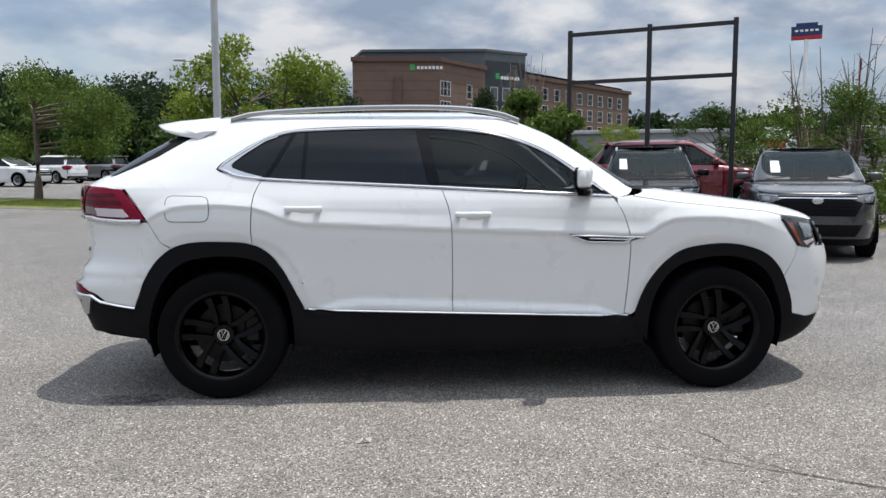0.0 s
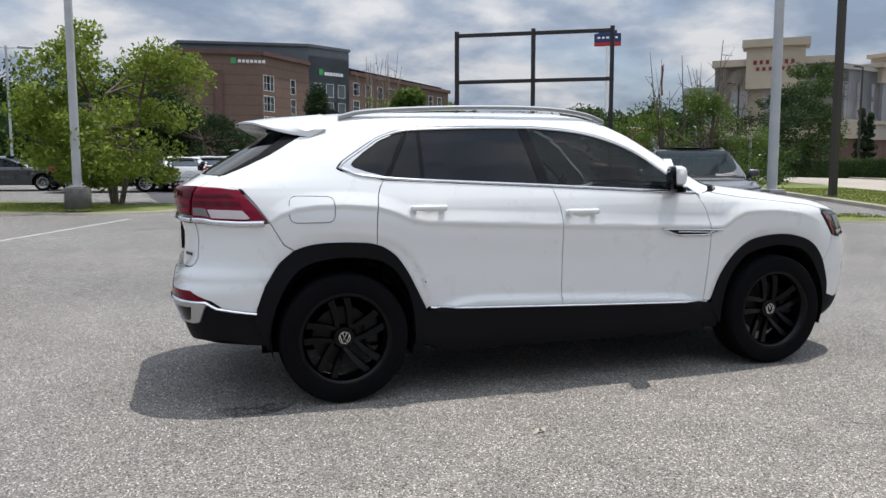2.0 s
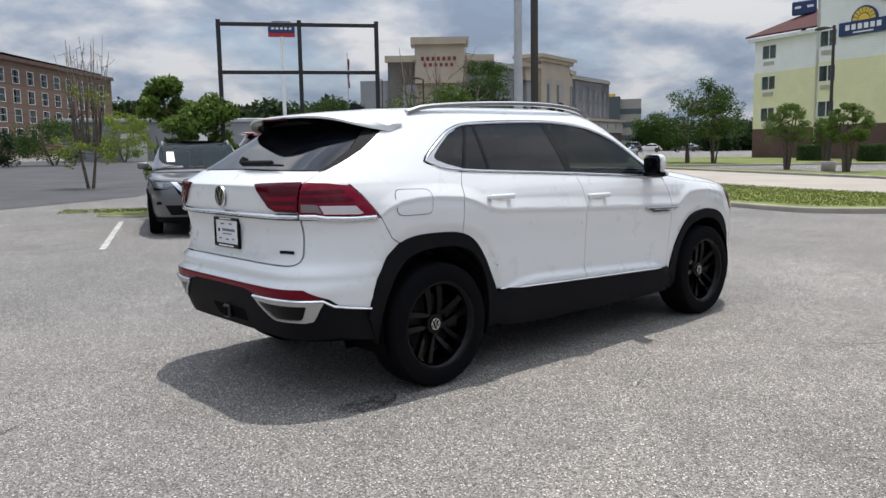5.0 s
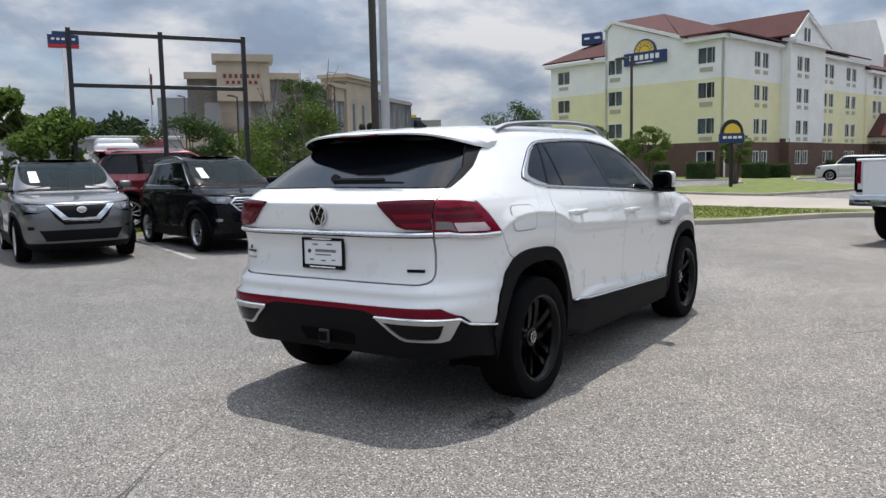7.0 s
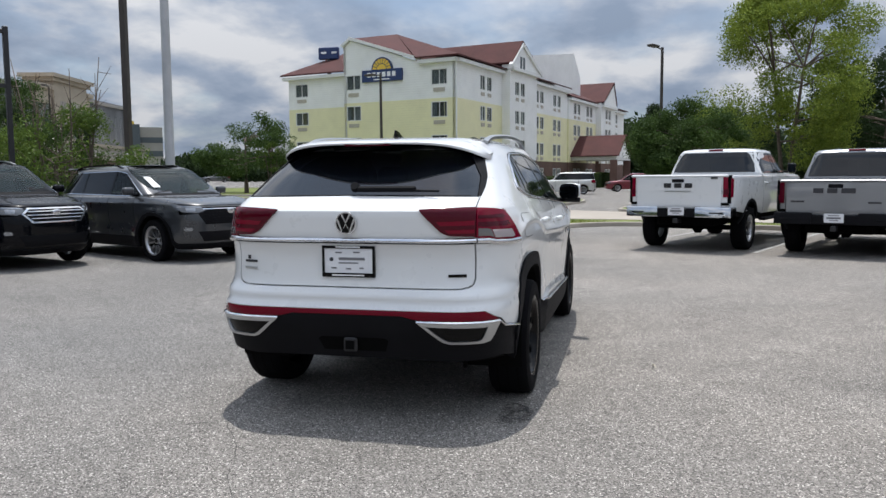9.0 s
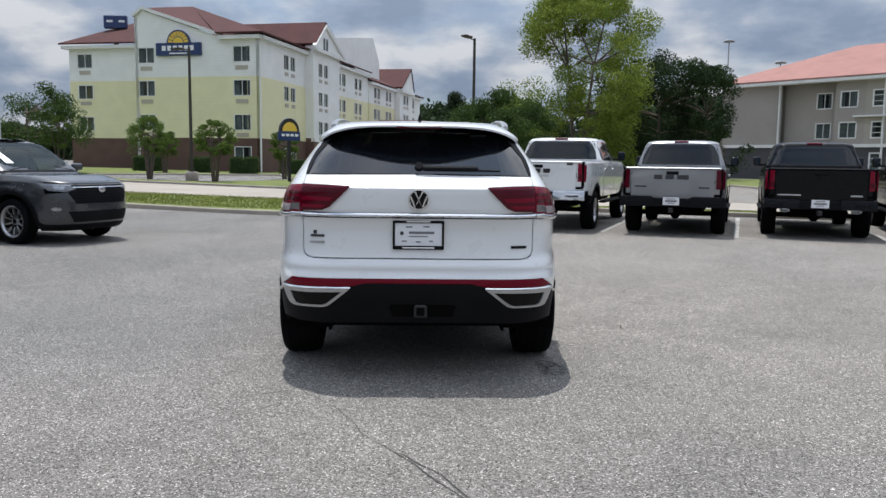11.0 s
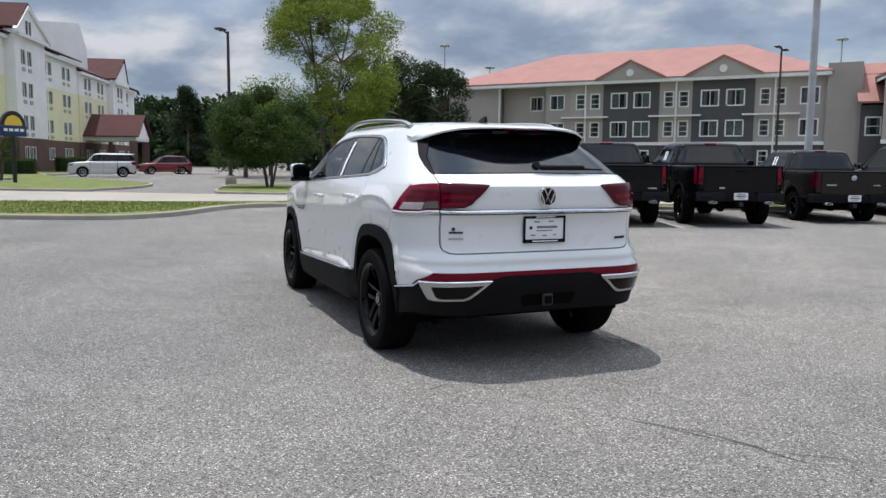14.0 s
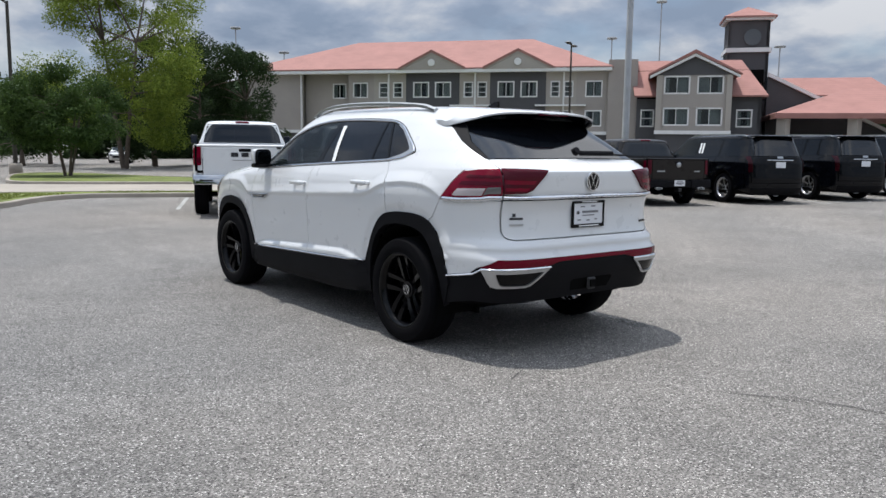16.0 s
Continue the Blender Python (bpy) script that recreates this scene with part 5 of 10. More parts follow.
# ---- other vehicles ----
def crossover_rows(Lr, Lf, hw, hood, belt, H, wsb, wst, rtop, nr=6.5, nf=4.2, nose=0.10):
    return [
        (0.20, -Lr + 0.22, Lf - 0.22, hw - 0.08, nr, nf), (0.30, -Lr + 0.07, Lf - 0.07, hw - 0.035, nr, nf), (0.48, -Lr, Lf, hw - 0.012, nr, nf), (0.70, -Lr, Lf, hw, nr, nf),
        (hood - 0.22, -Lr + 0.015, Lf - 0.03, hw, nr, nf), (hood - nose, -Lr + 0.02, Lf - 0.12, hw - 0.004, nr, nf), (hood - 0.045, -Lr + 0.03, Lf - 0.36, hw - 0.014, nr, nf + 0.5),
        (hood, -Lr + 0.04, (Lf + wsb) / 2, hw - 0.028, nr, nf + 1.0), (belt - 0.01, -Lr + 0.05, wsb + 0.055, hw - 0.055, nr, 6), (belt + 0.03, -Lr + 0.07, wsb, hw - 0.075, nr, 8),
        (belt + 0.5 * (H - 0.10 - belt), (-Lr - rtop) / 2 + 0.03, (wsb + wst) / 2 + 0.05, hw - 0.16, nr, 9), (H - 0.10, -rtop, wst, hw - 0.255, nr, 9), (H - 0.06, -rtop + 0.07, wst - 0.12, hw - 0.30, nr, 7),
        (H - 0.03, -rtop + 0.35, wst - 0.42, hw - 0.42, 4, 4), (H - 0.01, -0.8, 0.10, hw - 0.62, 3, 3), (H, -0.08, 0.02, 0.03, 2, 2)]


def side_relief(belt, hubs, R):
    """Shoulder line, hollow doors and flared wheel arches of a parked car."""
    def push(x, z):
        far = np.minimum(np.hypot(x - hubs[0], z - R), np.hypot(x - hubs[1], z - R))
        return 0.012 * np.exp(-((z - belt + 0.13) / 0.045) ** 2) - 0.020 * np.exp(-((z - 0.66) / 0.12) ** 2) + 0.024 * np.exp(-((far - R - 0.14) / 0.06) ** 2)
    return push


def crossover(name, at, heading, label, paint, category="car", group="", Lr=2.2, Lf=2.35, hw=0.92, hood=1.02, belt=1.08, H=1.66, wsb=1.05, wst=0.25, rtop=1.75,
              hubs=(-1.32, 1.38), R=0.35, rim="multi", rim_mat=RIM_SILVER, clad=True, rails=True, face="bars", detail=True, glass_end=None, side_glass=GLASS_DARK, sticker=False, high_tail=False, side_sticker=False):
    """A parked crossover, estate or saloon, nose along +x, built about the ground point under its middle."""
    thing = empty(name, pose(at[0], at[1], at[2], 0, 0, heading), label, category, group)
    sh = Shell(crossover_rows(Lr, Lf, hw, hood, belt, H, wsb, wst, rtop), side_relief(belt, hubs, R))
    step = 0.06 if detail else 0.12
    ra = R + 0.075
    archs = [arc(h, R, ra, 188, -8) for h in hubs]          # from rear to front over the wheel
    outer = [arc(h, R, ra + 0.055, 186, -6) for h in hubs]
    z0 = 0.30
    xd = (hubs[1] - ra - 0.10, (hubs[0] + hubs[1]) / 2 - 0.02, hubs[0] + ra - 0.08)
    cut = outer if clad else archs
    xe = -Lr + 0.30
    zt = belt - 0.012
    front_x = Lf - 0.42
    de = glass_end if glass_end is not None else -rtop - 0.02
    dlo = rounded([(wsb - 0.10, belt + 0.0), (de - 0.12, belt + 0.035), (de + 0.10, H - 0.155), (wst - 0.32, H - 0.125), (wst - 0.02, H - 0.165)], 0.05)
    for flip in (False, True):
        sg, g = (1, (lambda v: -v)) if flip else (-1, (lambda v: v))
        S = "S" if flip else "s"
        k = dict(flip=flip, step=step)
        lower = [("fender", [(xd[0], z0), (xd[0], zt), (wsb + 0.02, zt), (front_x, hood - 0.10), (front_x + 0.05, hood - 0.30), (hubs[1] + ra + 0.05, z0 + 0.12)] + [p for p in cut[1][::-1] if p[1] > z0 + 0.1 and p[0] > xd[0] + 0.02] + [(cut[1][0][0], z0)]),
                 ("front_door", [(xd[1], z0), (xd[1], zt), (xd[0], zt), (xd[0], z0)]),
                 ("rear_door", [(xd[1], z0), (cut[0][-1][0], z0)] + [p for p in cut[0][::-1] if p[0] > xd[2] and p[1] > z0] + [(xd[2], zt), (xd[1], zt)]),
                 ("quarter", [(xd[2], zt)] + [p for p in cut[0][::-1] if p[0] <= xd[2] and p[1] > z0 + 0.1] + [(hubs[0] - ra - 0.06, z0 + 0.10), (xe, z0 + 0.10), (xe, zt)])]
        for nm, ol in lower:
            d = part(nm, sh.panel(ol, 0, 0.003, 0.015, **k), paint, thing)
            if "door" in nm and detail:
                hx = (xd[1] if nm == "front_door" else xd[2]) + 0.14
                q, s = sh.side(hx, belt - 0.13)
                p = sh.skin(np.array([q]), np.array([s]), 0.02)[0]
                part("handle", box((0.18, 0.022, 0.028), (p[0], p[1] * -sg, p[2]), 0.008), paint, d)
        frame = [(wsb + 0.01, zt), (wsb - 0.02, belt + 0.05), (wst - 0.01, H - 0.12), (wst - 0.12, H - 0.07), (-rtop + 0.05, H - 0.07), (-rtop - 0.02, H - 0.12), (-Lr + 0.20, belt + 0.05), (-Lr + 0.22, zt)]
        part("window_frame", sh.panel(frame, 0, 0.002, 0.012, holes=[dlo], **k), paint, thing)
        part("window_trim", sh.panel(inset(dlo, -0.007), 0.004, 0, 0.005, holes=[inset(dlo, 0.005)], **k), CHROME if detail and face != "bars" else RIM_BLACK, thing)
        lines = [xd[1] - 0.03, xd[2] - 0.06]
        ip = inset(dlo, 0.008)
        xs = [9.0] + lines + [-9.0]
        for i, nm in enumerate(("front_side_glass", "rear_side_glass", "quarter_glass")):
            def clip(poly, xv, keep):
                out = []
                for j in range(len(poly)):
                    a, b = poly[j], poly[(j + 1) % len(poly)]
                    fa, fb = keep * (a[0] - xv), keep * (b[0] - xv)
                    if fa >= 0:
                        out.append(a)
                    if fa * fb < 0:
                        t = fa / (fa - fb)
                        out.append((a[0] + (b[0] - a[0]) * t, a[1] + (b[1] - a[1]) * t))
                return out
            c = clip(clip(ip, xs[i] - (0.03 if i else 0), -1), xs[i + 1] + 0.03, 1)
            if len(c) > 3:
                pane = part(nm, sh.panel(c, -0.005, 0, 0.004, **k), GLASS_FRONT if i == 0 else side_glass, thing)
                if side_sticker and i == 1:
                    for x_ in (lines[0] - 0.34, lines[0] - 0.20):
                        part("window_sticker", sh.panel([(x_, belt + 0.10), (x_ + 0.08, belt + 0.10), (x_ + 0.11, belt + 0.40), (x_ + 0.03, belt + 0.40)], 0.003, 0, 0.0, flip=flip, step=0.06), PAPER, pane)
        for x in lines:
            part("pillar", sh.panel(strip([(x - 0.004, belt - 0.0), (x - 0.02, H - 0.13)], 0.058), -0.002, 0, 0.01, **k), RIM_BLACK, thing)
        if clad:
            for i, h in enumerate(hubs):
                part("arch_trim", sh.panel(outer[i] + archs[i][::-1], 0.012, 0, 0.03, **k), CLADDING, thing)
        part("sill", sh.panel([(archs[0][-1][0], z0 + 0.13), (archs[1][0][0], z0 + 0.13), (archs[1][0][0], z0 - 0.06), (archs[0][-1][0], z0 - 0.06)], 0.012, 0, 0.03, **k), CLADDING if clad else paint, thing)
        # lamps
        part("headlamp", sh.panel([(S, front_x - 0.12, hood - 0.115), ("f", g(-hw * 0.60), hood - 0.135), ("f", g(-hw * 0.50), hood - 0.20), ("f", g(-hw * 0.66), hood - 0.255), (S, front_x + 0.10, hood - 0.235)], 0.006, 0.0, 0.02, step=0.05), LAMP_GLASS, thing)
        if detail:
            part("running_light", sh.panel([("f", g(-hw * 0.56), hood - 0.150), ("f", g(-hw * 0.85), hood - 0.140), ("f", g(-hw * 0.85), hood - 0.152), ("f", g(-hw * 0.57), hood - 0.164)], 0.011, 0, 0.006, step=0.05), LAMP_CORE, thing)
            part("reflector", sh.panel([("f", g(-hw * 0.66), hood - 0.168), ("f", g(-hw * 0.78), hood - 0.165), ("f", g(-hw * 0.78), hood - 0.222), ("f", g(-hw * 0.68), hood - 0.228)], 0.011, 0, 0.006, step=0.05), LAMP_CORE, thing)
        part("tail_lamp", sh.panel([("r", g(-hw * 0.45), belt - 0.09), ("r", g(-hw * 0.6), belt - 0.02), (S, -Lr + 0.16, belt - 0.02), (S, -Lr + 0.42, belt - 0.06), (S, -Lr + 0.30, belt - 0.26), ("r", g(-hw * 0.7), belt - 0.27)] if not high_tail else
                                   [("r", g(-hw * 0.79), belt - 0.40), ("r", g(-hw * 0.79), belt + 0.02), ("r", g(-hw * 0.86), belt + 0.02), ("r", g(-hw * 0.86), belt - 0.40)], 0.012, 0.0, 0.02, step=0.05), LENS_RED if not high_tail else LENS_SMOKED_RED, thing)
        # mirror
        mir = part("mirror", box((0.11, 0.20, 0.13), (wsb - 0.30, sg * (hw + 0.055), belt + 0.09), 0.04, seg=3), paint if detail else RIM_BLACK, thing)
        if detail:
            part("mirror_stalk", box((0.08, 0.12, 0.04), (wsb - 0.27, sg * (hw - 0.05), belt + 0.02), 0.01), RIM_BLACK, mir)
            part("mirror_glass", box((0.006, 0.16, 0.09), (wsb - 0.357, sg * (hw + 0.055), belt + 0.09), 0.002), CHROME, mir)
        if rails:
            bm = bmesh.new()
            ln = catmull([(-rtop + 0.22, H - 0.085), (-rtop + 0.40, H - 0.04), (-0.5, H - 0.005), (wst - 0.45, H - 0.025), (wst - 0.22, H - 0.085)], False, 0.15)
            prev = None
            for x, z in ln:
                rg = [bm.verts.new((x, sg * (hw - 0.30) + dy, z + dz)) for dy, dz in ((-0.02, -0.015), (0.02, -0.015), (0.018, 0.015), (-0.018, 0.015))]
                if prev:
                    for j in range(4):
                        bm.faces.new((prev[j], prev[(j + 1) % 4], rg[(j + 1) % 4], rg[j]))
                prev = rg
            bmesh.ops.recalc_face_normals(bm, faces=bm.faces)
            part("roof_rail", bm, SATIN if face != "mesh" else RIM_BLACK, thing)
        for h in hubs:
            wheel(thing, h, sg * (hw - 0.135), R, R, 0.22, R * 0.69, sg, rim, rim_mat)
            bm = bmesh.new()
            prev = None
            for i in range(13):
                a = radians(-15 + 210 * i / 12)
                rg = [bm.verts.new((h + ra * math.cos(a), sg * y, R + ra * math.sin(a))) for y in (hw - 0.03, hw - 0.36)]
                if prev:
                    bm.faces.new((prev[0], prev[1], rg[1], rg[0]))
                prev = rg
            part("wheel_house", bm, UNDER, thing)
    # across the car
    core = [(q, sh.level(0.24)) for q in np.linspace(-3.14, 3.14, 90)] + [(q, sh.level(belt - 0.03)) for q in np.linspace(3.14, -3.14, 90)]
    part("body_core", under_shell(sh, core, [[(S, x, z) for x, z in a[::2]] for S in ("s", "S") for a in archs], -0.018), UNDER, thing)
    part("floor_pan", box((Lr + Lf - 0.5, 2 * hw - 0.55, 0.06), ((Lf - Lr) / 2, 0, 0.27), 0.02), UNDER, thing)
    part("roof", sh.cap(H - 0.072), paint, thing)
    part("bonnet", sh.panel([("s", wsb + 0.03, belt - 0.02), ("s", front_x - 0.02, hood - 0.095), ("f", -hw * 0.62, hood - 0.125), ("f", hw * 0.62, hood - 0.125), ("S", front_x - 0.02, hood - 0.095), ("S", wsb + 0.03, belt - 0.02), ("f", hw - 0.12, belt + 0.01), ("f", -hw + 0.12, belt + 0.01)], 0, 0.004, 0.015, step=step), paint, thing)
    ws = part("windscreen", sh.panel([("f", -hw + 0.17, belt + 0.03), ("s", wsb - 0.06, belt + 0.06), ("s", wst + 0.01, H - 0.12), ("s", wst - 0.09, H - 0.078), ("S", wst - 0.09, H - 0.078), ("S", wst + 0.01, H - 0.12), ("S", wsb - 0.06, belt + 0.06), ("f", hw - 0.17, belt + 0.03)], -0.003, 0.0, 0.005, step=step), GLASS_SHIELD, thing)
    part("cowl", sh.panel([("f", -hw + 0.13, belt + 0.005), ("s", wsb - 0.02, belt + 0.03), ("s", wsb - 0.085, belt + 0.105), ("f", -hw + 0.24, belt + 0.045), ("f", hw - 0.24, belt + 0.045), ("S", wsb - 0.085, belt + 0.105), ("S", wsb - 0.02, belt + 0.03), ("f", hw - 0.13, belt + 0.005)], 0.002, 0, 0.0), CLADDING, thing)
    part("front_bumper", sh.panel([("s", hubs[1] + ra + 0.02, z0 + 0.13), ("s", front_x + 0.05, hood - 0.28), ("f", -hw * 0.66, hood - 0.262), ("f", -hw * 0.52, hood - 0.20), ("f", -hw * 0.6, hood - 0.13), ("f", hw * 0.6, hood - 0.13), ("f", hw * 0.52, hood - 0.20), ("f", hw * 0.66, hood - 0.262), ("S", front_x + 0.05, hood - 0.28), ("S", hubs[1] + ra + 0.02, z0 + 0.13), ("f", hw * 0.85, z0 - 0.02), ("f", -hw * 0.85, z0 - 0.02)], 0, 0.002, 0.015, step=step), paint, thing)
    zh = hood - 0.15
    if face == "vee":
        gr = [("f", -hw * 0.52, zh), ("f", hw * 0.52, zh), ("f", hw * 0.42, zh - 0.18), ("f", hw * 0.28, zh - 0.30), ("f", -hw * 0.28, zh - 0.30), ("f", -hw * 0.42, zh - 0.18)]
    elif face == "hex":
        gr = [("f", -hw * 0.58, zh - 0.09), ("f", -hw * 0.48, zh - 0.01), ("f", hw * 0.48, zh - 0.01), ("f", hw * 0.58, zh - 0.09), ("f", hw * 0.44, zh - 0.22), ("f", -hw * 0.44, zh - 0.22)]
    else:
        gr = [("f", -hw * 0.56, zh), ("f", hw * 0.56, zh), ("f", hw * 0.64, zh - 0.12), ("f", hw * 0.54, zh - 0.29), ("f", -hw * 0.54, zh - 0.29), ("f", -hw * 0.64, zh - 0.12)]
    gl = part("grille", sh.panel(gr, 0.004, 0, 0.01, step=step), CLADDING, thing)
    if detail:
        if face == "vee":
            for sgn in (-1, 1):
                part("grille_chrome", sh.panel([("f", sgn * hw * 0.54, zh + 0.01), ("f", sgn * hw * 0.44, zh + 0.01), ("f", sgn * hw * 0.22, zh - 0.19), ("f", sgn * hw * 0.0, zh - 0.20), ("f", sgn * hw * 0.0, zh - 0.25), ("f", sgn * hw * 0.27, zh - 0.25)], 0.016, 0, 0.015, step=0.04), CHROME, gl)
        else:
            nb = 3 if face == "hex" else 6
            for i in range(nb):
                z = zh - 0.035 - i * (0.045 if face == "hex" else 0.045)
                wd = hw * (0.54 if face == "hex" else 0.55)
                part("grille_bar", sh.panel([("f", -wd, z - 0.007), ("f", -wd, z + 0.007), ("f", wd, z + 0.007), ("f", wd, z - 0.007)], 0.012, 0, 0.01), CHROME if face == "hex" or i == 0 else CLADDING, gl)
            if face == "hex":
                part("grille_surround", sh.panel([(a, b * 1.035, zh - 0.11 + (c - zh + 0.11) * 1.10) for a, b, c in gr], 0.014, 0, 0.012, holes=[], step=step), CHROME, gl)
                part("grille_mesh", sh.panel(gr, 0.016, 0.012, 0.0, step=step), CLADDING, gl)
                for i in range(3):
                    z = zh - 0.055 - i * 0.052
                    wd = hw * (0.50, 0.53, 0.47)[i]
                    part("grille_bar", sh.panel([("f", -wd, z - 0.006), ("f", -wd, z + 0.006), ("f", wd, z + 0.006), ("f", wd, z - 0.006)], 0.022, 0, 0.01), CHROME, gl)
        bm = bmesh.new()
        bmesh.ops.create_uvsphere(bm, u_segments=20, v_segments=8, radius=1)
        q, s = sh.rear(0, zh - 0.075, True)
        p = sh.skin(np.array([q]), np.array([s]), 0.025)[0]
        bmesh.ops.transform(bm, matrix=Matrix.Translation(tuple(p)) @ Matrix.Diagonal((0.012, 0.075, 0.052, 1)), verts=bm.verts)
        part("badge", bm, CHROME, gl)
        part("lower_intake", sh.panel([("f", -hw * 0.66, z0 + 0.24), ("f", hw * 0.66, z0 + 0.24), ("f", hw * 0.56, z0 + 0.07), ("f", -hw * 0.56, z0 + 0.07)], 0.004, 0, 0.008, step=step), CLADDING, thing)
        for sgn in (-1, 1):
            part("fog_lamp", sh.panel([("f", sgn * hw * 0.74, z0 + 0.25), ("f", sgn * hw * 0.80, z0 + 0.245), ("f", sgn * hw * 0.82, z0 + 0.275), ("f", sgn * hw * 0.80, z0 + 0.305), ("f", sgn * hw * 0.74, z0 + 0.30), ("f", sgn * hw * 0.72, z0 + 0.275)], 0.006, 0, 0.01, step=0.05), CLADDING if face == "vee" else LAMP_CORE, thing)
        part("chin", sh.panel([("s", hubs[1] + ra, z0 + 0.10), ("f", -hw * 0.84, z0 + 0.03), ("f", hw * 0.84, z0 + 0.03), ("S", hubs[1] + ra, z0 + 0.10), ("f", hw * 0.80, z0 - 0.07), ("f", -hw * 0.80, z0 - 0.07)], 0.006, 0, 0.015, step=step), CLADDING, thing)
        if sticker:
            part("windscreen_sticker", sh.panel([("f", -hw * 0.60, belt + 0.15), ("f", -hw * 0.44, belt + 0.15), ("f", -hw * 0.46, belt + 0.34), ("f", -hw * 0.60, belt + 0.34)], 0.004, 0, 0.0, step=0.05), PAPER, ws)
        part("dashboard", box((0.72, 2 * hw - 0.26, 0.10), (wsb - 0.34, 0, belt - 0.045), 0.03), SEAT, thing)
        for y in (-0.36, 0.36):
            part("seat", box((0.16, 0.46, 0.75), (-0.05, y, belt), 0.07, seg=2), SEAT, thing)
    gate = [("r", -hw * 0.80, z0 + 0.28), ("r", hw * 0.80, z0 + 0.28), ("r", hw * 0.80, belt), ("r", hw * 0.74, belt + 0.03), ("r", -hw * 0.74, belt + 0.03), ("r", -hw * 0.80, belt)]
    tg = part("tailgate", sh.panel(gate, 0, 0.003, 0.015, step=step), paint, thing)
    part("rear_glass", sh.panel([("r", -hw * 0.72, belt + 0.045), ("r", hw * 0.72, belt + 0.045), ("r", (hw - 0.23) * 0.86, H - 0.14), ("r", -(hw - 0.23) * 0.86, H - 0.14)], 0.002, 0, 0.006, step=step), GLASS_REAR, tg)
    part("rear_upper", sh.panel([("r", -(hw - 0.23) * 0.95, H - 0.14), ("r", (hw - 0.23) * 0.95, H - 0.14), ("r", (hw - 0.27) * 0.95, H - 0.07), ("r", -(hw - 0.27) * 0.95, H - 0.07)], 0.004, 0, 0.01), paint, thing)
    part("rear_bumper", sh.panel([("s", hubs[0] - ra - 0.02, z0 + 0.10), ("s", xe, z0 + 0.10), ("s", xe, zt - 0.05), ("r", -hw * 0.84, belt - 0.05), ("r", -hw * 0.82, z0 + 0.27), ("r", hw * 0.82, z0 + 0.27), ("r", hw * 0.84, belt - 0.05), ("S", xe, zt - 0.05), ("S", xe, z0 + 0.10), ("S", hubs[0] - ra - 0.02, z0 + 0.10), ("r", hw * 0.8, z0 - 0.02), ("r", -hw * 0.8, z0 - 0.02)], 0, 0.002, 0.015, step=step), paint, thing)
    part("rear_valance", sh.panel([("r", -hw * 0.82, z0 + 0.14), ("r", hw * 0.82, z0 + 0.14), ("r", hw * 0.78, z0 - 0.06), ("r", -hw * 0.78, z0 - 0.06)], 0.006, 0, 0.012, step=step), CLADDING, thing)
    if high_tail and detail:
        part("gate_bar", sh.panel([("r", -0.42, belt - 0.075), ("r", 0.42, belt - 0.075), ("r", 0.42, belt - 0.055), ("r", -0.42, belt - 0.055)], 0.008, 0, 0.008, step=0.06), CHROME, tg)
        part("gate_badge", sh.panel([("r", -0.09, belt - 0.02), ("r", 0.09, belt - 0.02), ("r", 0.09, belt + 0.03), ("r", -0.09, belt + 0.03)], 0.012, 0, 0.008, step=0.06), SATIN, tg)
    q, s = sh.rear(0, belt - 0.20)
    p = sh.skin(np.array([q]), np.array([s]), 0.012)[0]
    part("plate", box((0.012, 0.31, 0.155), tuple(p), 0.003), PLATE, tg)
    part("spoiler", box((0.24, 2 * (hw - 0.28), 0.035), (-rtop - 0.03, 0, H - 0.075), 0.012), paint, thing)
    return thing


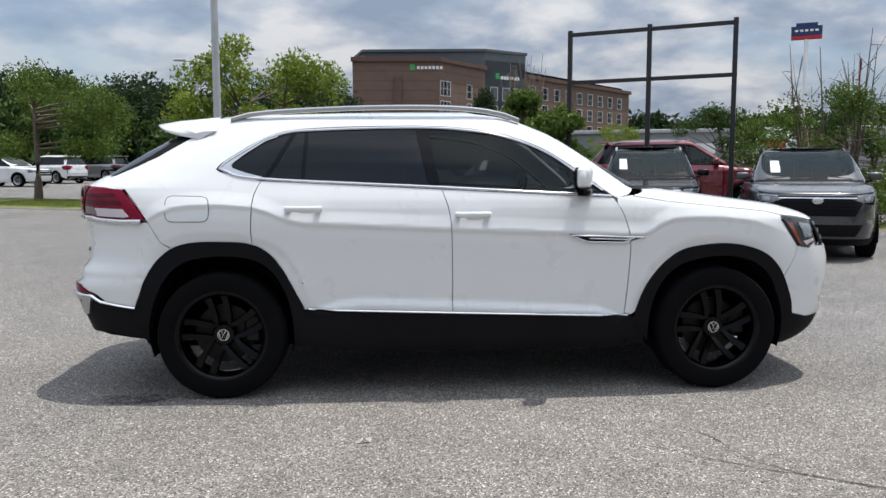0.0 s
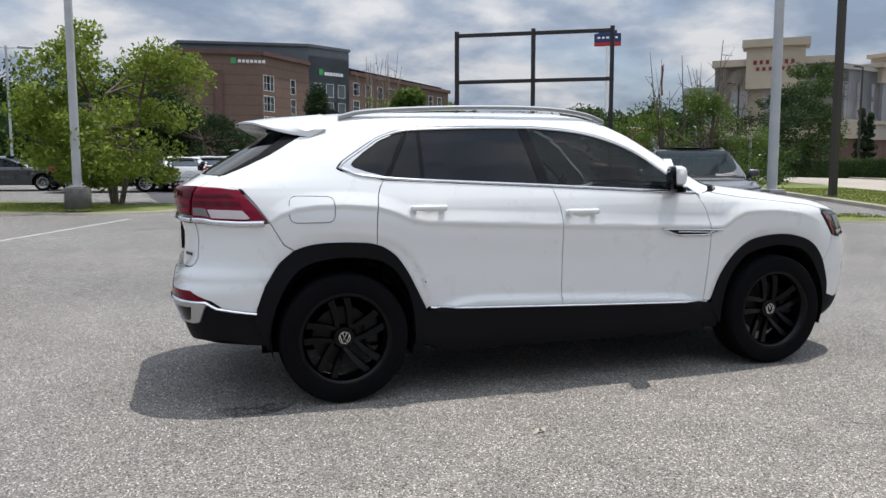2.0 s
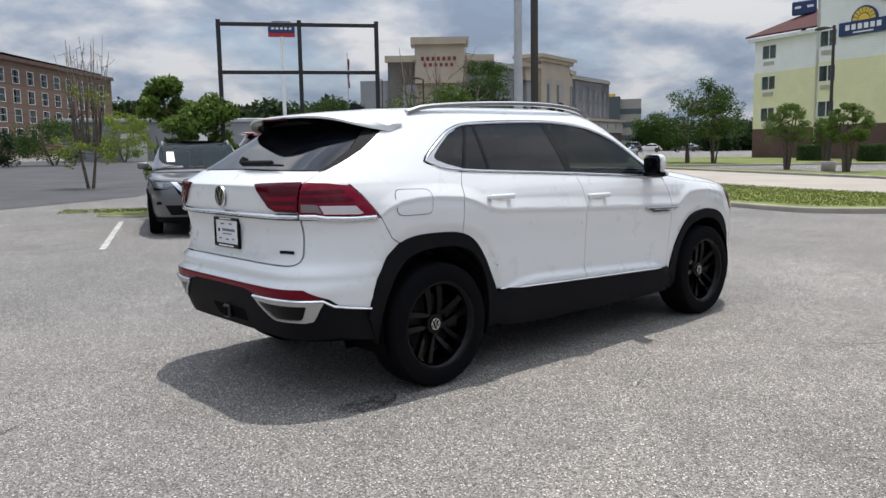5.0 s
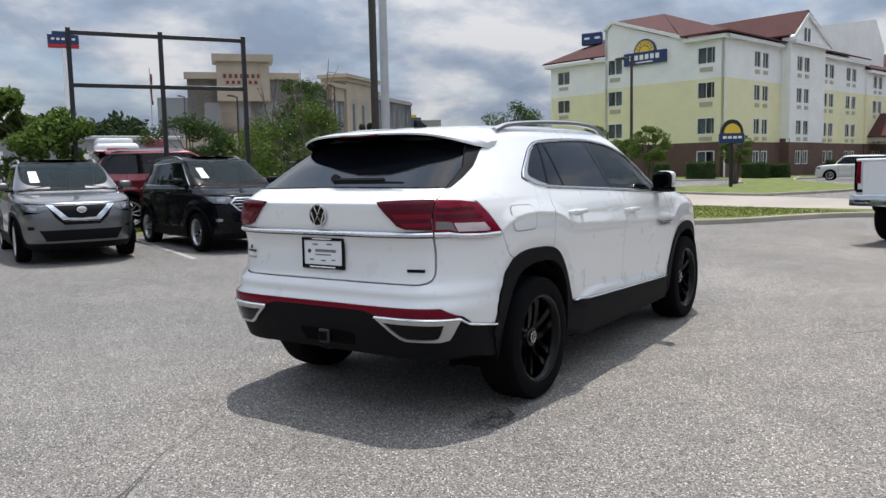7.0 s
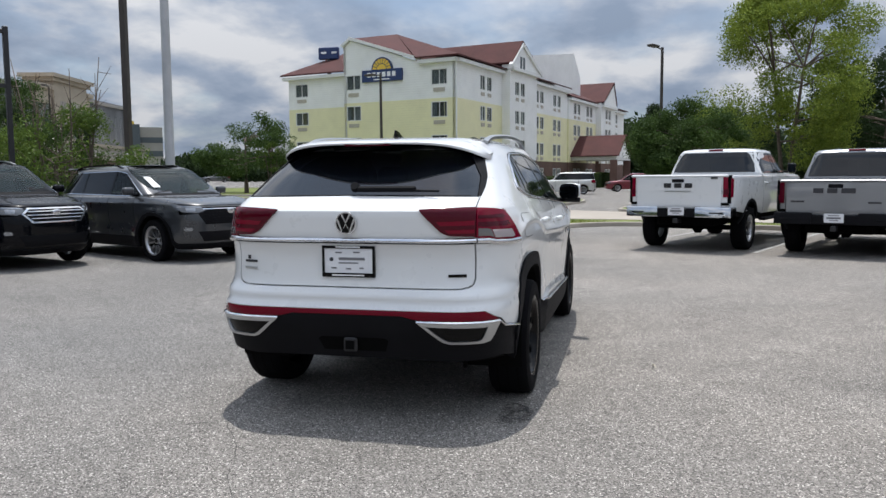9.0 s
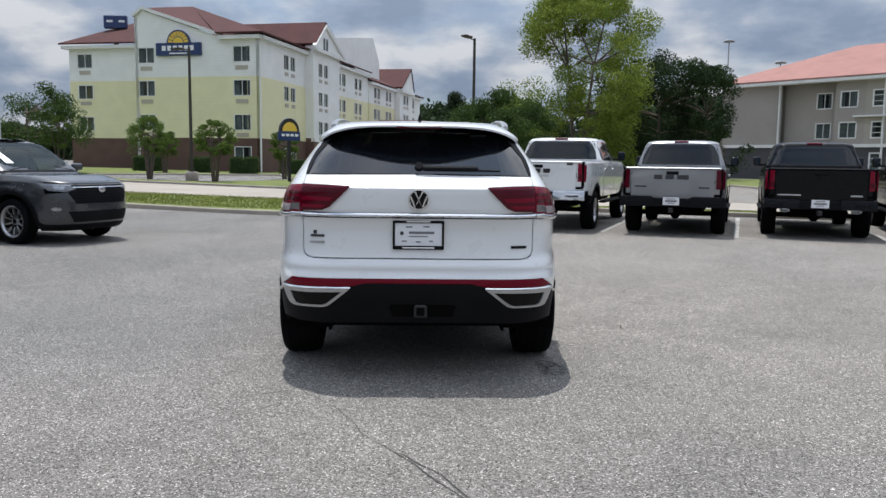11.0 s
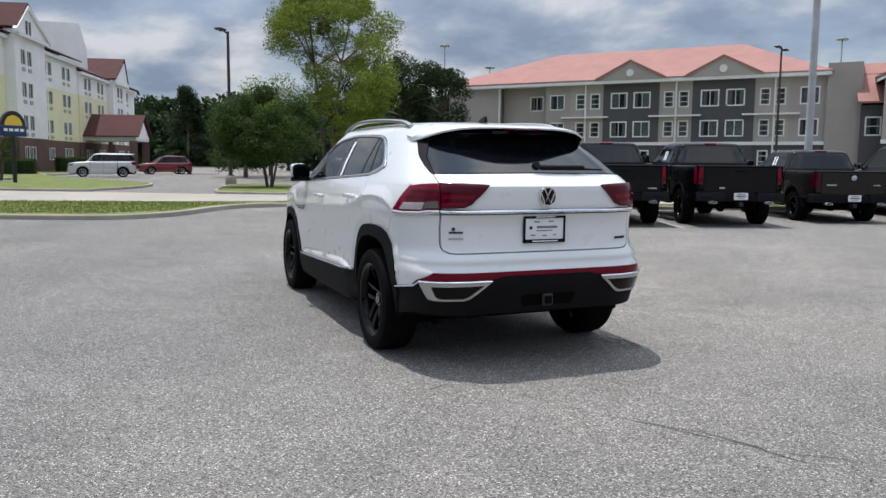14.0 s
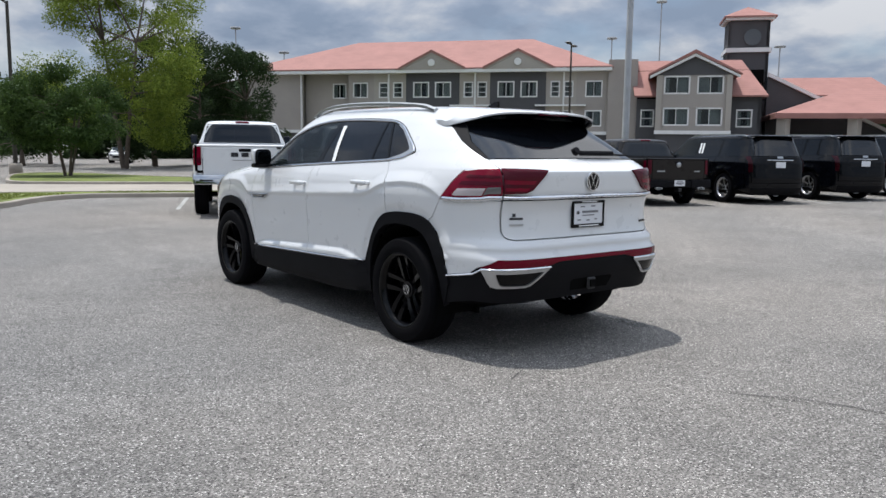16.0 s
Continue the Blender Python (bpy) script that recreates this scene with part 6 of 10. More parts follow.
def pickup(at, heading, label, paint, Lr=2.95, Lf=2.95, hw=1.01, H=1.95, rail=1.33, floor=0.52, hubs=(-1.78, 2.02), R=0.41, rim_mat=RIM_SILVER, bumper=CHROME, tow=True, gate_bars=(), lamp_h=0.37, lamp_w=0.145, third=True, exhaust=0, lamp=LENS_RED, stickers=False, badge=False):
    """A crew-cab pickup, nose along +x; its tail is what shows."""
    thing = empty("pickup_truck", pose(at[0], at[1], at[2], 0, 0, heading), label, "truck", "trucks parked in a row")
    bh = rail
    low = Shell([(floor - 0.12, -Lr + 0.20, Lf - 0.30, hw - 0.10, 14, 6), (floor, -Lr + 0.02, Lf - 0.12, hw - 0.03, 16, 6), (floor + 0.25, -Lr, Lf, hw, 16, 6), (rail - 0.30, -Lr, Lf, hw, 16, 6), (rail - 0.12, -Lr, Lf - 0.05, hw - 0.005, 16, 6), (rail - 0.02, -Lr, Lf - 0.20, hw - 0.02, 16, 6), (rail, -Lr + 0.015, Lf - 0.35, hw - 0.035, 16, 6)])
    ra = R + 0.09
    archs = [arc(h, R + 0.02, ra, 190, -10) for h in hubs]
    cab0, cab1 = -1.02, 1.35       # back wall and windscreen foot
    xd = (1.15, 0.10, cab0 + 0.06)
    for flip in (False, True):
        sg, g = (1, (lambda v: -v)) if flip else (-1, (lambda v: v))
        S = "S" if flip else "s"
        k = dict(flip=flip, step=0.10)
        z0, zt = floor + 0.02, rail - 0.004
        for nm, ol in (("bed_side", [(-Lr + 0.06, z0 + 0.12), (-Lr + 0.06, zt), (cab0 - 0.03, zt), (cab0 - 0.03, z0)] + [p for p in archs[0][::-1] if p[1] > z0]),
                       ("rear_door", [(xd[2] - 0.05, z0), (xd[2] - 0.05, zt), (xd[1], zt), (xd[1], z0)]), ("front_door", [(xd[1], z0), (xd[1], zt), (xd[0], zt), (xd[0], z0)]),
                       ("fender", [(xd[0], z0), (xd[0], zt), (Lf - 0.6, zt), (Lf - 0.42, zt - 0.15), (Lf - 0.42, z0 + 0.15)] + [p for p in archs[1][::-1] if p[1] > z0])):
            d = part(nm, low.panel(ol, 0, 0.004, 0.02, **k), paint, thing)
            if "door" in nm:
                part("handle", box((0.20, 0.03, 0.035), ((xd[1] if nm == "front_door" else xd[2]) + 0.14, sg * (hw + 0.012), rail - 0.17), 0.01), paint, d)
        for i in range(2):
            part("arch_trim", low.panel(arc(hubs[i], R + 0.02, ra + 0.05, 188, -8) + archs[i][::-1], 0.012, 0, 0.04, **k), CLADDING, thing)
            wheel(thing, hubs[i], sg * (hw - 0.15), R, R, 0.27, R * 0.62, sg, "six", rim_mat)
        part("running_board", box((2.3, 0.14, 0.06), (0.15, sg * (hw - 0.03), floor - 0.10), 0.02), CLADDING, thing)
        # tail lamp
        z_l = rail - 0.045 - lamp_h
        tl = part("tail_lamp", low.panel([("r", g(-hw + 0.045 + lamp_w), z_l), ("r", g(-hw + 0.045 + lamp_w), z_l + lamp_h), (S, -Lr + 0.03, z_l + lamp_h), (S, -Lr + 0.14, z_l + lamp_h - 0.03), (S, -Lr + 0.12, z_l), (S, -Lr + 0.03, z_l)], 0.014, 0, 0.03, step=0.05), lamp, thing)
        part("reversing_lens", low.panel([("r", g(-hw + 0.065 + lamp_w * 0.8), z_l + 0.05), ("r", g(-hw + 0.065 + lamp_w * 0.8), z_l + lamp_h * 0.40), ("r", g(-hw + 0.085), z_l + lamp_h * 0.40), ("r", g(-hw + 0.085), z_l + 0.05)], 0.018, 0, 0.004, step=0.05), LENS_DARK, tl)
        # bumper half with its step
        bz = floor + 0.01
        bm = slab([(-Lr - 0.10, sg * 0.36), (-Lr - 0.10, sg * (hw - 0.22)), (-Lr - 0.05, sg * (hw - 0.03)), (-Lr + 0.20, sg * (hw + 0.0)), (-Lr + 0.20, sg * (hw - 0.10)), (-Lr + 0.02, sg * (hw - 0.14)), (-Lr + 0.0, sg * 0.36)], bz, bz + 0.20, None, 0.03)
        bp = part("rear_bumper", bm, bumper, thing)
        part("bumper_step", box((0.10, 0.26, 0.035), (-Lr - 0.055, sg * (hw - 0.28), bz + 0.085), 0.01), CLADDING, bp)
        if exhaust:
            bm = lathe([(0.002, 0.03), (0.046, 0.03), (0.050, -0.10), (0.056, -0.10), (0.060, 0.0), (0.052, 0.03)], 20)
            part("exhaust_tip", bm, SATIN, thing, m=Matrix.Translation((-Lr - 0.05, sg * 0.62, bz - 0.025)) @ Matrix.Rotation(radians(-90), 4, "Z") @ Matrix.Diagonal((1.55, 1, 0.62, 1)))
        mir = part("mirror", box((0.12, 0.17, 0.22), (cab1 - 0.38, sg * (hw + 0.09), rail + 0.14), 0.045, seg=3), RIM_BLACK, thing)
        part("mirror_glass", box((0.006, 0.13, 0.17), (cab1 - 0.442, sg * (hw + 0.09), rail + 0.14), 0.002), MIRROR, mir)
        part("mirror_arm", box((0.08, 0.14, 0.05), (cab1 - 0.36, sg * (hw - 0.03), rail + 0.06), 0.015), CLADDING, mir)
    # bed
    part("tailgate", low.panel([("r", -hw + 0.075 + lamp_w, floor + 0.20), ("r", hw - 0.075 - lamp_w, floor + 0.20), ("r", hw - 0.075 - lamp_w, rail - 0.06), ("r", 0.0, rail - 0.045), ("r", -hw + 0.075 + lamp_w, rail - 0.06)], 0.004, 0, 0.03, step=0.12), paint, thing)
    tgt = part("tailgate_rail", box((0.07, 2 * (hw - 0.10), 0.05), (-Lr + 0.03, 0, rail - 0.022), 0.018), paint, thing)
    part("gate_pull", box((0.03, 0.24, 0.07), (-Lr - 0.002, 0, rail - 0.11), 0.015), CLADDING, tgt)
    for y, z, w_, h_, mt in gate_bars:
        part("gate_mark", box((0.012, w_, h_), (-Lr - 0.010, y, z), 0.002), mt, tgt)
    if badge:
        part("gate_badge", lathe([(0.001, 0.012), (0.055, 0.012), (0.07, 0.0), (0.07, -0.01)], 24), SATIN, tgt, m=Matrix.Translation((-Lr - 0.012, 0, rail - 0.17)) @ Matrix.Rotation(radians(90), 4, "Z"))
    part("tail_panel", low.panel([("r", -hw + 0.01, floor + 0.10), ("r", hw - 0.01, floor + 0.10), ("r", hw - 0.01, floor + 0.20), ("r", hw - 0.06 - lamp_w, rail - 0.03), ("r", -hw + 0.06 + lamp_w, rail - 0.03), ("r", -hw + 0.01, floor + 0.20)], -0.012, 0, 0.0, step=0.12), paint, thing)
    for flip in (False, True):
        g = (lambda v: -v) if flip else (lambda v: v)
        part("lamp_post", low.panel([("r", g(-hw + 0.03), floor + 0.15), ("r", g(-hw + 0.06 + lamp_w), floor + 0.15), ("r", g(-hw + 0.06 + lamp_w), rail - 0.02), ("r", g(-hw + 0.03), rail - 0.02)], 0.003, 0, 0.02, step=0.08), paint, thing)
    part("bumper_middle", box((0.10, 0.76, 0.17), (-Lr - 0.03, 0, floor + 0.09), 0.02), CLADDING if bumper is not WHITE_PAINT else CHROME, thing)
    pl = part("plate", box((0.012, 0.31, 0.155), (-Lr - 0.09, 0, floor + 0.12), 0.003), PLATE, thing)
    for w_, h_, z_ in ((0.17, 0.016, 0.165), (0.22, 0.034, 0.122), (0.13, 0.014, 0.083)):
        part("text_bar", box((0.004, w_, h_), (-Lr - 0.097, 0, floor + z_)), INK_GREY, pl)
    if tow:
        part("tow_hitch", box((0.22, 0.09, 0.09), (-Lr - 0.02, 0, floor - 0.06), 0.008), STEEL_BLACK, thing)
    bm = bmesh.new()
    for sz, at_ in (((Lr + cab0 - 0.06, 0.05, 0.52), ((-Lr + cab0) / 2, hw - 0.09, rail - 0.27)), ((Lr + cab0 - 0.06, 0.05, 0.52), ((-Lr + cab0) / 2, -hw + 0.09, rail - 0.27)), ((Lr + cab0, 1.85, 0.05), ((-Lr + cab0) / 2, 0, rail - 0.54)), ((0.05, 1.85, 0.5), (cab0 - 0.04, 0, rail - 0.27))):
        box(sz, at_, 0.0, bm)
    part("bed_liner", bm, UNDER, thing, smooth=False)
    core = [(q, low.level(floor)) for q in np.linspace(-3.14, 3.14, 80)] + [(q, low.level(rail - 0.02)) for q in np.linspace(3.14, -3.14, 80)]
    part("body_core", under_shell(low, core, [[(S, x, z) for x, z in a[::2]] for S in ("s", "S") for a in archs], -0.02), UNDER, thing)
    part("chassis", box((Lr + Lf - 0.9, 1.1, 0.16), (0, 0, floor - 0.10), 0.03), UNDER, thing)
    part("rear_axle", rod((hubs[0], -hw + 0.2, R), (hubs[0], hw - 0.2, R), 0.05), UNDER, thing)
    part("diff_case", lathe([(0.02, -0.13), (0.13, -0.05), (0.13, 0.05), (0.02, 0.13)], 14), UNDER, thing, m=Matrix.Translation((hubs[0], 0, R)))
    bm = low.panel([("s", xd[0], rail - 0.012), ("s", Lf - 0.55, rail - 0.012), ("f", -0.6, rail - 0.03), ("f", 0.6, rail - 0.03), ("S", Lf - 0.55, rail - 0.012), ("S", xd[0], rail - 0.012)], 0, 0, 0.0, step=0.12)
    part("bonnet_edge", bm, paint, thing)
    part("bonnet", slab([(cab1 - 0.15, -hw + 0.12), (Lf - 0.55, -hw + 0.20), (Lf - 0.42, -0.5), (Lf - 0.40, 0), (Lf - 0.42, 0.5), (Lf - 0.55, hw - 0.20), (cab1 - 0.15, hw - 0.12)], rail - 0.08, rail + 0.035, None, 0.05), paint, thing)
    part("grille", low.panel([("f", -0.75, rail - 0.15), ("f", 0.75, rail - 0.15), ("f", 0.75, floor + 0.3), ("f", -0.75, floor + 0.3)], 0.004, 0, 0.01, step=0.12), CLADDING, thing)
    part("front_bumper", low.panel([("f", -0.95, floor + 0.22), ("f", 0.95, floor + 0.22), ("f", 0.9, floor - 0.05), ("f", -0.9, floor - 0.05)], 0.03, 0, 0.05, step=0.12), bumper, thing)
    # cab: outlines about its own middle, moved into place
    mid = (cab0 + cab1) / 2
    cl = cab1 - mid
    cw = hw - 0.06
    cab = Shell([(rail - 0.03, -cl, cl + 0.06, cw + 0.01, 12, 6), (rail + 0.03, -cl, cl, cw, 12, 6), (rail + 0.5 * (H - rail) - 0.05, -cl + 0.06, cl - 0.38, cw - 0.085, 12, 6), (H - 0.09, -cl + 0.14, cl - 0.80, cw - 0.17, 10, 6), (H - 0.05, -cl + 0.19, cl - 0.90, cw - 0.21, 8, 5), (H - 0.02, -cl + 0.40, cl - 1.10, cw - 0.36, 5, 4), (H - 0.005, -0.4, 0.02, cw - 0.62, 4, 4), (H, -0.05, 0.02, 0.03, 2, 2)])
    tm = Matrix.Translation((mid, 0, 0))
    zb, ztp = rail + 0.02, H - 0.075
    dlo = rounded([(cl - 0.10, zb), (-cl + 0.14, zb + 0.01), (-cl + 0.22, ztp - 0.035), (cl - 0.86, ztp - 0.03)], 0.05)
    for flip in (False, True):
        k = dict(flip=flip, step=0.10)
        part("cab_frame", cab.panel([(-cl + 0.05, rail - 0.02), (cl + 0.0, rail - 0.02), (cl - 0.42, rail + 0.5 * (H - rail) - 0.03), (cl - 0.80, H - 0.07), (-cl + 0.15, H - 0.05)], 0, 0, 0.02, holes=[dlo], **k), paint, thing, m=tm)
        for x0, x1, nm, gm in ((-cl, -0.10, "rear_side_glass", GLASS_DARK), (-0.04, cl, "front_side_glass", GLASS_FRONT)):
            poly = [p for p in inset(dlo, 0.006)]
            def clipx(poly, xv, keep):
                out = []
                for j in range(len(poly)):
                    a, b = poly[j], poly[(j + 1) % len(poly)]
                    fa, fb = keep * (a[0] - xv), keep * (b[0] - xv)
                    if fa >= 0:
                        out.append(a)
                    if fa * fb < 0:
                        t = fa / (fa - fb)
                        out.append((a[0] + (b[0] - a[0]) * t, a[1] + (b[1] - a[1]) * t))
                return out
            sg_ = part(nm, cab.panel(clipx(clipx(poly, x0, 1), x1, -1), -0.004, 0, 0.005, **k), gm, thing, m=tm)
            if stickers and x0 < -0.5:
                for xs_ in (-0.42, -0.28):
                    part("window_sticker", cab.panel([(xs_, zb + 0.10), (xs_ + 0.09, zb + 0.10), (xs_ + 0.12, zb + 0.32), (xs_ + 0.03, zb + 0.32)], 0.003, 0, 0.0, flip=flip, step=0.06), PAPER, sg_)
        part("pillar", cab.panel(strip([(-0.07, zb), (-0.07, ztp)], 0.07), -0.001, 0, 0.01, **k), RIM_BLACK, thing, m=tm)
    part("cab_roof", cab.cap(H - 0.055), paint, thing, m=tm)
    rgl = [("r", -cw + 0.12, zb + 0.03), ("r", cw - 0.12, zb + 0.03), ("r", cw - 0.21, ztp - 0.03), ("r", -cw + 0.21, ztp - 0.03)]
    part("cab_back", cab.panel([("r", -cw + 0.02, rail - 0.02), ("r", cw - 0.02, rail - 0.02), ("r", cw - 0.06, zb + 0.03), ("r", cw - 0.16, ztp + 0.02), ("r", -cw + 0.16, ztp + 0.02), ("r", -cw + 0.06, zb + 0.03)], 0, 0, 0.02, holes=[rgl], step=0.12), paint, thing, m=tm)
    part("rear_window", cab.panel(rgl, -0.006, 0, 0.0, step=0.12), GLASS_REAR, thing, m=tm)
    part("windscreen", cab.panel([("f", -cw + 0.15, rail + 0.04), ("f", cw - 0.15, rail + 0.04), ("f", cw - 0.26, H - 0.10), ("f", -cw + 0.26, H - 0.10)], -0.003, 0, 0.0, step=0.12), GLASS_SHIELD, thing, m=tm)
    if third:
        part("third_lamp", box((0.03, 0.30, 0.035), (cab0 + 0.165, 0, H - 0.055), 0.008), LENS_RED, thing)
    for y in (-0.42, 0.42):
        for x in (-0.55, 0.45):
            part("seat", box((0.16, 0.52, 0.8), (x, y, rail), 0.07, seg=2), SEAT, thing)
    return thing

# ---- lie of the land ----
AXIS = radians(-22.5)
CU, SU = math.cos(AXIS), math.sin(AXIS)


def lot(u, v):
    """From the parking lot's own axes to the world's."""
    return (u * CU - v * SU, u * SU + v * CU)


def gz(x, y):
    """Height of the ground: level round the car, rising gently behind and beside it."""
    a = max(0.0, min(y, 130.0) - 5.0)
    b = max(0.0, -14.0 - max(y, -24.0))
    return 0.0148 * a * a / (a + 1.5) + 0.018 * b * b / (b + 1.5)


def spot(x, y, dz=0.0):
    return (x, y, gz(x, y) + dz)


def drape(outline, dz, step=1.0, holes=(), skirt=0.0):
    """A sheet that follows the ground inside an outline."""
    v, f = fill2d(dense(outline, step), [dense(h, step) for h in holes], step)
    bm = bmesh.new()
    vs = [bm.verts.new((x, y, gz(x, y) + dz)) for x, y in v]
    for t in f:
        bm.faces.new([vs[i] for i in t])
    bm.normal_update()
    if sum(fc.normal.z for fc in bm.faces) < 0:
        bmesh.ops.reverse_faces(bm, faces=bm.faces)
    if skirt:
        rim = [e for e in bm.edges if len(e.link_faces) == 1]
        r = bmesh.ops.extrude_edge_only(bm, edges=rim)
        for g in r["geom"]:
            if isinstance(g, bmesh.types.BMVert):
                g.co.z -= skirt
        bmesh.ops.recalc_face_normals(bm, faces=bm.faces)
    return bm


def ground_sheet():
    xs = sorted(set([-3000, -1200, -500, -250] + list(range(-160, 241, 8)) + [300, 500, 1200, 3000]))
    bm = bmesh.new()
    grid = [[bm.verts.new((x, y, gz(x, y))) for x in xs] for y in xs]
    for a, b in zip(grid, grid[1:]):
        for i in range(len(xs) - 1):
            bm.faces.new((a[i], a[i + 1], b[i + 1], b[i]))
    return bm


tagged(part("ground", ground_sheet(), ASPHALT), "worn grey asphalt of a car dealer's parking lot", "ground", kind="structure")


def island(name, outline, label, kerb=0.15, height=0.13, fill=GRASS_GROUND, step=1.0):
    """A kerbed bed: a concrete rim that steps up from the asphalt round a planted top."""
    ol = dense(outline, 0.5)
    inner = inset(ol, kerb)
    thing = tagged(part(name, drape(inner, height - 0.015, step), fill), label, "lawn", kind="structure")
    rim = bmesh.new()
    loops = []
    for ring, h in ((ol, -0.02), (inset(ol, 0.012), height - 0.02), (inset(ol, 0.03), height), (inner, height), (inner, height - 0.06)):
        loops.append([rim.verts.new((x, y, gz(x, y) + h)) for x, y in ring])
    n = len(ol)
    for a, b in zip(loops, loops[1:]):
        for i in range(n):
            rim.faces.new((a[i], a[(i + 1) % n], b[(i + 1) % n], b[i]))
    bmesh.ops.recalc_face_normals(rim, faces=rim.faces)
    part("kerb", rim, CONCRETE, thing, "pale concrete kerb")
    return thing


def uv_poly(pts):
    return [lot(u, v) for u, v in pts]


# the island that comes to a rounded nose beside the lane, and the strip beyond the truck row
island("lawn_1", catmull(uv_poly([(10.9, 60), (10.9, 40), (10.6, 20), (10.25, 12), (10.1, 9.3), (10.25, 7.5), (11.2, 6.6), (12.3, 6.25), (14.0, 6.05), (15.1, 5.7), (15.8, 5.0), (16.05, 3.5), (16.1, 0), (16.1, -8), (16.1, -30), (17.5, -30), (17.5, -8), (17.5, 0), (17.2, 5), (16.5, 8.5), (15.8, 14), (15.3, 22), (15.1, 40), (15.0, 60)]), True, 0.4), "mown grass strip with a concrete kerb", step=1.2)
tagged(part("road", drape(uv_poly([(17.7, -60), (17.6, 2), (17.35, 5), (16.7, 8.5), (16.0, 14), (15.5, 22), (15.3, 40), (15.2, 90), (25.0, 90), (24.9, 14), (23.9, 9), (23.6, -60)]), 0.035, 1.2), ROAD_CONCRETE), "pale concrete access road", "road", kind="structure")
# grass behind the row of parked cars, under the sign frame
island("lawn_2", catmull(uv_poly([(-3.6, 13.0), (8.6, 12.9), (9.2, 13.3), (9.2, 14.2), (8.6, 14.6), (-3.6, 14.7), (-4.2, 14.4), (-4.2, 13.4)]), True, 0.4), "narrow grass strip behind the parked cars", 0.03, 0.05)
island("lawn_3", catmull(uv_poly([(-30, 12.9), (-20, 12.9), (-11.6, 13.0), (-9.8, 13.6), (-9.0, 14.8), (-9.4, 16.2), (-10.5, 17.0), (-20, 17.2), (-30, 17.2)]), True, 0.4), "mown grass strip with a lamp post and trees", 0.035, 0.06)
# beyond the road: lawns before the hotels
island("lawn_4", catmull(uv_poly([(25.3, 15.6), (26.4, 14.8), (31, 14.5), (36, 16.2), (41, 20.5), (48, 27.5), (60, 35), (56, 37), (44, 29.5), (37.5, 24.6), (30, 24), (27.5, 26), (26.5, 40), (25.3, 40), (25.3, 25)]), True, 0.6), "hotel lawn edged with a kerb", step=1.6)
island("lawn_5", catmull(uv_poly([(23.9, -1.0), (23.8, 3), (23.8, 7.5), (24.4, 9.0), (27.0, 9.9), (33, 11.0), (35, 10.2), (34.5, 8.0), (30, 4.0), (28, -1.0), (26, -2.0)]), True, 0.6), "planted island with a lamp post and a small tree", step=1.4)
island("lawn_6", catmull(uv_poly([(23.9, -5), (28, -6), (40, -4), (60, 2), (60, -14), (40, -18), (23.9, -22)]), True, 0.6), "grass under the large trees", step=2.0)
island("lawn_7", catmull(uv_poly([(23.9, 43), (40, 36), (58, 31), (60, 40), (40, 62), (24, 74)]), True, 0.8), "grass beside the hotel drive", step=2.4)
tagged(part("lawn_8", drape([(64, 9), (62, 40), (130, 26), (118, -2)], 0.05, 4.0), GRASS_GROUND), "hotel lawn", "lawn", kind="structure")
tagged(part("path_1", drape([(57.5, 8), (59.0, 40), (60.2, 40), (58.8, 8)], 0.10, 2.0, skirt=0.1), CONCRETE), "concrete footpath before the hotel", "path", kind="structure")
# far country round the horizon
tagged(part("land_1", drape([(-400, 135), (500, 135), (500, 700), (-400, 700)], 0.06, 60.0), LAND), "distant green land", "land", kind="structure")
tagged(part("land_2", drape([(135, -400), (135, 134), (700, 134), (700, -400)], 0.06, 60.0), LAND), "distant green land", "land", kind="structure")

# stall lines
def stripe(name, a, b, w=0.10):
    (x0, y0), (x1, y1) = a, b
    d = math.hypot(x1 - x0, y1 - y0)
    nx, ny = -(y1 - y0) / d * w / 2, (x1 - x0) / d * w / 2
    return tagged(part(name, drape([(x0 + nx, y0 + ny), (x1 + nx, y1 + ny), (x1 - nx, y1 - ny), (x0 - nx, y0 - ny)], 0.004, 0.5), LINE_PAINT), "worn white parking line", "line", kind="structure")


for u in (-9.1, -3.6, -0.42, 2.55, 5.6, 8.6):
    stripe("stall_line", lot(u, 7.2), lot(u, 12.0))
for v in (2.6, -0.12, -2.75, -5.5, -8.3, -11.55, -14.8, -18.0):
    stripe("stall_line", lot(11.4 if v > 2 else 9.6 if v > -8 else 11.0, v), lot(15.8, v))
for i in range(5):
    stripe("stall_line", lot(29.5 + i * 2.7, 26.5 - i * 0.3), lot(30.5 + i * 2.7, 30.5 - i * 0.3))

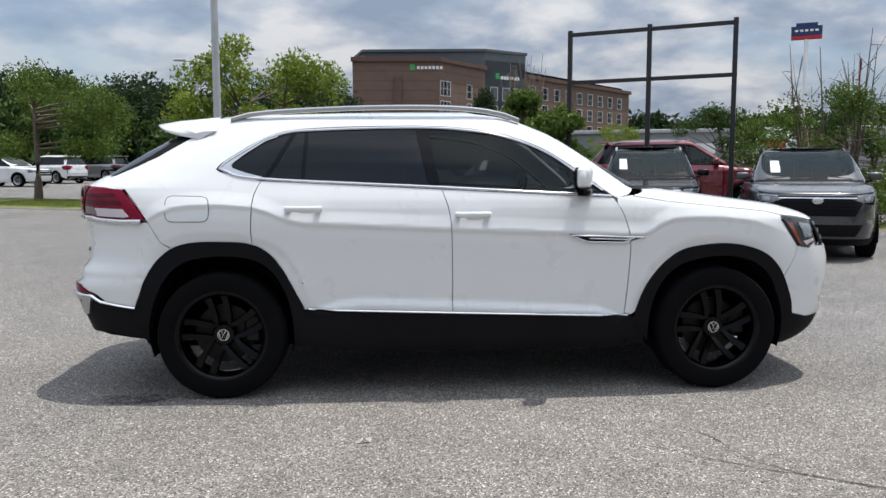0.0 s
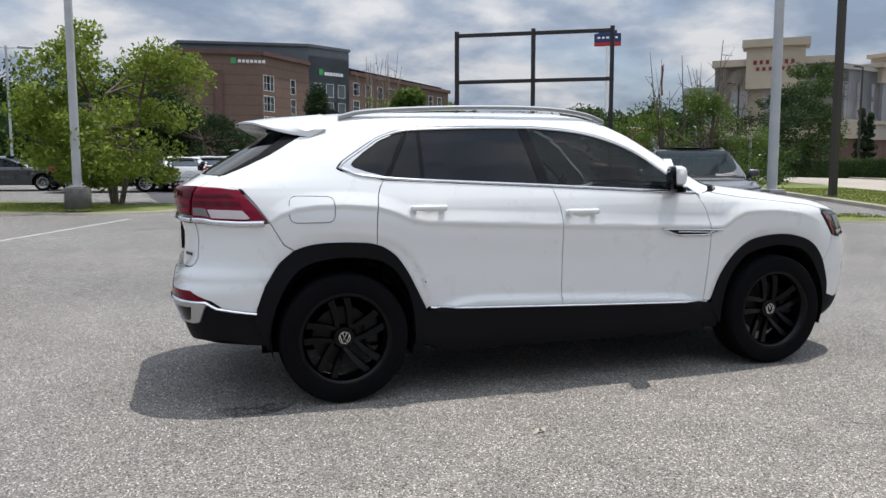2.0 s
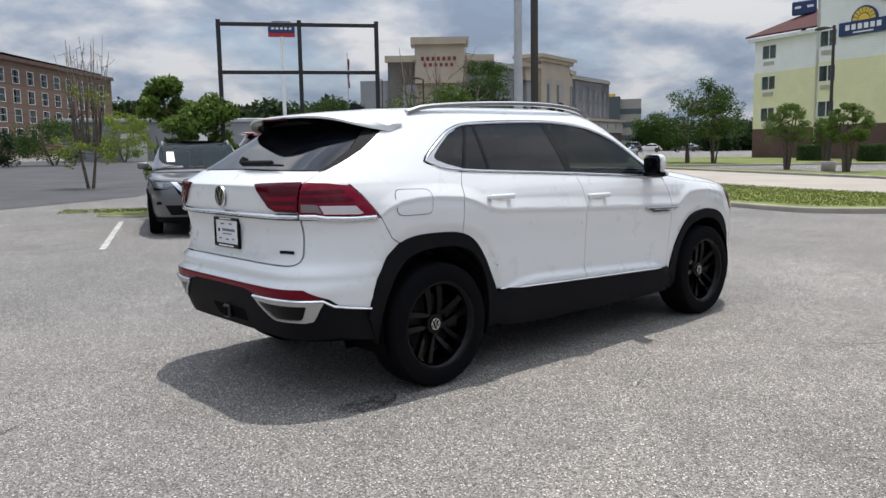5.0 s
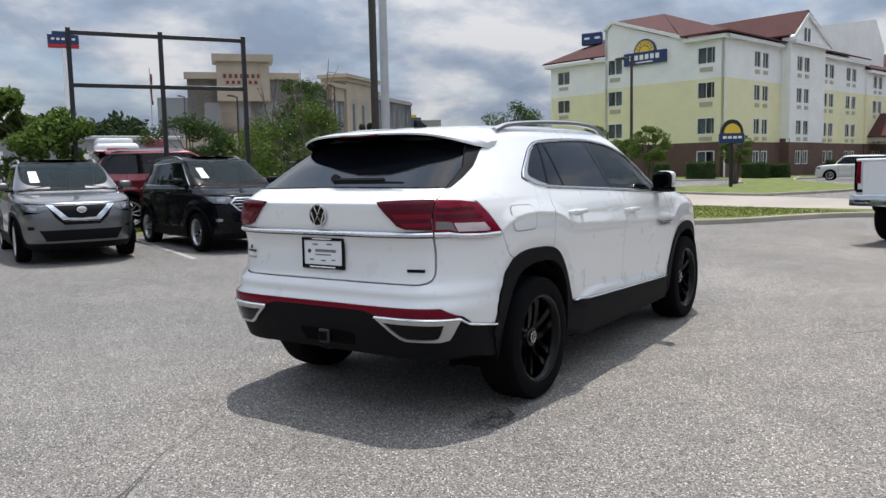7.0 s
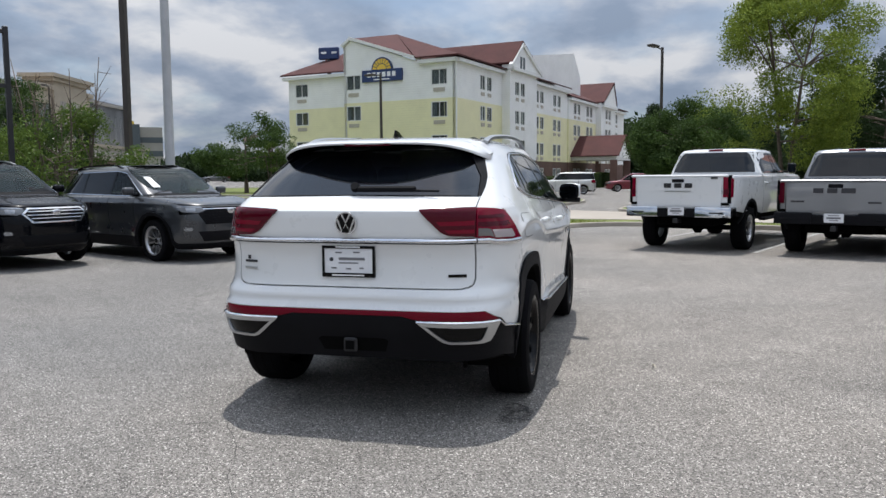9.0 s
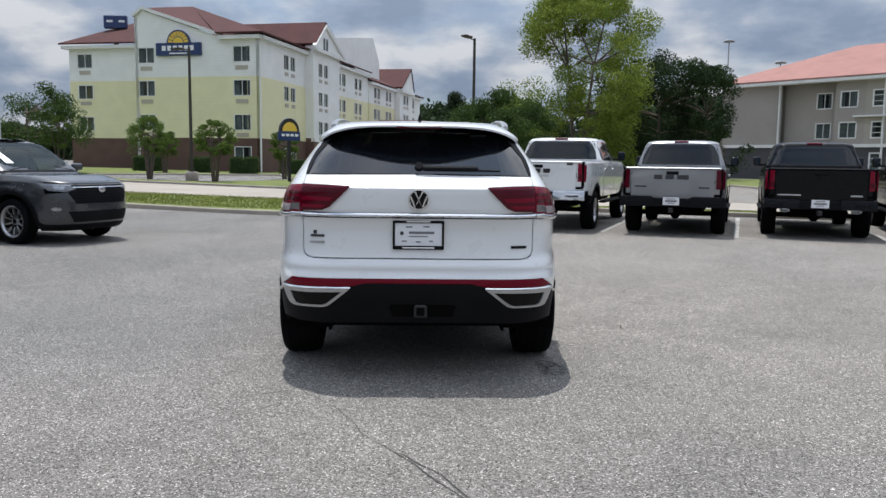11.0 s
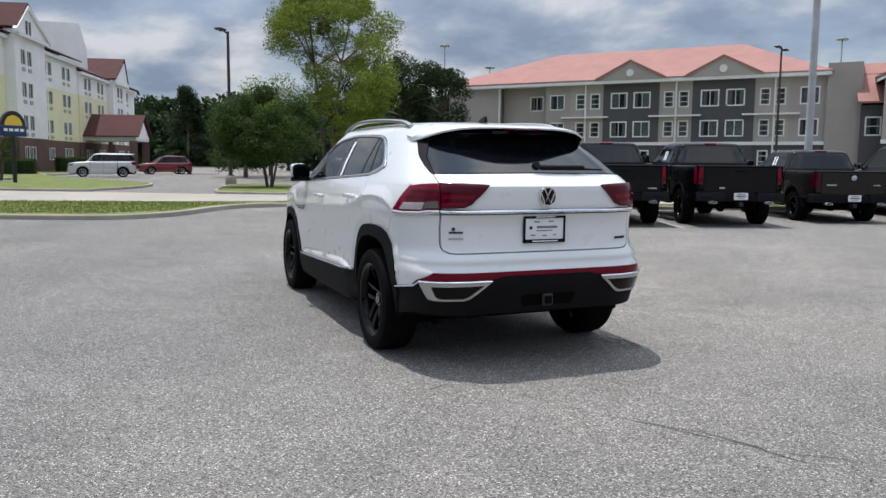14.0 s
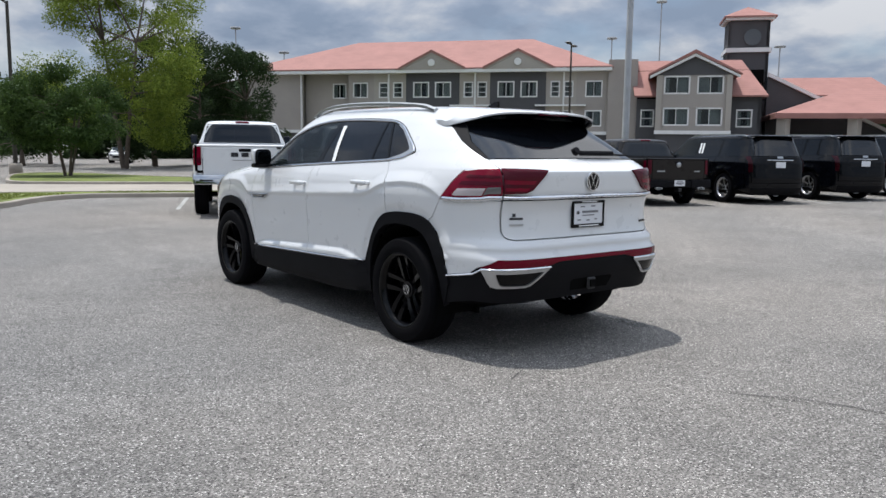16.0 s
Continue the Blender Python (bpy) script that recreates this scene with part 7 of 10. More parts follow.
# cracks in the asphalt
def crack(pts, w=0.012, seed=1):
    rnd = random.Random(seed)
    line = catmull(pts, False, 0.10)
    bm = bmesh.new()
    prev = None
    ox = oy = 0.0
    for i, (x, y) in enumerate(line):
        ox, oy = 0.8 * ox + rnd.uniform(-0.02, 0.02), 0.8 * oy + rnd.uniform(-0.02, 0.02)
        j = min(i + 1, len(line) - 1)
        dx, dy = line[j][0] - line[max(i - 1, 0)][0], line[j][1] - line[max(i - 1, 0)][1]
        d = math.hypot(dx, dy) or 1
        h = w * rnd.uniform(0.2, 0.8) / 3
        x, y = x + ox, y + oy
        row = [bm.verts.new((x + s * -dy / d * h, y + s * dx / d * h, gz(x, y) + 0.0035)) for s in (-1, 1)]
        if prev:
            bm.faces.new((prev[0], prev[1], row[1], row[0]))
        prev = row
    bmesh.ops.recalc_face_normals(bm, faces=bm.faces)
    return tagged(part("crack", bm, TAR), "dark crack in the worn asphalt", "crack", kind="structure")

# ---- buildings ----
WINDOWS = {}


def b_part(name, bm, mat, house, label="", smooth=False):
    """A part of a building, given in world places."""
    bmesh.ops.translate(bm, verts=bm.verts, vec=-house.location)
    return part(name, bm, mat, house, label, smooth)


CURTAINS, CURTAIN_RND = {}, random.Random(5)
CURTAIN_CLOTH = vary("pale_curtain_cloth", (0.82, 0.81, 0.77), 0.12, 3, 0.9)


class Face:
    """A wall from p0 to p1 (seen from outside, p0 at the left) between z0 and z1."""

    def __init__(self, house, p0, p1, z0, z1, mat, name="wall", thick=0.3):
        self.house, self.z0, self.z1, self.mat, self.name, self.thick = house, z0, z1, mat, name, thick
        self.p0 = Vector((*p0, 0))
        d = Vector((*p1, 0)) - self.p0
        self.len = d.length
        self.d = d.normalized()
        self.n = Vector((self.d.y, -self.d.x, 0))       # outwards
        self.holes = []

    def at(self, s, z, out=0.0):
        return self.p0 + self.d * s + self.n * out + Vector((0, 0, z))

    def window(self, s, z, w, h, bars=1, frame=None, cross=0, depth=0.12, rim=0.07, pane=None, curtain=True):
        self.holes.append((s, s + w, z, z + h))
        key = (round(w, 2), round(h, 2), bars, cross, rim, frame.name if frame else "", pane.name if pane else "")
        m = Matrix((( self.d.x, -self.n.x, 0, 0), (self.d.y, -self.n.y, 0, 0), (0, 0, 1, 0), (0, 0, 0, 1)))
        at = self.at(s, z) - self.house.location
        win = new("window")
        win.parent = self.house
        win.matrix_basis = Matrix.Translation(at) @ m
        if key not in WINDOWS:
            bm = bmesh.new()
            for sz, c in (((w, 0.10, rim), (w / 2, 0.03, rim / 2)), ((w, 0.10, rim), (w / 2, 0.03, h - rim / 2)), ((rim, 0.10, h), (rim / 2, 0.03, h / 2)), ((rim, 0.10, h), (w - rim / 2, 0.03, h / 2))):
                box(sz, c, 0, bm)
            for i in range(bars):
                box((0.05, 0.06, h), (w * (i + 1) / (bars + 1), 0.05, h / 2), 0, bm)
            for i in range(cross):
                box((w, 0.06, 0.05), (w / 2, 0.05, h * (i + 1) / (cross + 1)), 0, bm)
            me = finish(bm, "window_frame", frame or WHITE_TRIM, False)
            b2 = box((w - 0.02, 0.02, h - 0.02), (w / 2, depth, h / 2))
            WINDOWS[key] = (me, finish(b2, "pane", pane or GLASS_ROOM, False))
        for nm, me in zip(("window_frame", "pane"), WINDOWS[key]):
            o = new(nm, me)
            o.parent = win
            o.visible_shadow = nm != "pane"
        if not curtain:
            return win
        # drawn, half-drawn or parted curtains behind the pane
        drawn = CURTAIN_RND.choice(((0.0, 0.30, 0.72, 1.0), (0.0, 0.46, 0.80, 1.0), (0.0, 0.20, 0.52, 1.0), (0.0, 0.97, 0.98, 1.0), (0.0, 0.40, 0.60, 1.0)))
        ck = (round(w, 2), round(h, 2), drawn)
        if ck not in CURTAINS:
            b3 = bmesh.new()
            for x0, x1 in (drawn[:2], drawn[2:]):
                if x1 - x0 > 0.05:
                    box(((x1 - x0) * (w - 0.1), 0.02, h - 0.08), (0.05 + (x0 + x1) / 2 * (w - 0.1), depth + 0.05, h / 2), 0, b3)
            CURTAINS[ck] = finish(b3, "curtain", CURTAIN_CLOTH, False)
        o = new("curtain", CURTAINS[ck])
        o.parent = win
        return win

    def build(self):
        ss = sorted({0.0, self.len, *[v for o in self.holes for v in o[:2]]})
        zs = sorted({self.z0, self.z1, *[v for o in self.holes for v in o[2:]]})
        bm = bmesh.new()
        cache = {}
        def vert(s, z, out=0.0):
            k = (round(s, 4), round(z, 4), out)
            if k not in cache:
                cache[k] = bm.verts.new(self.at(s, z, out))
            return cache[k]
        for a, b in zip(ss, ss[1:]):
            for c, d in zip(zs, zs[1:]):
                if b - a < 1e-4 or d - c < 1e-4:
                    continue
                m, k = (a + b) / 2, (c + d) / 2
                if any(o[0] < m < o[1] and o[2] < k < o[3] for o in self.holes):
                    continue
                bm.faces.new((vert(a, c), vert(b, c), vert(b, d), vert(a, d)))
        for a, b, c, d in self.holes:
            q = [(a, c), (b, c), (b, d), (a, d)]
            for i in range(4):
                (s0, y0), (s1, y1) = q[i], q[(i + 1) % 4]
                bm.faces.new([bm.verts.new(self.at(*p)) for p in ((s0, y0, 0), (s0, y0, -self.thick), (s1, y1, -self.thick), (s1, y1, 0))])
        for s in (0.0, self.len):
            bm.faces.new([bm.verts.new(self.at(s, z, o)) for z, o in ((self.z0, 0), (self.z1, 0), (self.z1, -self.thick), (self.z0, -self.thick))])
        bm.faces.new([bm.verts.new(self.at(s, self.z1, o)) for s, o in ((0, 0), (self.len, 0), (self.len, -self.thick), (0, -self.thick))])
        # a back sheet keeps the inside dark
        bm.faces.new([bm.verts.new(self.at(s, z, -self.thick - 0.9)) for s, z in ((0, self.z0), (self.len, self.z0), (self.len, self.z1), (0, self.z1))])
        return b_part(self.name, bm, self.mat, self.house)

    def slab(self, s0, s1, za, zb, out, mat, name, depth=0.0, label=""):
        """A block proud of the wall."""
        bm = bmesh.new()
        lo = [self.at(s, za, o) for s, o in ((s0, -depth), (s1, -depth), (s1, out), (s0, out))]
        hi = [p + Vector((0, 0, zb - za)) for p in lo]
        a, b = [bm.verts.new(p) for p in lo], [bm.verts.new(p) for p in hi]
        bm.faces.new(a[::-1]), bm.faces.new(b)
        for i in range(4):
            bm.faces.new((a[i], a[(i + 1) % 4], b[(i + 1) % 4], b[i]))
        bmesh.ops.recalc_face_normals(bm, faces=bm.faces)
        return b_part(name, bm, mat, self.house, label)

    def poly(self, pts, out, mat, name, depth=0.3, label=""):
        """An upright plate with an outline of (s, z)."""
        bm = bmesh.new()
        a = [bm.verts.new(self.at(s, z, out)) for s, z in pts]
        b = [bm.verts.new(self.at(s, z, out - depth)) for s, z in pts]
        n = len(pts)
        bm.faces.new(a), bm.faces.new(b[::-1])
        for i in range(n):
            bm.faces.new((a[i], a[(i + 1) % n], b[(i + 1) % n], b[i]))
        bmesh.ops.recalc_face_normals(bm, faces=bm.faces)
        return b_part(name, bm, mat, self.house, label)


def roof_faces(house, faces, mat, name="roof", thick=0.15):
    """A roof out of world-space polygons, each a slope of its own with an underside."""
    for f in faces:
        bm = bmesh.new()
        top = [bm.verts.new(p) for p in f]
        bm.faces.new(top)
        low = [bm.verts.new((p[0], p[1], p[2] - thick)) for p in f]
        bm.faces.new(low[::-1])
        n = len(f)
        for i in range(n):
            bm.faces.new((top[i], low[i], low[(i + 1) % n], top[(i + 1) % n]))
        bmesh.ops.recalc_face_normals(bm, faces=bm.faces)
        b_part(name, bm, mat, house)


WHITE_TRIM = vary("white_trim", (0.74, 0.74, 0.72), 0.06, 2, 0.6)
SIDING_WHITE = striped("white_siding", (0.83, 0.83, 0.81), 0.22, 0.82)
SIDING_YELLOW = striped("yellow_siding", (0.79, 0.75, 0.47), 0.22, 0.82)
BRICK_BROWN = striped("brown_brick", (0.13, 0.075, 0.06), 0.09, 0.8, 0.85, "Z", 0.18)
ROOF_RED = striped("red_shingle", (0.066, 0.018, 0.016), 0.2, 0.8, 0.9, "Z", 0.2)
ROOF_PINK = striped("pink_tile", (0.33, 0.165, 0.14), 0.20, 0.66, 0.85, "Z", 0.13)
STUCCO_TAUPE = vary("taupe_stucco", (0.345, 0.315, 0.285), 0.08, 0.3, 0.9, 0.1, 8)
STUCCO_PALE = vary("pale_stucco", (0.38, 0.35, 0.31), 0.08, 0.3, 0.9, 0.1, 8)
STUCCO_DARK = vary("charcoal_stucco", (0.078, 0.078, 0.082), 0.12, 0.3, 0.9, 0.1, 8)
STUCCO_CREAM = vary("cream_stucco", (0.41, 0.35, 0.27), 0.08, 0.3, 0.9, 0.1, 8)
STUCCO_GREY = vary("grey_stucco", (0.25, 0.255, 0.265), 0.08, 0.3, 0.9, 0.1, 8)
BAND_BROWN = striped("brown_banded_brick", (0.155, 0.10, 0.075), 1.4, 0.62, 0.85, "Z", 0.12)
SLATE_GREY = vary("slate_grey_panel", (0.105, 0.12, 0.13), 0.1, 0.3, 0.8)
GRILLE = striped("tan_air_grille", (0.46, 0.42, 0.35), 0.09, 0.6)
SIGN_BLUE = Mat("sign_blue", (0.014, 0.035, 0.12), 0.35).m
SIGN_GOLD = Mat("sign_gold", (0.75, 0.50, 0.06), 0.4).m
SIGN_RED = Mat("sign_red", (0.42, 0.02, 0.03), 0.4).m
SIGN_MAROON = Mat("sign_maroon", (0.16, 0.015, 0.02), 0.5).m
SIGN_GREEN = Mat("sign_green", (0.05, 0.35, 0.10), 0.4).m
SIGN_WHITE = Mat("sign_white", (0.8, 0.8, 0.8), 0.4).m


def arch_sign(face, s, z, w, out, parent_name="hotel_sign"):
    """A blue name board under a half sun."""
    thing = empty(parent_name, Matrix.Translation(face.at(s + w / 2, z, out)), "blue hotel name board under a golden half-sun", "sign")
    h = w * 0.25
    d, n = face.d, face.n
    def plate(pts, off, mat, nm, dep=0.12, label=""):
        bm = bmesh.new()
        a = [bm.verts.new(d * x + Vector((0, 0, y)) + n * off) for x, y in pts]
        b = [bm.verts.new(d * x + Vector((0, 0, y)) + n * (off - dep)) for x, y in pts]
        k = len(pts)
        bm.faces.new(a), bm.faces.new(b[::-1])
        for i in range(k):
            bm.faces.new((a[i], a[(i + 1) % k], b[(i + 1) % k], b[i]))
        bmesh.ops.recalc_face_normals(bm, faces=bm.faces)
        return part(nm, bm, mat, thing, label, False)
    board = plate([(-w / 2, 0), (w / 2, 0), (w / 2, h), (-w / 2, h)], 0.15, SIGN_BLUE, "board", 0.3)
    for i in range(6):
        plate([(-w * 0.36 + i * w * 0.125, h * 0.38), (-w * 0.36 + i * w * 0.125 + w * 0.085, h * 0.38), (-w * 0.36 + i * w * 0.125 + w * 0.085, h * 0.78), (-w * 0.36 + i * w * 0.125, h * 0.78)], 0.17, SIGN_WHITE, "text_bar", 0.02)
    plate([(-w * 0.2, h * 0.12), (w * 0.2, h * 0.12), (w * 0.2, h * 0.22), (-w * 0.2, h * 0.22)], 0.17, SIGN_WHITE, "text_bar", 0.02)
    r = w * 0.26
    half = [(r * math.cos(math.pi * i / 20), h + r * math.sin(math.pi * i / 20)) for i in range(21)]
    plate(half, 0.10, SIGN_BLUE, "sun_disc", 0.2)
    for i in range(9):
        a0, a1 = math.pi * (i + 0.12) / 9, math.pi * (i + 0.88) / 9
        plate([(0.5 * r * math.cos(a0), h + 0.5 * r * math.sin(a0)), (0.88 * r * math.cos(a0), h + 0.88 * r * math.sin(a0)), (0.88 * r * math.cos(a1), h + 0.88 * r * math.sin(a1)), (0.5 * r * math.cos(a1), h + 0.5 * r * math.sin(a1))], 0.13, SIGN_GOLD, "ray", 0.02)
    plate([(0.44 * r * math.cos(math.pi * i / 14), h + 0.44 * r * math.sin(math.pi * i / 14)) for i in range(15)], 0.13, SIGN_GOLD, "sun_core", 0.02)
    return thing


# -- the white and yellow hotel with the red roof
def yellow_hotel():
    C = Vector((64.5, 14.6))
    dA, dB = Vector((0.238, 0.971)), Vector((0.971, -0.238))
    g = 0.35
    house = empty("hotel", Matrix.Translation((*C, g)), "four-storey white and yellow sided hotel with a red shingle roof", "building")
    EV, BR, BAND = 12.35, 3.3, 8.85

    # front: p0 is the left end as seen from outside
    A0 = C + dA * 12.4
    fa = Face(house, A0, C, BR, BAND, SIDING_YELLOW, "yellow_wall")
    fb = Face(house, A0, C, BAND, EV, SIDING_WHITE, "white_wall")
    fc = Face(house, A0, C, 0.0, BR, BRICK_BROWN, "brick_wall")
    for s in (0.3, 9.85):
        for z in (4.0, 7.1):
            fa.window(s, z, 1.7, 1.45)
        fb.window(s, 10.1, 1.7, 1.45)
        for z in (3.42, 6.45, 9.45):
            (fa if z < 7 else fb).slab(s + 0.25, s + 1.45, z, z + 0.36, 0.06, GRILLE, "air_grille")
    fc.window(9.85, 1.2, 1.7, 1.35)
    for f in (fa, fb, fc):
        f.build()
    fb.poly([(0, EV), (8.6, EV), (0.9, 14.9), (0, 14.3)], 0.0, SIDING_WHITE, "gable")
    fb.poly([(0, 14.3), (0.9, 14.95), (8.7, EV + 0.05), (8.7, EV + 0.35), (0.9, 15.25), (-0.2, 14.5)], 0.25, WHITE_TRIM, "gable_trim", 0.5)
    fb.slab(8.6, 12.7, EV - 0.25, EV + 0.1, 0.45, WHITE_TRIM, "eave", 0.3)
    # set-back part of the front
    back = Vector((dB.x, dB.y)) * 3.0
    R0, R1 = C + dA * 21.7 + back, A0 + back
    for z0, z1, mt, nm in ((0, BR, BRICK_BROWN, "brick_wall"), (BR, BAND, SIDING_YELLOW, "yellow_wall"), (BAND, EV - 0.3, SIDING_WHITE, "white_wall")):
        f = Face(house, R0, R1, z0, z1, mt, nm)
        for z in (4.0, 7.1, 10.1):
            if z0 <= z < z1:
                f.window(0.9, z, 1.7, 1.4)
                f.slab(1.15, 2.35, z - 0.58, z - 0.22, 0.06, GRILLE, "air_grille")
        f.build()
        if z1 > 11:
            f.slab(-0.5, 9.3, EV - 0.4, EV - 0.1, 0.5, WHITE_TRIM, "eave", 0.3)
    f = Face(house, A0 + back, A0, 0, EV + 2.2, SIDING_WHITE, "return_wall")
    f.build()
    # long side
    def side(s0, s1, out=0.0, ev=EV, yellow=True, cols=(), pair=True, rows=(4.0, 7.05, 10.05)):
        o = Vector((-dA.x, -dA.y)) * out
        p0, p1 = C + dB * s0 + o, C + dB * s1 + o
        for z0, z1, mt, nm in ((0, BR, BRICK_BROWN, "brick_wall"), (BR, BAND, SIDING_YELLOW if yellow else SIDING_WHITE, "yellow_wall" if yellow else "white_wall"), (BAND, ev, SIDING_WHITE, "white_wall")):
            f = Face(house, p0, p1, z0, z1, mt, nm)
            for s in cols:
                for ds in ((0, 1.6) if pair else (0,)):
                    for z in (1.2,) + rows:
                        if z0 <= z < z1:
                            f.window(s + ds - s0, z, 1.2, 1.45 if z > 2 else 1.3)
                            if z > 3:
                                zz = z - 0.58
                                if zz > z0:
                                    f.slab(s + ds - s0 + 0.2, s + ds - s0 + 1.0, zz, zz + 0.36, 0.05, GRILLE, "air_grille")
            f.build()
        f.slab(0, s1 - s0, ev - 0.22, ev + 0.1, 0.45, WHITE_TRIM, "eave", 0.3)
        return f
    fs = side(0, 10.8, 0, EV, True, (5.4,))
    fs.slab(0.0, 0.12, -fs.z0 * 0 + 0.2, EV, 0.12, WHITE_TRIM, "corner_board", 0.0)
    f2 = side(10.8, 18.7, 0.9, EV + 0.4, False, (12.2,))
    f2.poly([(-0.3, EV + 0.4), (8.2, EV + 0.4), (2.7, 15.3)], 0.3, SIDING_WHITE, "gable")
    f2.poly([(-0.5, EV + 0.3), (2.7, 15.2), (8.4, EV + 0.3), (8.4, EV + 0.7), (2.7, 15.6), (-0.5, EV + 0.7)], 0.5, WHITE_TRIM, "gable_trim", 0.4)
    for s in (2.3, 3.1):
        f2.slab(s - 0.15, s + 0.25, 12.9, 14.1, 0.36, SLATE_GREY, "gable_vent", 0)
    side(18.7, 32, 0, EV - 0.1, True, (20.5, 26.6))
    side(32, 44, 0.2, EV - 0.9, True, (34, 39.5), rows=(3.9, 6.8, 9.6))
    f5 = side(44, 51, 1.0, EV - 0.9, False, (46.0,), rows=(3.9, 6.8, 9.6))
    f5.poly([(0, EV - 0.9), (7, EV - 0.9), (5.2, 14.6)], 0.3, SIDING_WHITE, "gable")
    side(51, 60, 0, EV - 0.9, False, (53.5,), rows=(3.9, 6.8, 9.6))
    for s, out, ev in ((10.8, 0.9, EV + 0.4), (18.7, 0.9, EV + 0.4), (44, 1.0, EV - 0.9), (51, 1.0, EV - 0.9)):
        q = C + dB * (s + (0.08 if s in (10.8, 44) else -0.08)) - dA * (out / 2)
        b_part("return_wall", box((0.14, out, ev - BR), (q.x, q.y, g + BR + (ev - BR) / 2), turn=math.atan2(dB.y, dB.x)), SIDING_WHITE, house)
        b_part("return_wall", box((0.14, out, BR), (q.x, q.y, g + BR / 2), turn=math.atan2(dB.y, dB.x)), BRICK_BROWN, house)
    # white parapet block
    fp = Face(house, C + dB * 17.0 + dA * 1.8, C + dB * 43 + dA * 1.8, EV - 0.5, 13.0, SIDING_WHITE, "parapet_wall")
    fp.build()
    fp.poly([(0, 13.0), (26, 13.0), (26, 15.2), (23.0, 18.3), (0, 14.9)], 0.0, SIDING_WHITE, "parapet_gable")
    # roofs
    def P(s, t, z):
        q = C + dB * s + dA * t
        return (q.x, q.y, z + g)
    e = 0.6
    roof_faces(house, [
        [P(-e, 3.9, EV), P(-e, -e, EV), P(8.5, 11.3, 16.5)],
        [P(-e, -e, EV), P(11, -e, EV), P(13.3, 8, 15.2), P(8.5, 11.3, 16.5)],
        [P(0.15, 3.9, EV), P(8.5, 11.3, 16.5), P(0.15, 11.5, 14.8)],
        [P(2.4, 22.4, EV - 0.2), P(2.4, 12.4, EV - 0.2), P(8, 11, 15.2), P(8.5, 17, 15.2)],
        [P(0.15, 11.5, 14.8), P(8.5, 11.3, 16.5), P(12, 12.5, 14.5), P(2.4, 12.4, 13.6)],
        [P(10.6, -1.3, EV + 0.6), P(13.5, -1.3, 15.5), P(13.5, 12, 15.5), P(10.6, 10, EV + 0.6)],
    ], ROOF_RED)
    roof_faces(house, [
        [P(18.9, -1.3, EV + 0.6), P(18.9, 10, EV + 0.6), P(13.5, 10, 15.5), P(13.5, -1.3, 15.5)],
        [P(18.7, -e, EV), P(32, -e, EV), P(32, 3, 13.6), P(18.7, 3, 13.6)],
        [P(32, -e, EV - 0.9), P(49, -e, EV - 0.9), P(49, 7, 14.8), P(32, 7, 14.8)],
        [P(44, -1.4, EV - 0.7), P(49.2, -1.4, 14.8), P(49.2, 8, 14.8), P(44, 8, EV - 0.7)],
        [P(51, -1.4, EV - 0.7), P(51, 8, EV - 0.7), P(49.2, 8, 14.8), P(49.2, -1.4, 14.8)],
        [P(51, -e, EV - 0.9), P(60.5, -e, EV - 0.9), P(60.5, 6, 12.2), P(51, 6, 12.2)],
    ], ROOF_RED)
    # dark inside so that no daylight shows through
    b_part("core", slab([tuple(C + dB * s + dA * t) for s, t in ((2, 1.5), (59, 1.5), (59, 14), (4, 18))], g, g + 11.0), UNDER, house)
    # portico: its ridge runs out from the long side
    for s in (33.2, 39.8):
        b_part("portico_beam", slab([tuple(C + dB * u - dA * t) for u, t in ((s - 0.2, 6.2), (s + 0.2, 6.2), (s + 0.2, 0.2), (s - 0.2, 0.2))], g + 3.2, g + 3.9), WHITE_TRIM, house)
        q = C + dB * s - dA * 5.8
        b_part("portico_pier", box((0.9, 0.9, 3.2), (q.x, q.y, g + 1.6)), BRICK_BROWN, house)
    b_part("portico_beam", slab([tuple(C + dB * u - dA * t) for u, t in ((33.4, 6.2), (39.6, 6.2), (39.6, 5.8), (33.4, 5.8))], g + 3.2, g + 3.9), WHITE_TRIM, house)
    roof_faces(house, [[P(32.6, -6.6, 3.8), P(36.5, -6.6, 6.5), P(36.5, 0, 6.5), P(32.6, 0, 3.8)], [P(36.5, -6.6, 6.5), P(40.4, -6.6, 3.8), P(40.4, 0, 3.8), P(36.5, 0, 6.5)]], ROOF_RED, "portico_roof")
    gf = Face(house, C + dB * 33.0 - dA * 6.2, C + dB * 40.0 - dA * 6.2, 3.8, 3.9, WHITE_TRIM, "portico_gable_base")
    gf.poly([(0, 3.85), (7.0, 3.85), (3.5, 6.25)], 0.05, SIDING_WHITE, "portico_gable")
    arch_sign(fb, 2.3, 10.75, 4.5, 0.1)
    # a dark square sign rises behind the roof
    top = empty("roof_sign", Matrix.Translation((74.5, 31.0, 14.2)), "dark illuminated box sign behind the roof", "sign")
    part("sign_box", box((0.5, 2.3, 1.3), (0, 0, 0.8), 0.08), SIGN_BLUE, top)
    part("sign_post", rod((0, 0, -6.5), (0, 0, 0.3), 0.25), STEEL_BLACK, top)
    for y in (-0.7, 0.5):
        part("text_bar", box((0.04, 0.6, 0.22), (-0.27, y, 0.85)), SIGN_WHITE, top)


yellow_hotel()


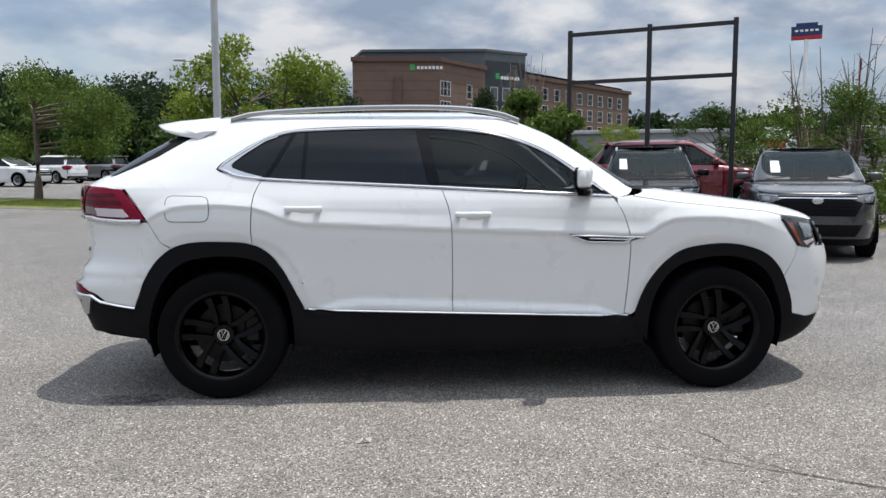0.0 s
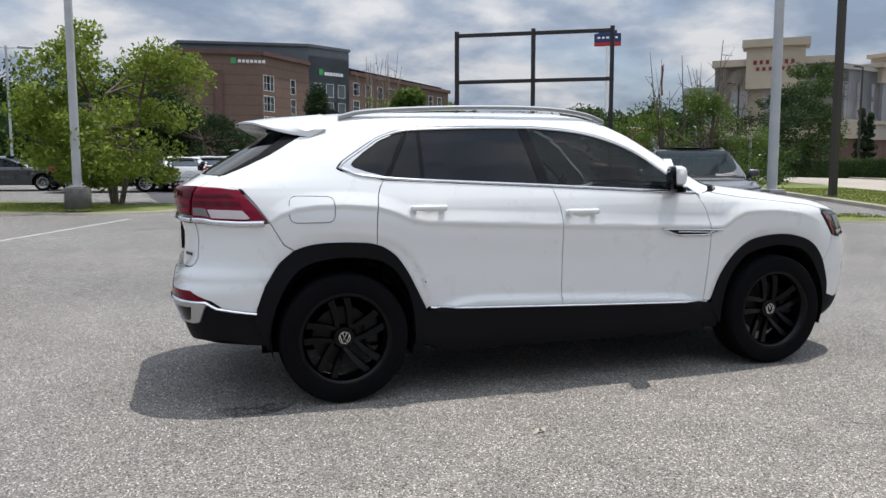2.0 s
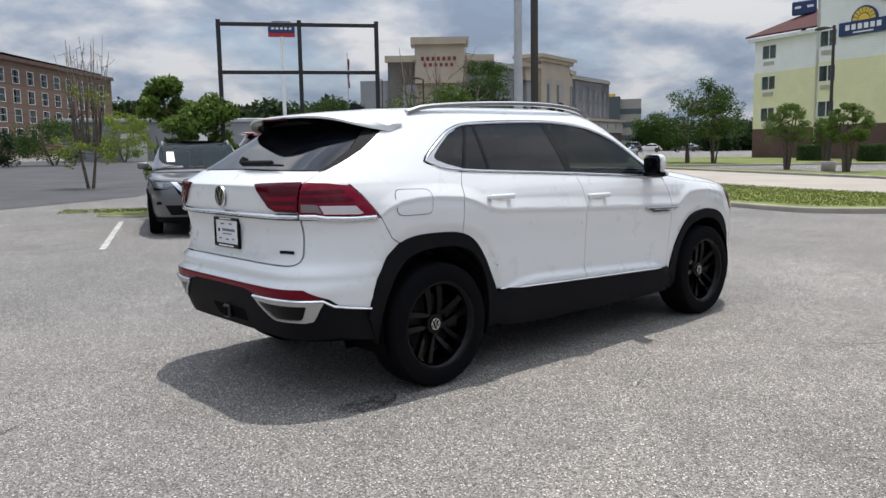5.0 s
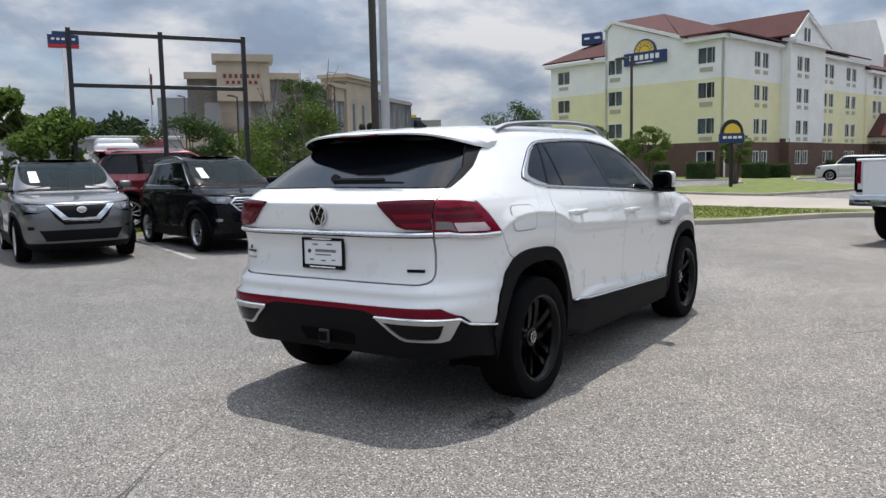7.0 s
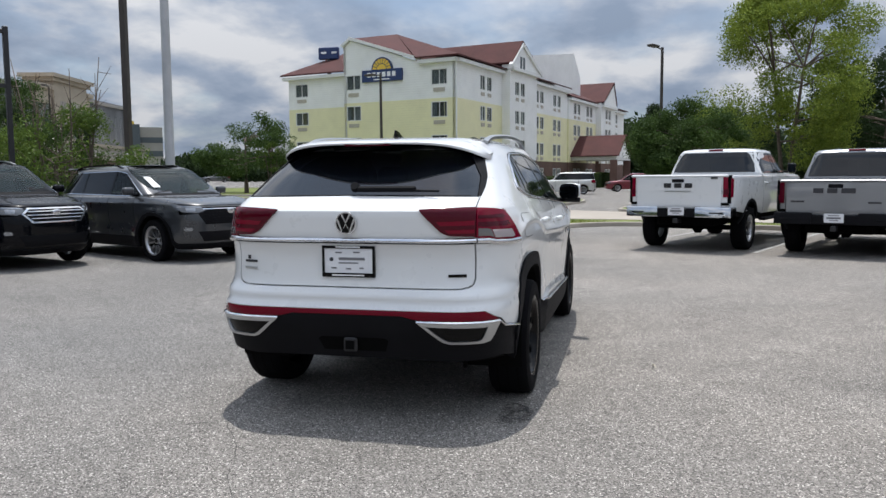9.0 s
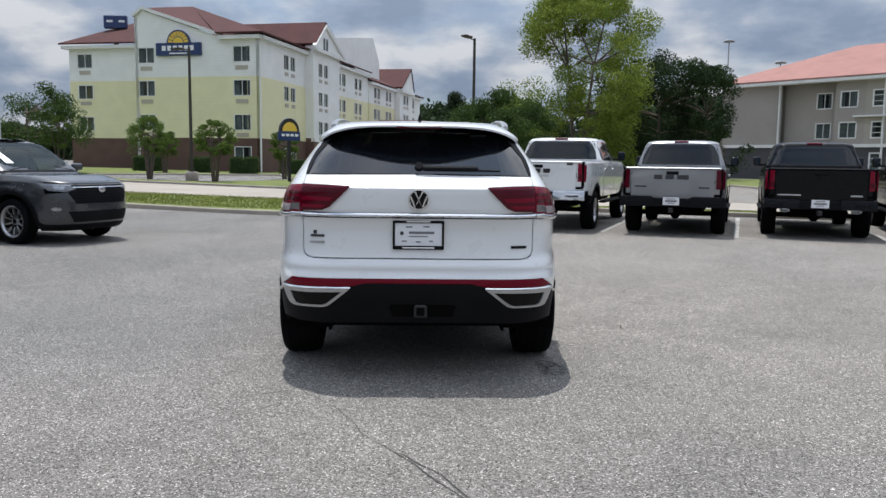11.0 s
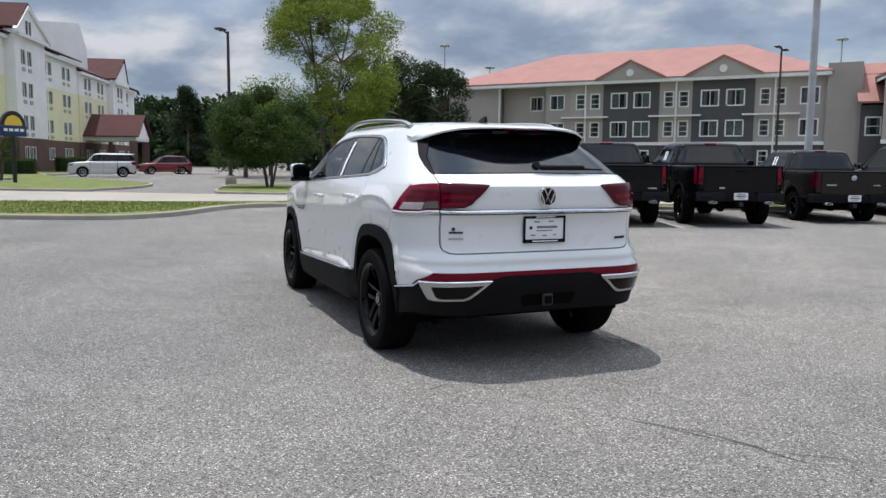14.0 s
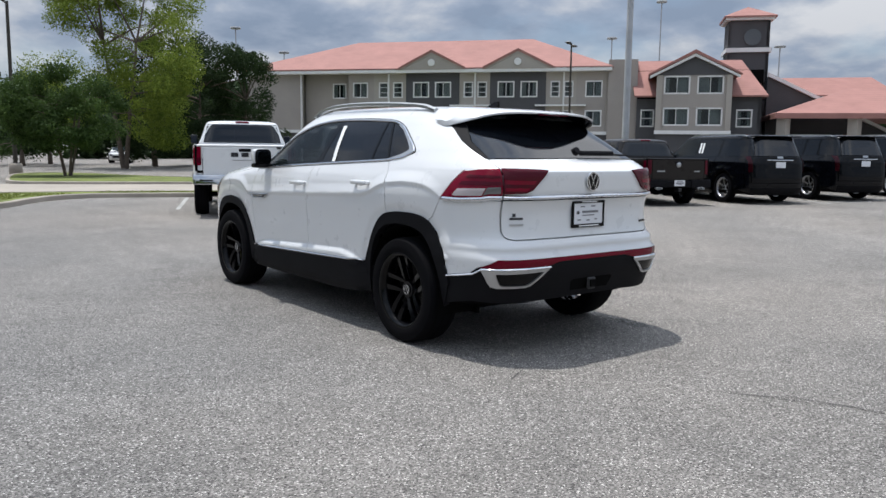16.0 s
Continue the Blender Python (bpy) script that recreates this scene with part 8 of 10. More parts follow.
# -- the grey hotel with the pink tile roof
def pink_hotel():
    g = 0.25
    P0 = Vector((67.0, -29.4))
    P1 = Vector((40.7, -50.4))
    d = (P1 - P0).normalized()
    n = Vector((d.y, -d.x))
    n = n if n.dot(Vector((-1, 1))) > 0 else -n
    house = empty("inn", Matrix.Translation((*P0, g)), "three-storey taupe and charcoal inn with a pink tile roof", "building")
    EV, B1 = 8.75, 3.05
    L = 34.0
    # wall pieces: (from, to, material); windows (from, width)
    pieces = [(-1.0, 4.8, STUCCO_TAUPE, ()), (4.8, 9.6, STUCCO_TAUPE, ((7.6, 1.4),)), (9.6, 12.1, STUCCO_TAUPE, ((10.0, 1.5),)), (12.1, 15.3, STUCCO_PALE, ((12.6, 0.95), (14.0, 0.95))),
              (15.3, 20.4, STUCCO_DARK, ((16.0, 1.55), (18.1, 1.55))), (20.4, 23.3, STUCCO_PALE, ((20.8, 0.9), (22.1, 0.9))), (23.3, 28.4, STUCCO_DARK, ((24.0, 1.55), (26.1, 1.55))),
              (28.4, 31.1, STUCCO_PALE, ((28.8, 0.85), (30.0, 0.85))), (31.1, 33.9, STUCCO_TAUPE, ((31.9, 1.5),))]
    for a, b, mt, wins in pieces:
        out = -0.9 if a == 4.8 else (0.12 if mt is STUCCO_DARK else 0.0)
        p0, p1 = P0 + d * a + n * out, P0 + d * b + n * out
        for z0, z1, m2, rows in ((0, B1, STUCCO_DARK, (1.15,)), (B1, EV, mt, (3.75, 6.35))):
            f = Face(house, p0, p1, z0, z1, m2, "wall")
            for s, w in wins:
                for z in rows:
                    f.window(s - a, z, w, 1.45, 1 if w > 1.2 else 0, None, 2 if w < 1.2 else 0, rim=0.11)
            f.build()
    f = Face(house, P0, P1, 0, EV, STUCCO_TAUPE, "front")
    f.slab(-1.2, 34, B1 - 0.02, B1 + 0.26, 0.2, WHITE_TRIM, "band", 0.0)
    f.slab(-1.5, 34.2, EV - 0.15, EV + 0.15, 0.7, WHITE_TRIM, "eave", 0.3)
    for s in (4.75, 13.6, 21.9, 30.0):
        f.slab(s - 0.06, s + 0.06, 0.2, EV - 0.1, 0.22, WHITE_TRIM, "downpipe", 0.0)
    for s in (12.2, 20.5, 28.4):
        f.slab(s - 0.9, s + 3.6, 5.55, 5.68, 0.5, WHITE_TRIM, "canopy_rail", 0.0)
    for s in (15.0, 23.0):
        f.poly([(s, EV + 0.1), (s + 5.8, EV + 0.1), (s + 2.9, EV + 1.55)], 0.75, STUCCO_PALE, "gable", 1.2)
        f.poly([(s - 0.3, EV + 0.1), (s + 2.9, EV + 1.65), (s + 6.1, EV + 0.1), (s + 6.1, EV + 0.3), (s + 2.9, EV + 1.9), (s - 0.3, EV + 0.3)], 0.85, ROOF_PINK, "gable_tiles", 1.3)
        f.poly([(s - 0.1, EV + 0.1), (s + 2.9, EV + 1.5), (s + 5.9, EV + 0.1), (s + 5.9, EV + 0.22), (s + 2.9, EV + 1.64), (s - 0.1, EV + 0.22)], 0.80, STUCCO_PALE, "gable_trim", 0.3)
        bm = tube(0.32, 0.32, 0.1, 20, None, Matrix.Translation(f.at(s + 2.9, EV + 0.72, 0.78)) @ Vector((f.n.x, f.n.y, 0)).to_track_quat("Z", "Y").to_matrix().to_4x4())
        b_part("gable_roundel", bm, WHITE_TRIM, house)
    Face(house, P0 - d * 1.0 - n * 15, P0 - d * 1.0, 0, EV, STUCCO_TAUPE, "end_wall").build()

    def Q(s, t, z):
        q = P0 + d * s - n * t
        return (q.x, q.y, z + g)
    e, rh = 0.7, 12.3
    roof_faces(house, [[Q(-1.9, -e, EV), Q(34.3, -e, EV), Q(26.2, 7.5, rh), Q(8.0, 7.5, rh)], [Q(-1.9, 15.7, EV), Q(-1.9, -e, EV), Q(8.0, 7.5, rh)], [Q(34.3, -e, EV), Q(34.3, 15.7, EV), Q(26.2, 7.5, rh)], [Q(34.3, 15.7, EV), Q(-1.9, 15.7, EV), Q(8, 7.5, rh), Q(26.2, 7.5, rh)]], ROOF_PINK)
    b_part("core", slab([tuple(P0 + d * s - n * t) for s, t in ((0.5, 1.6), (47, 1.6), (47, 14), (0.5, 14))], g, g + 8.5), UNDER, house)
    # lift block and the gabled wing beside it
    b_part("lift_block", slab([tuple(P0 + d * s - n * t) for s, t in ((33.9, -0.4), (36.4, -0.4), (36.4, 6), (33.9, 6))], g, g + 9.3), STUCCO_TAUPE, house)
    W0 = P0 + d * 36.4 + n * 1.0
    f = Face(house, W0, P0 + d * 38.0 + n * 1.0, 0, 6.1, STUCCO_DARK, "wing_wall")
    f.window(0.35, 3.7, 1.15, 1.5, 0, None, 1, rim=0.11)
    f.build()
    X0, X1 = P0 + d * 38.0 + n * 3.0, P0 + d * 43.9 + n * 3.0
    for z0, z1, mt, rows in ((0, B1, STUCCO_DARK, ()), (B1, 9.2, STUCCO_TAUPE, (3.75, 6.35))):
        f = Face(house, X0, X1, z0, min(z1, 7.9), mt, "wing_front")
        for s in (0.55, 3.2):
            for z in rows:
                f.window(s, z, 2.1, 1.5, 1, rim=0.12)
        f.build()
    f.slab(-0.1, 6.0, B1, B1 + 0.3, 0.2, WHITE_TRIM, "band")
    f.slab(-0.05, 0.4, B1, 7.9, 0.15, STUCCO_PALE, "pilaster")
    f.slab(5.5, 5.95, B1, 7.9, 0.15, STUCCO_PALE, "pilaster")
    f.poly([(0, 7.9), (5.9, 7.9), (2.95, 9.35)], 0.05, STUCCO_DARK, "wing_gable")
    f.poly([(-0.6, 7.65), (2.95, 9.4), (6.5, 7.65), (6.5, 7.85), (2.95, 9.62), (-0.6, 7.85)], 0.35, WHITE_TRIM, "gable_trim", 0.4)
    f.poly([(-0.75, 7.85), (2.95, 9.65), (6.65, 7.85), (6.65, 8.0), (2.95, 9.85), (-0.75, 8.0)], 0.42, ROOF_PINK, "gable_tiles", 0.3)
    roof_faces(house, [[Q(37.3, -3.3, 7.8), Q(40.95, -3.3, 9.7), Q(40.95, 3, 9.7), Q(37.3, 3, 7.8)], [Q(40.95, -3.3, 9.7), Q(44.6, -3.3, 7.8), Q(44.6, 3, 7.8), Q(40.95, 3, 9.7)],
                       [Q(36.2, -1.6, 6.1), Q(47.0, -1.6, 6.1), Q(45.3, 3.0, 9.5), Q(35.6, 3.0, 9.5)], [Q(47.0, -1.6, 6.1), Q(47.0, 9, 6.1), Q(45.3, 3.0, 9.5)], [Q(47.0, 9, 6.1), Q(36.2, 9, 6.1), Q(35.6, 3.0, 9.5), Q(45.3, 3.0, 9.5)]], ROOF_PINK, "wing_roof")
    f = Face(house, P0 + d * 43.9 + n * 1.0, P0 + d * 46.6 + n * 1.0, 0, 6.2, STUCCO_DARK, "wing_wall")
    f.window(0.7, 3.7, 1.3, 1.5, 0, None, 1, rim=0.11)
    f.build()
    Face(house, P0 + d * 46.6 + n * 1.0, P0 + d * 46.6 - n * 10, 0, 6.0, STUCCO_DARK, "wing_side").build()
    # tower behind
    T = Vector((36.5, -62.5))
    td = d
    def TT(s, t, z):
        q = T + td * s - n * t
        return (q.x, q.y, z)
    Face(house, T, T + td * 3.6, 0, 13.7, STUCCO_DARK, "tower_wall").build()
    Face(house, T - n * 3.6, T, 0, 13.7, STUCCO_DARK, "tower_wall").build()
    Face(house, T + td * 3.6, T + td * 3.6 - n * 3.6, 0, 13.7, STUCCO_DARK, "tower_wall").build()
    b_part("tower_band", slab([TT(s, t, 0)[:2] for s, t in ((-0.2, -0.2), (3.8, -0.2), (3.8, 3.8), (-0.2, 3.8))], g + 10.6, g + 11.0), WHITE_TRIM, house)
    b_part("tower_cornice", slab([TT(s, t, 0)[:2] for s, t in ((-0.35, -0.35), (3.9, -0.35), (3.9, 3.9), (-0.35, 3.9))], g + 13.5, g + 13.8), WHITE_TRIM, house)
    ap = TT(1.8, 1.8, 15.0 + g)
    c4 = [TT(s, t, 13.85 + g) for s, t in ((-0.5, -0.5), (4.1, -0.5), (4.1, 4.1), (-0.5, 4.1))]
    roof_faces(house, [[c4[i], c4[(i + 1) % 4], ap] for i in range(4)], ROOF_PINK, "tower_roof")
    tf = Face(house, T, T + td * 3.6, 0, 13.7, STUCCO_DARK)
    bm = tube(0.75, 0.75, 0.12, 24, None, Matrix.Translation(tf.at(2.1, 12.2, 0.02)) @ Vector((tf.n.x, tf.n.y, 0)).to_track_quat("Z", "Y").to_matrix().to_4x4())
    b_part("tower_roundel", bm, SLATE_GREY, house)
    # sloping dark roof wall and the entrance canopy
    sf = Face(house, T + td * 3.6 + n * 0.3, T + td * 17 + n * 0.3, 0, 3.4, STUCCO_DARK, "lobby_wall")
    sf.build()
    sf.poly([(0, 3.4), (10.5, 3.4), (0, 8.6)], 0.0, STUCCO_DARK, "lobby_gable", 0.4)
    sf.poly([(0, 8.6), (10.8, 3.3), (10.8, 3.6), (0, 8.95)], 0.3, WHITE_TRIM, "lobby_trim", 0.4)
    roof_faces(house, [[TT(4.4, 8, 9.2), TT(14.5, 8, 9.2), TT(16, 4, 7.2), TT(5, 4, 7.2)]], ROOF_PINK, "lobby_roof")
    c4 = [TT(s, t, 4.9) for s, t in ((3.2, -8), (19, -8), (19, 3), (3.2, 3))]
    ap1, ap2 = TT(10.0, -2.5, 7.3), TT(12, -2.5, 7.3)
    roof_faces(house, [[c4[0], c4[1], ap2, ap1], [c4[1], c4[2], ap2], [c4[2], c4[3], ap1, ap2], [c4[3], c4[0], ap1]], ROOF_PINK, "canopy_roof", 0.45)
    for s, t in ((4.0, -7.2), (9.5, -7.2), (18, -7.2)):
        q = TT(s, t, 0)
        b_part("canopy_pier", box((0.8, 0.8, 4.5), (q[0], q[1], g + 2.25)), STUCCO_PALE, house)


pink_hotel()


# -- the cream and grey hotel far behind the sign frame
def cream_hotel():
    g = 1.0
    A, B, E = Vector((73.6, 97.0)), Vector((86.2, 86.1)), Vector((133.0, 97.8))
    house = empty("suites_hotel", Matrix.Translation((*B, g)), "cream and grey stucco hotel with corniced towers", "building")
    f = Face(house, A, B, 0, 16.2, STUCCO_CREAM, "front_wall")
    for s in (2.6, 7.3, 12.0):
        f.window(s - 0.2, 8.6, 2.3, 3.8, 1, STUCCO_CREAM, 1)
    f.build()
    f.slab(-0.4, f.len + 0.4, 16.0, 17.0, 0.6, STUCCO_CREAM, "cornice", 0.6)
    f.slab(4.4, 12.4, 12.6, 18.6, 0.9, STUCCO_CREAM, "tower", 3.0)
    f.slab(3.8, 13.0, 18.6, 19.7, 1.5, STUCCO_CREAM, "tower_cornice", 3.4)
    f.slab(-4.5, 0.0, 0, 13.2, -0.5, STUCCO_GREY, "side_block", 6)
    for i in range(7):
        f.slab(5.4 + i * 0.85, 5.85 + i * 0.85, 16.1, 16.7, 1.0, SIGN_MAROON, "sign_bar", 0.0)
    for i in range(6):
        f.slab(5.8 + i * 0.85, 6.25 + i * 0.85, 15.2, 15.7, 1.0, SIGN_MAROON, "sign_bar", 0.0)
    s = Face(house, B, E, 0, 15.4, STUCCO_GREY, "side_wall")
    for x in (1.9, 5.1, 8.8, 29.3, 32.1, 35.0, 38.2, 40.8, 43.1, 45.5):
        for z, h in ((8.2, 2.7), (11.3, 2.2)):
            s.window(x, z, 0.95, h, 0, SLATE_GREY, pane=GLASS_DARK, curtain=False)
    s.build()
    s.slab(0, s.len, 15.2, 15.7, 0.3, STUCCO_PALE, "cornice", 0.4)
    s.slab(11.0, 14.9, 0, 15.6, 0.5, STUCCO_GREY, "proud_bay", 0.3)
    s.slab(12.9, 13.9, 8.2, 13.5, 0.53, SLATE_GREY, "tall_window", 0.0)
    # the corniced tower in the long side
    s.slab(15.0, 26.6, 0, 17.2, 1.2, STUCCO_CREAM, "tower", 3.0)
    s.slab(14.2, 27.4, 17.2, 17.8, 1.6, STUCCO_CREAM, "tower_cornice", 3.4)
    s.slab(13.6, 28.0, 17.8, 18.4, 2.0, STUCCO_CREAM, "tower_cornice", 3.8)
    for x0, x1 in ((9.4, 15.0), (26.6, 28.6)):
        s.slab(x0 + 0.8 * (x0 < 12), x1, 13.6, 15.8, 0.8, STUCCO_CREAM, "shoulder", 3.0)
        s.slab(x0, x1 + 0.6 * (x0 > 12), 15.8, 16.5, 1.3, STUCCO_CREAM, "shoulder_cornice", 3.4)
    for x0, x1 in ((16.9, 18.9), (20.8, 24.0)):
        s.slab(x0, x1, 8.3, 14.3, 1.23, STUCCO_TAUPE, "tall_recess", 0.0)
        s.slab(x0 + 0.3, x0 + 1.1, 8.5, 13.4, 1.26, SLATE_GREY, "tall_window", 0.0)
    # low brick storey with its pale parapet
    s.slab(-0.7, s.len + 0.7, 0, 5.0, 2.6, BRICK_BROWN, "porch", 0.0)
    s.slab(-0.9, s.len + 0.9, 5.0, 7.2, 2.8, STUCCO_PALE, "porch_parapet", 0.0)
    s.slab(-1.2, s.len + 1.2, 7.2, 7.7, 3.2, STUCCO_CREAM, "porch_cornice", 0.0)
    s.slab(-1.0, s.len + 1.0, 5.0, 5.3, 2.95, STUCCO_CREAM, "porch_band", 0.0)
    # nothing is cut here: dark plates imitate the shade in openings and slots
    for x in (35.4, 39.9, 44.2):
        s.slab(x, x + 2.4, 0.3, 4.4, 2.63, SLATE_GREY, "porch_opening_shade", 0.0)
        s.slab(x + 0.9, x + 1.2, 5.8, 6.8, 2.83, SLATE_GREY, "parapet_slot_shade", 0.0)
    f.slab(-1, f.len + 3, 5.0, 7.4, 5.0, STUCCO_CREAM, "porch_band", 0.0)
    f.slab(-0.6, f.len + 2.6, 0, 5.0, 4.4, BRICK_BROWN, "porch", 0.0)
    b_part("core", slab([tuple(A), tuple(B), tuple(E), tuple(E + Vector((4, 16))), tuple(A + Vector((12, 14)))], g + 0.1, g + 15.0), STUCCO_GREY, house)


cream_hotel()


# -- the brown banded hotel with the grey tower
def brown_hotel():
    g = 1.4
    A, B, C, D, E = Vector((-5.2, 109.5)), Vector((7.3, 109.0)), Vector((15.2, 118.5)), Vector((22.3, 122.5)), Vector((48.1, 149.6))
    house = empty("inn_tower", Matrix.Translation((*B, g)), "brown banded brick hotel with a slate grey tower", "building")
    rows = (3.3, 6.2, 9.1, 12.0)
    f = Face(house, A, B, 0, 17.2, BAND_BROWN, "front_wall")
    f.build()
    f.slab(6.0, 7.1, 2, 14.6, 0.35, BRICK_BROWN, "slot", 0)
    f.slab(-0.2, f.len + 0.3, 16.8, 17.4, 0.4, BRICK_BROWN, "cornice", 0.4)
    f.slab(8.3, 9.0, 15.6, 16.4, 0.1, SIGN_GREEN, "sign_mark")
    for i in range(7):
        f.slab(9.3 + i * 0.55, 9.7 + i * 0.55, 15.75, 16.15, 0.1, SIGN_WHITE, "sign_bar")
    s = Face(house, B, C, 0, 17.2, BAND_BROWN, "side_wall")
    for z in rows:
        s.window(0.3, z, 2.6, 2.2, 2, WHITE_TRIM, 1)
        s.window(7.2, z, 1.4, 2.2, 0, WHITE_TRIM, 1)
    s.build()
    s.slab(-0.3, s.len, 16.8, 17.4, 0.4, BRICK_BROWN, "cornice", 0.4)
    t = Face(house, C, D, 0, 18.4, SLATE_GREY, "tower_wall")
    for z in rows:
        for x in (1.0, 3.4, 5.8):
            t.window(x, z + 0.2, 1.5, 2.1, 1, WHITE_TRIM, 1)
    t.build()
    t.slab(2.0, 2.8, 15.6, 16.5, 0.1, SIGN_GREEN, "sign_mark")
    for i in range(7):
        t.slab(3.1 + i * 0.55, 3.5 + i * 0.55, 15.6, 16.1, 0.1, SIGN_WHITE, "sign_bar")
    b_part("tower_block", slab([tuple(C + Vector((-19, 2))), tuple(C), tuple(D), tuple(D + Vector((-4, 10))), tuple(C + Vector((-21, 10)))], g, g + 18.3), SLATE_GREY, house)
    b_part("tower_cap", slab([tuple(C + Vector((-19.3, 1.7))), tuple(C + Vector((0, -0.3))), tuple(D + Vector((0.3, 0))), tuple(D + Vector((-4, 10))), tuple(C + Vector((-21, 10)))], g + 18.3, g + 18.7), SLATE_GREY, house)
    w = Face(house, D, E, 0, 16.4, BAND_BROWN, "wing_wall")
    for i in range(9):
        for z in rows:
            w.window(1.2 + i * 3.9, z + 0.9, 1.9, 2.1, 0, WHITE_TRIM, 1)
    w.build()
    w.slab(0, w.len + 0.3, 16.1, 16.7, 0.4, BRICK_BROWN, "cornice", 0.4)
    w.slab(0, w.len, 1.6, 2.4, 1.6, STUCCO_CREAM, "porch_band")
    Face(house, E, E + Vector((-3, 12)), 0, 16.4, BAND_BROWN, "end_wall").build()
    b_part("core", slab([tuple(A + Vector((0.3, 1.5))), tuple(B + Vector((-0.3, 1.6))), tuple(C + Vector((-1, 2))), tuple(D + Vector((0.0, 1.5))), tuple(E + Vector((-1, 1.6))), tuple(E + Vector((-4, 11))), tuple(A + Vector((0, 18)))], g, g + 16.0), UNDER, house)


brown_hotel()

# ---- parked vehicles ----
H_ROW = math.degrees(AXIS) - 90
x, y = lot(-2.05, 9.25 + 1.32)
crossover("crossover", spot(x, y), H_ROW, "grey crossover parked nose out with a V-shaped chrome grille", GREY_PAINT, group="cars parked in a row", Lr=2.16, Lf=2.22, hw=0.925, hood=1.07, belt=1.13, H=1.69, wsb=1.0, wst=0.25, rtop=1.7, hubs=(-1.33, 1.32), R=0.345, face="vee", sticker=True, rim_mat=RIM_SILVER)
x, y = lot(0.65, 9.10 + 1.25)
crossover("crossover", spot(x, y), H_ROW + 6.0, "black compact crossover parked nose out, chrome grille bars", BLACK_PAINT, group="cars parked in a row", Lr=1.98, Lf=2.08, hw=0.90, hood=1.11, belt=1.16, H=1.74, wsb=1.0, wst=0.30, rtop=1.62, hubs=(-1.27, 1.25), R=0.345, face="hex", sticker=True)
x, y = 6.07 + 0.4 * 1.33, 6.12 + 0.92 * 1.33
crossover("crossover", spot(x, y), H_ROW - 1.0, "dark grey crossover parked nose out across a stall line", CHARCOAL_PAINT, group="cars parked in a row", Lr=2.27, Lf=2.33, hw=0.925, hood=1.10, belt=1.13, H=1.70, wsb=1.05, wst=0.30, rtop=1.80, hubs=(-1.36, 1.33), R=0.365, face="mesh", sticker=True)
x, y = lot(1.25, 14.9)
crossover("crossover", spot(x, y, 0.05), math.degrees(AXIS), "dark red crossover parked side-on behind the others", RED_PAINT, Lr=2.4, Lf=2.45, hw=0.96, hood=1.22, belt=1.30, H=1.92, wsb=1.0, wst=0.2, rtop=1.9, hubs=(-1.4, 1.45), R=0.40)

H_TRK = math.degrees(AXIS)
x, y = lot(10.25 + 1.9, 1.15)
pickup(spot(x, y), H_TRK, "white heavy-duty crew-cab pickup with a chrome rear bumper", WHITE_PAINT, 3.10, 3.2, 1.03, 2.03, 1.46, 0.66, (-1.9, 2.1), 0.42, RIM_SILVER, CHROME,
       gate_bars=((0.20, 1.26, 0.14, 0.085, STEEL_BLACK), (0.0, 1.26, 0.14, 0.085, STEEL_BLACK), (-0.20, 1.26, 0.14, 0.085, STEEL_BLACK), (0.0, 1.155, 0.50, 0.018, SATIN), (-0.68, 1.40, 0.12, 0.04, STEEL_BLACK)))
x, y = lot(10.45 + 1.72, -1.52)
pickup(spot(x, y), H_TRK, "silver crew-cab pickup with a black lettered tailgate", SILVER_PAINT, 2.90, 2.95, 1.01, 1.97, 1.36, 0.58, (-1.72, 1.95), 0.41, RIM_BLACK, CLADDING,
       gate_bars=((0.27, 1.17, 0.16, 0.085, INK), (0.05, 1.17, 0.16, 0.085, INK), (-0.20, 1.17, 0.22, 0.085, INK), (0.60, 0.98, 0.22, 0.03, INK), (-0.60, 0.97, 0.2, 0.03, INK)), lamp=LENS_DARK)
x, y = lot(11.0 + 1.75, -4.22)
pickup(spot(x, y), H_TRK, "black crew-cab pickup with twin chrome exhaust tips", BLACK_PAINT, 2.92, 2.98, 1.015, 1.95, 1.38, 0.58, (-1.75, 1.97), 0.415, RIM_BLACK, BLACK_PAINT, gate_bars=((0.55, 0.86, 0.42, 0.025, SATIN), (-0.62, 0.86, 0.20, 0.03, SATIN)), exhaust=1)
x, y = lot(11.0 + 1.75, -6.78)
pickup(spot(x, y), H_TRK, "black crew-cab pickup with stickers in its rear side windows", BLACK_PAINT, 2.92, 2.98, 1.015, 1.95, 1.38, 0.58, (-1.75, 1.97), 0.415, RIM_BLACK, BLACK_PAINT, gate_bars=((0.40, 0.88, 0.12, 0.04, SATIN),), exhaust=1, stickers=True)
x, y = lot(11.12 + 2.62, -9.97)
pickup(spot(x, y), H_TRK, "dark brown crew-cab pickup with a small round tailgate badge", BROWN_PAINT, 2.62, 2.68, 0.985, 1.81, 1.27, 0.50, (-1.55, 1.63), 0.38, RIM_BLACK, CLADDING, gate_bars=((0.52, 0.93, 0.24, 0.03, SATIN), (-0.55, 0.93, 0.16, 0.025, SATIN)), lamp=LENS_DARK, exhaust=1, stickers=True, badge=True)
BIG = dict(group="trucks parked in a row", Lr=2.72, Lf=2.65, hw=1.03, hood=1.20, belt=1.27, H=1.93, wsb=1.45, wst=0.75, rtop=2.42, hubs=(-1.55, 1.52), R=0.41, rim="six", clad=False, high_tail=True)
x, y = lot(11.15 + 2.72, -13.17)
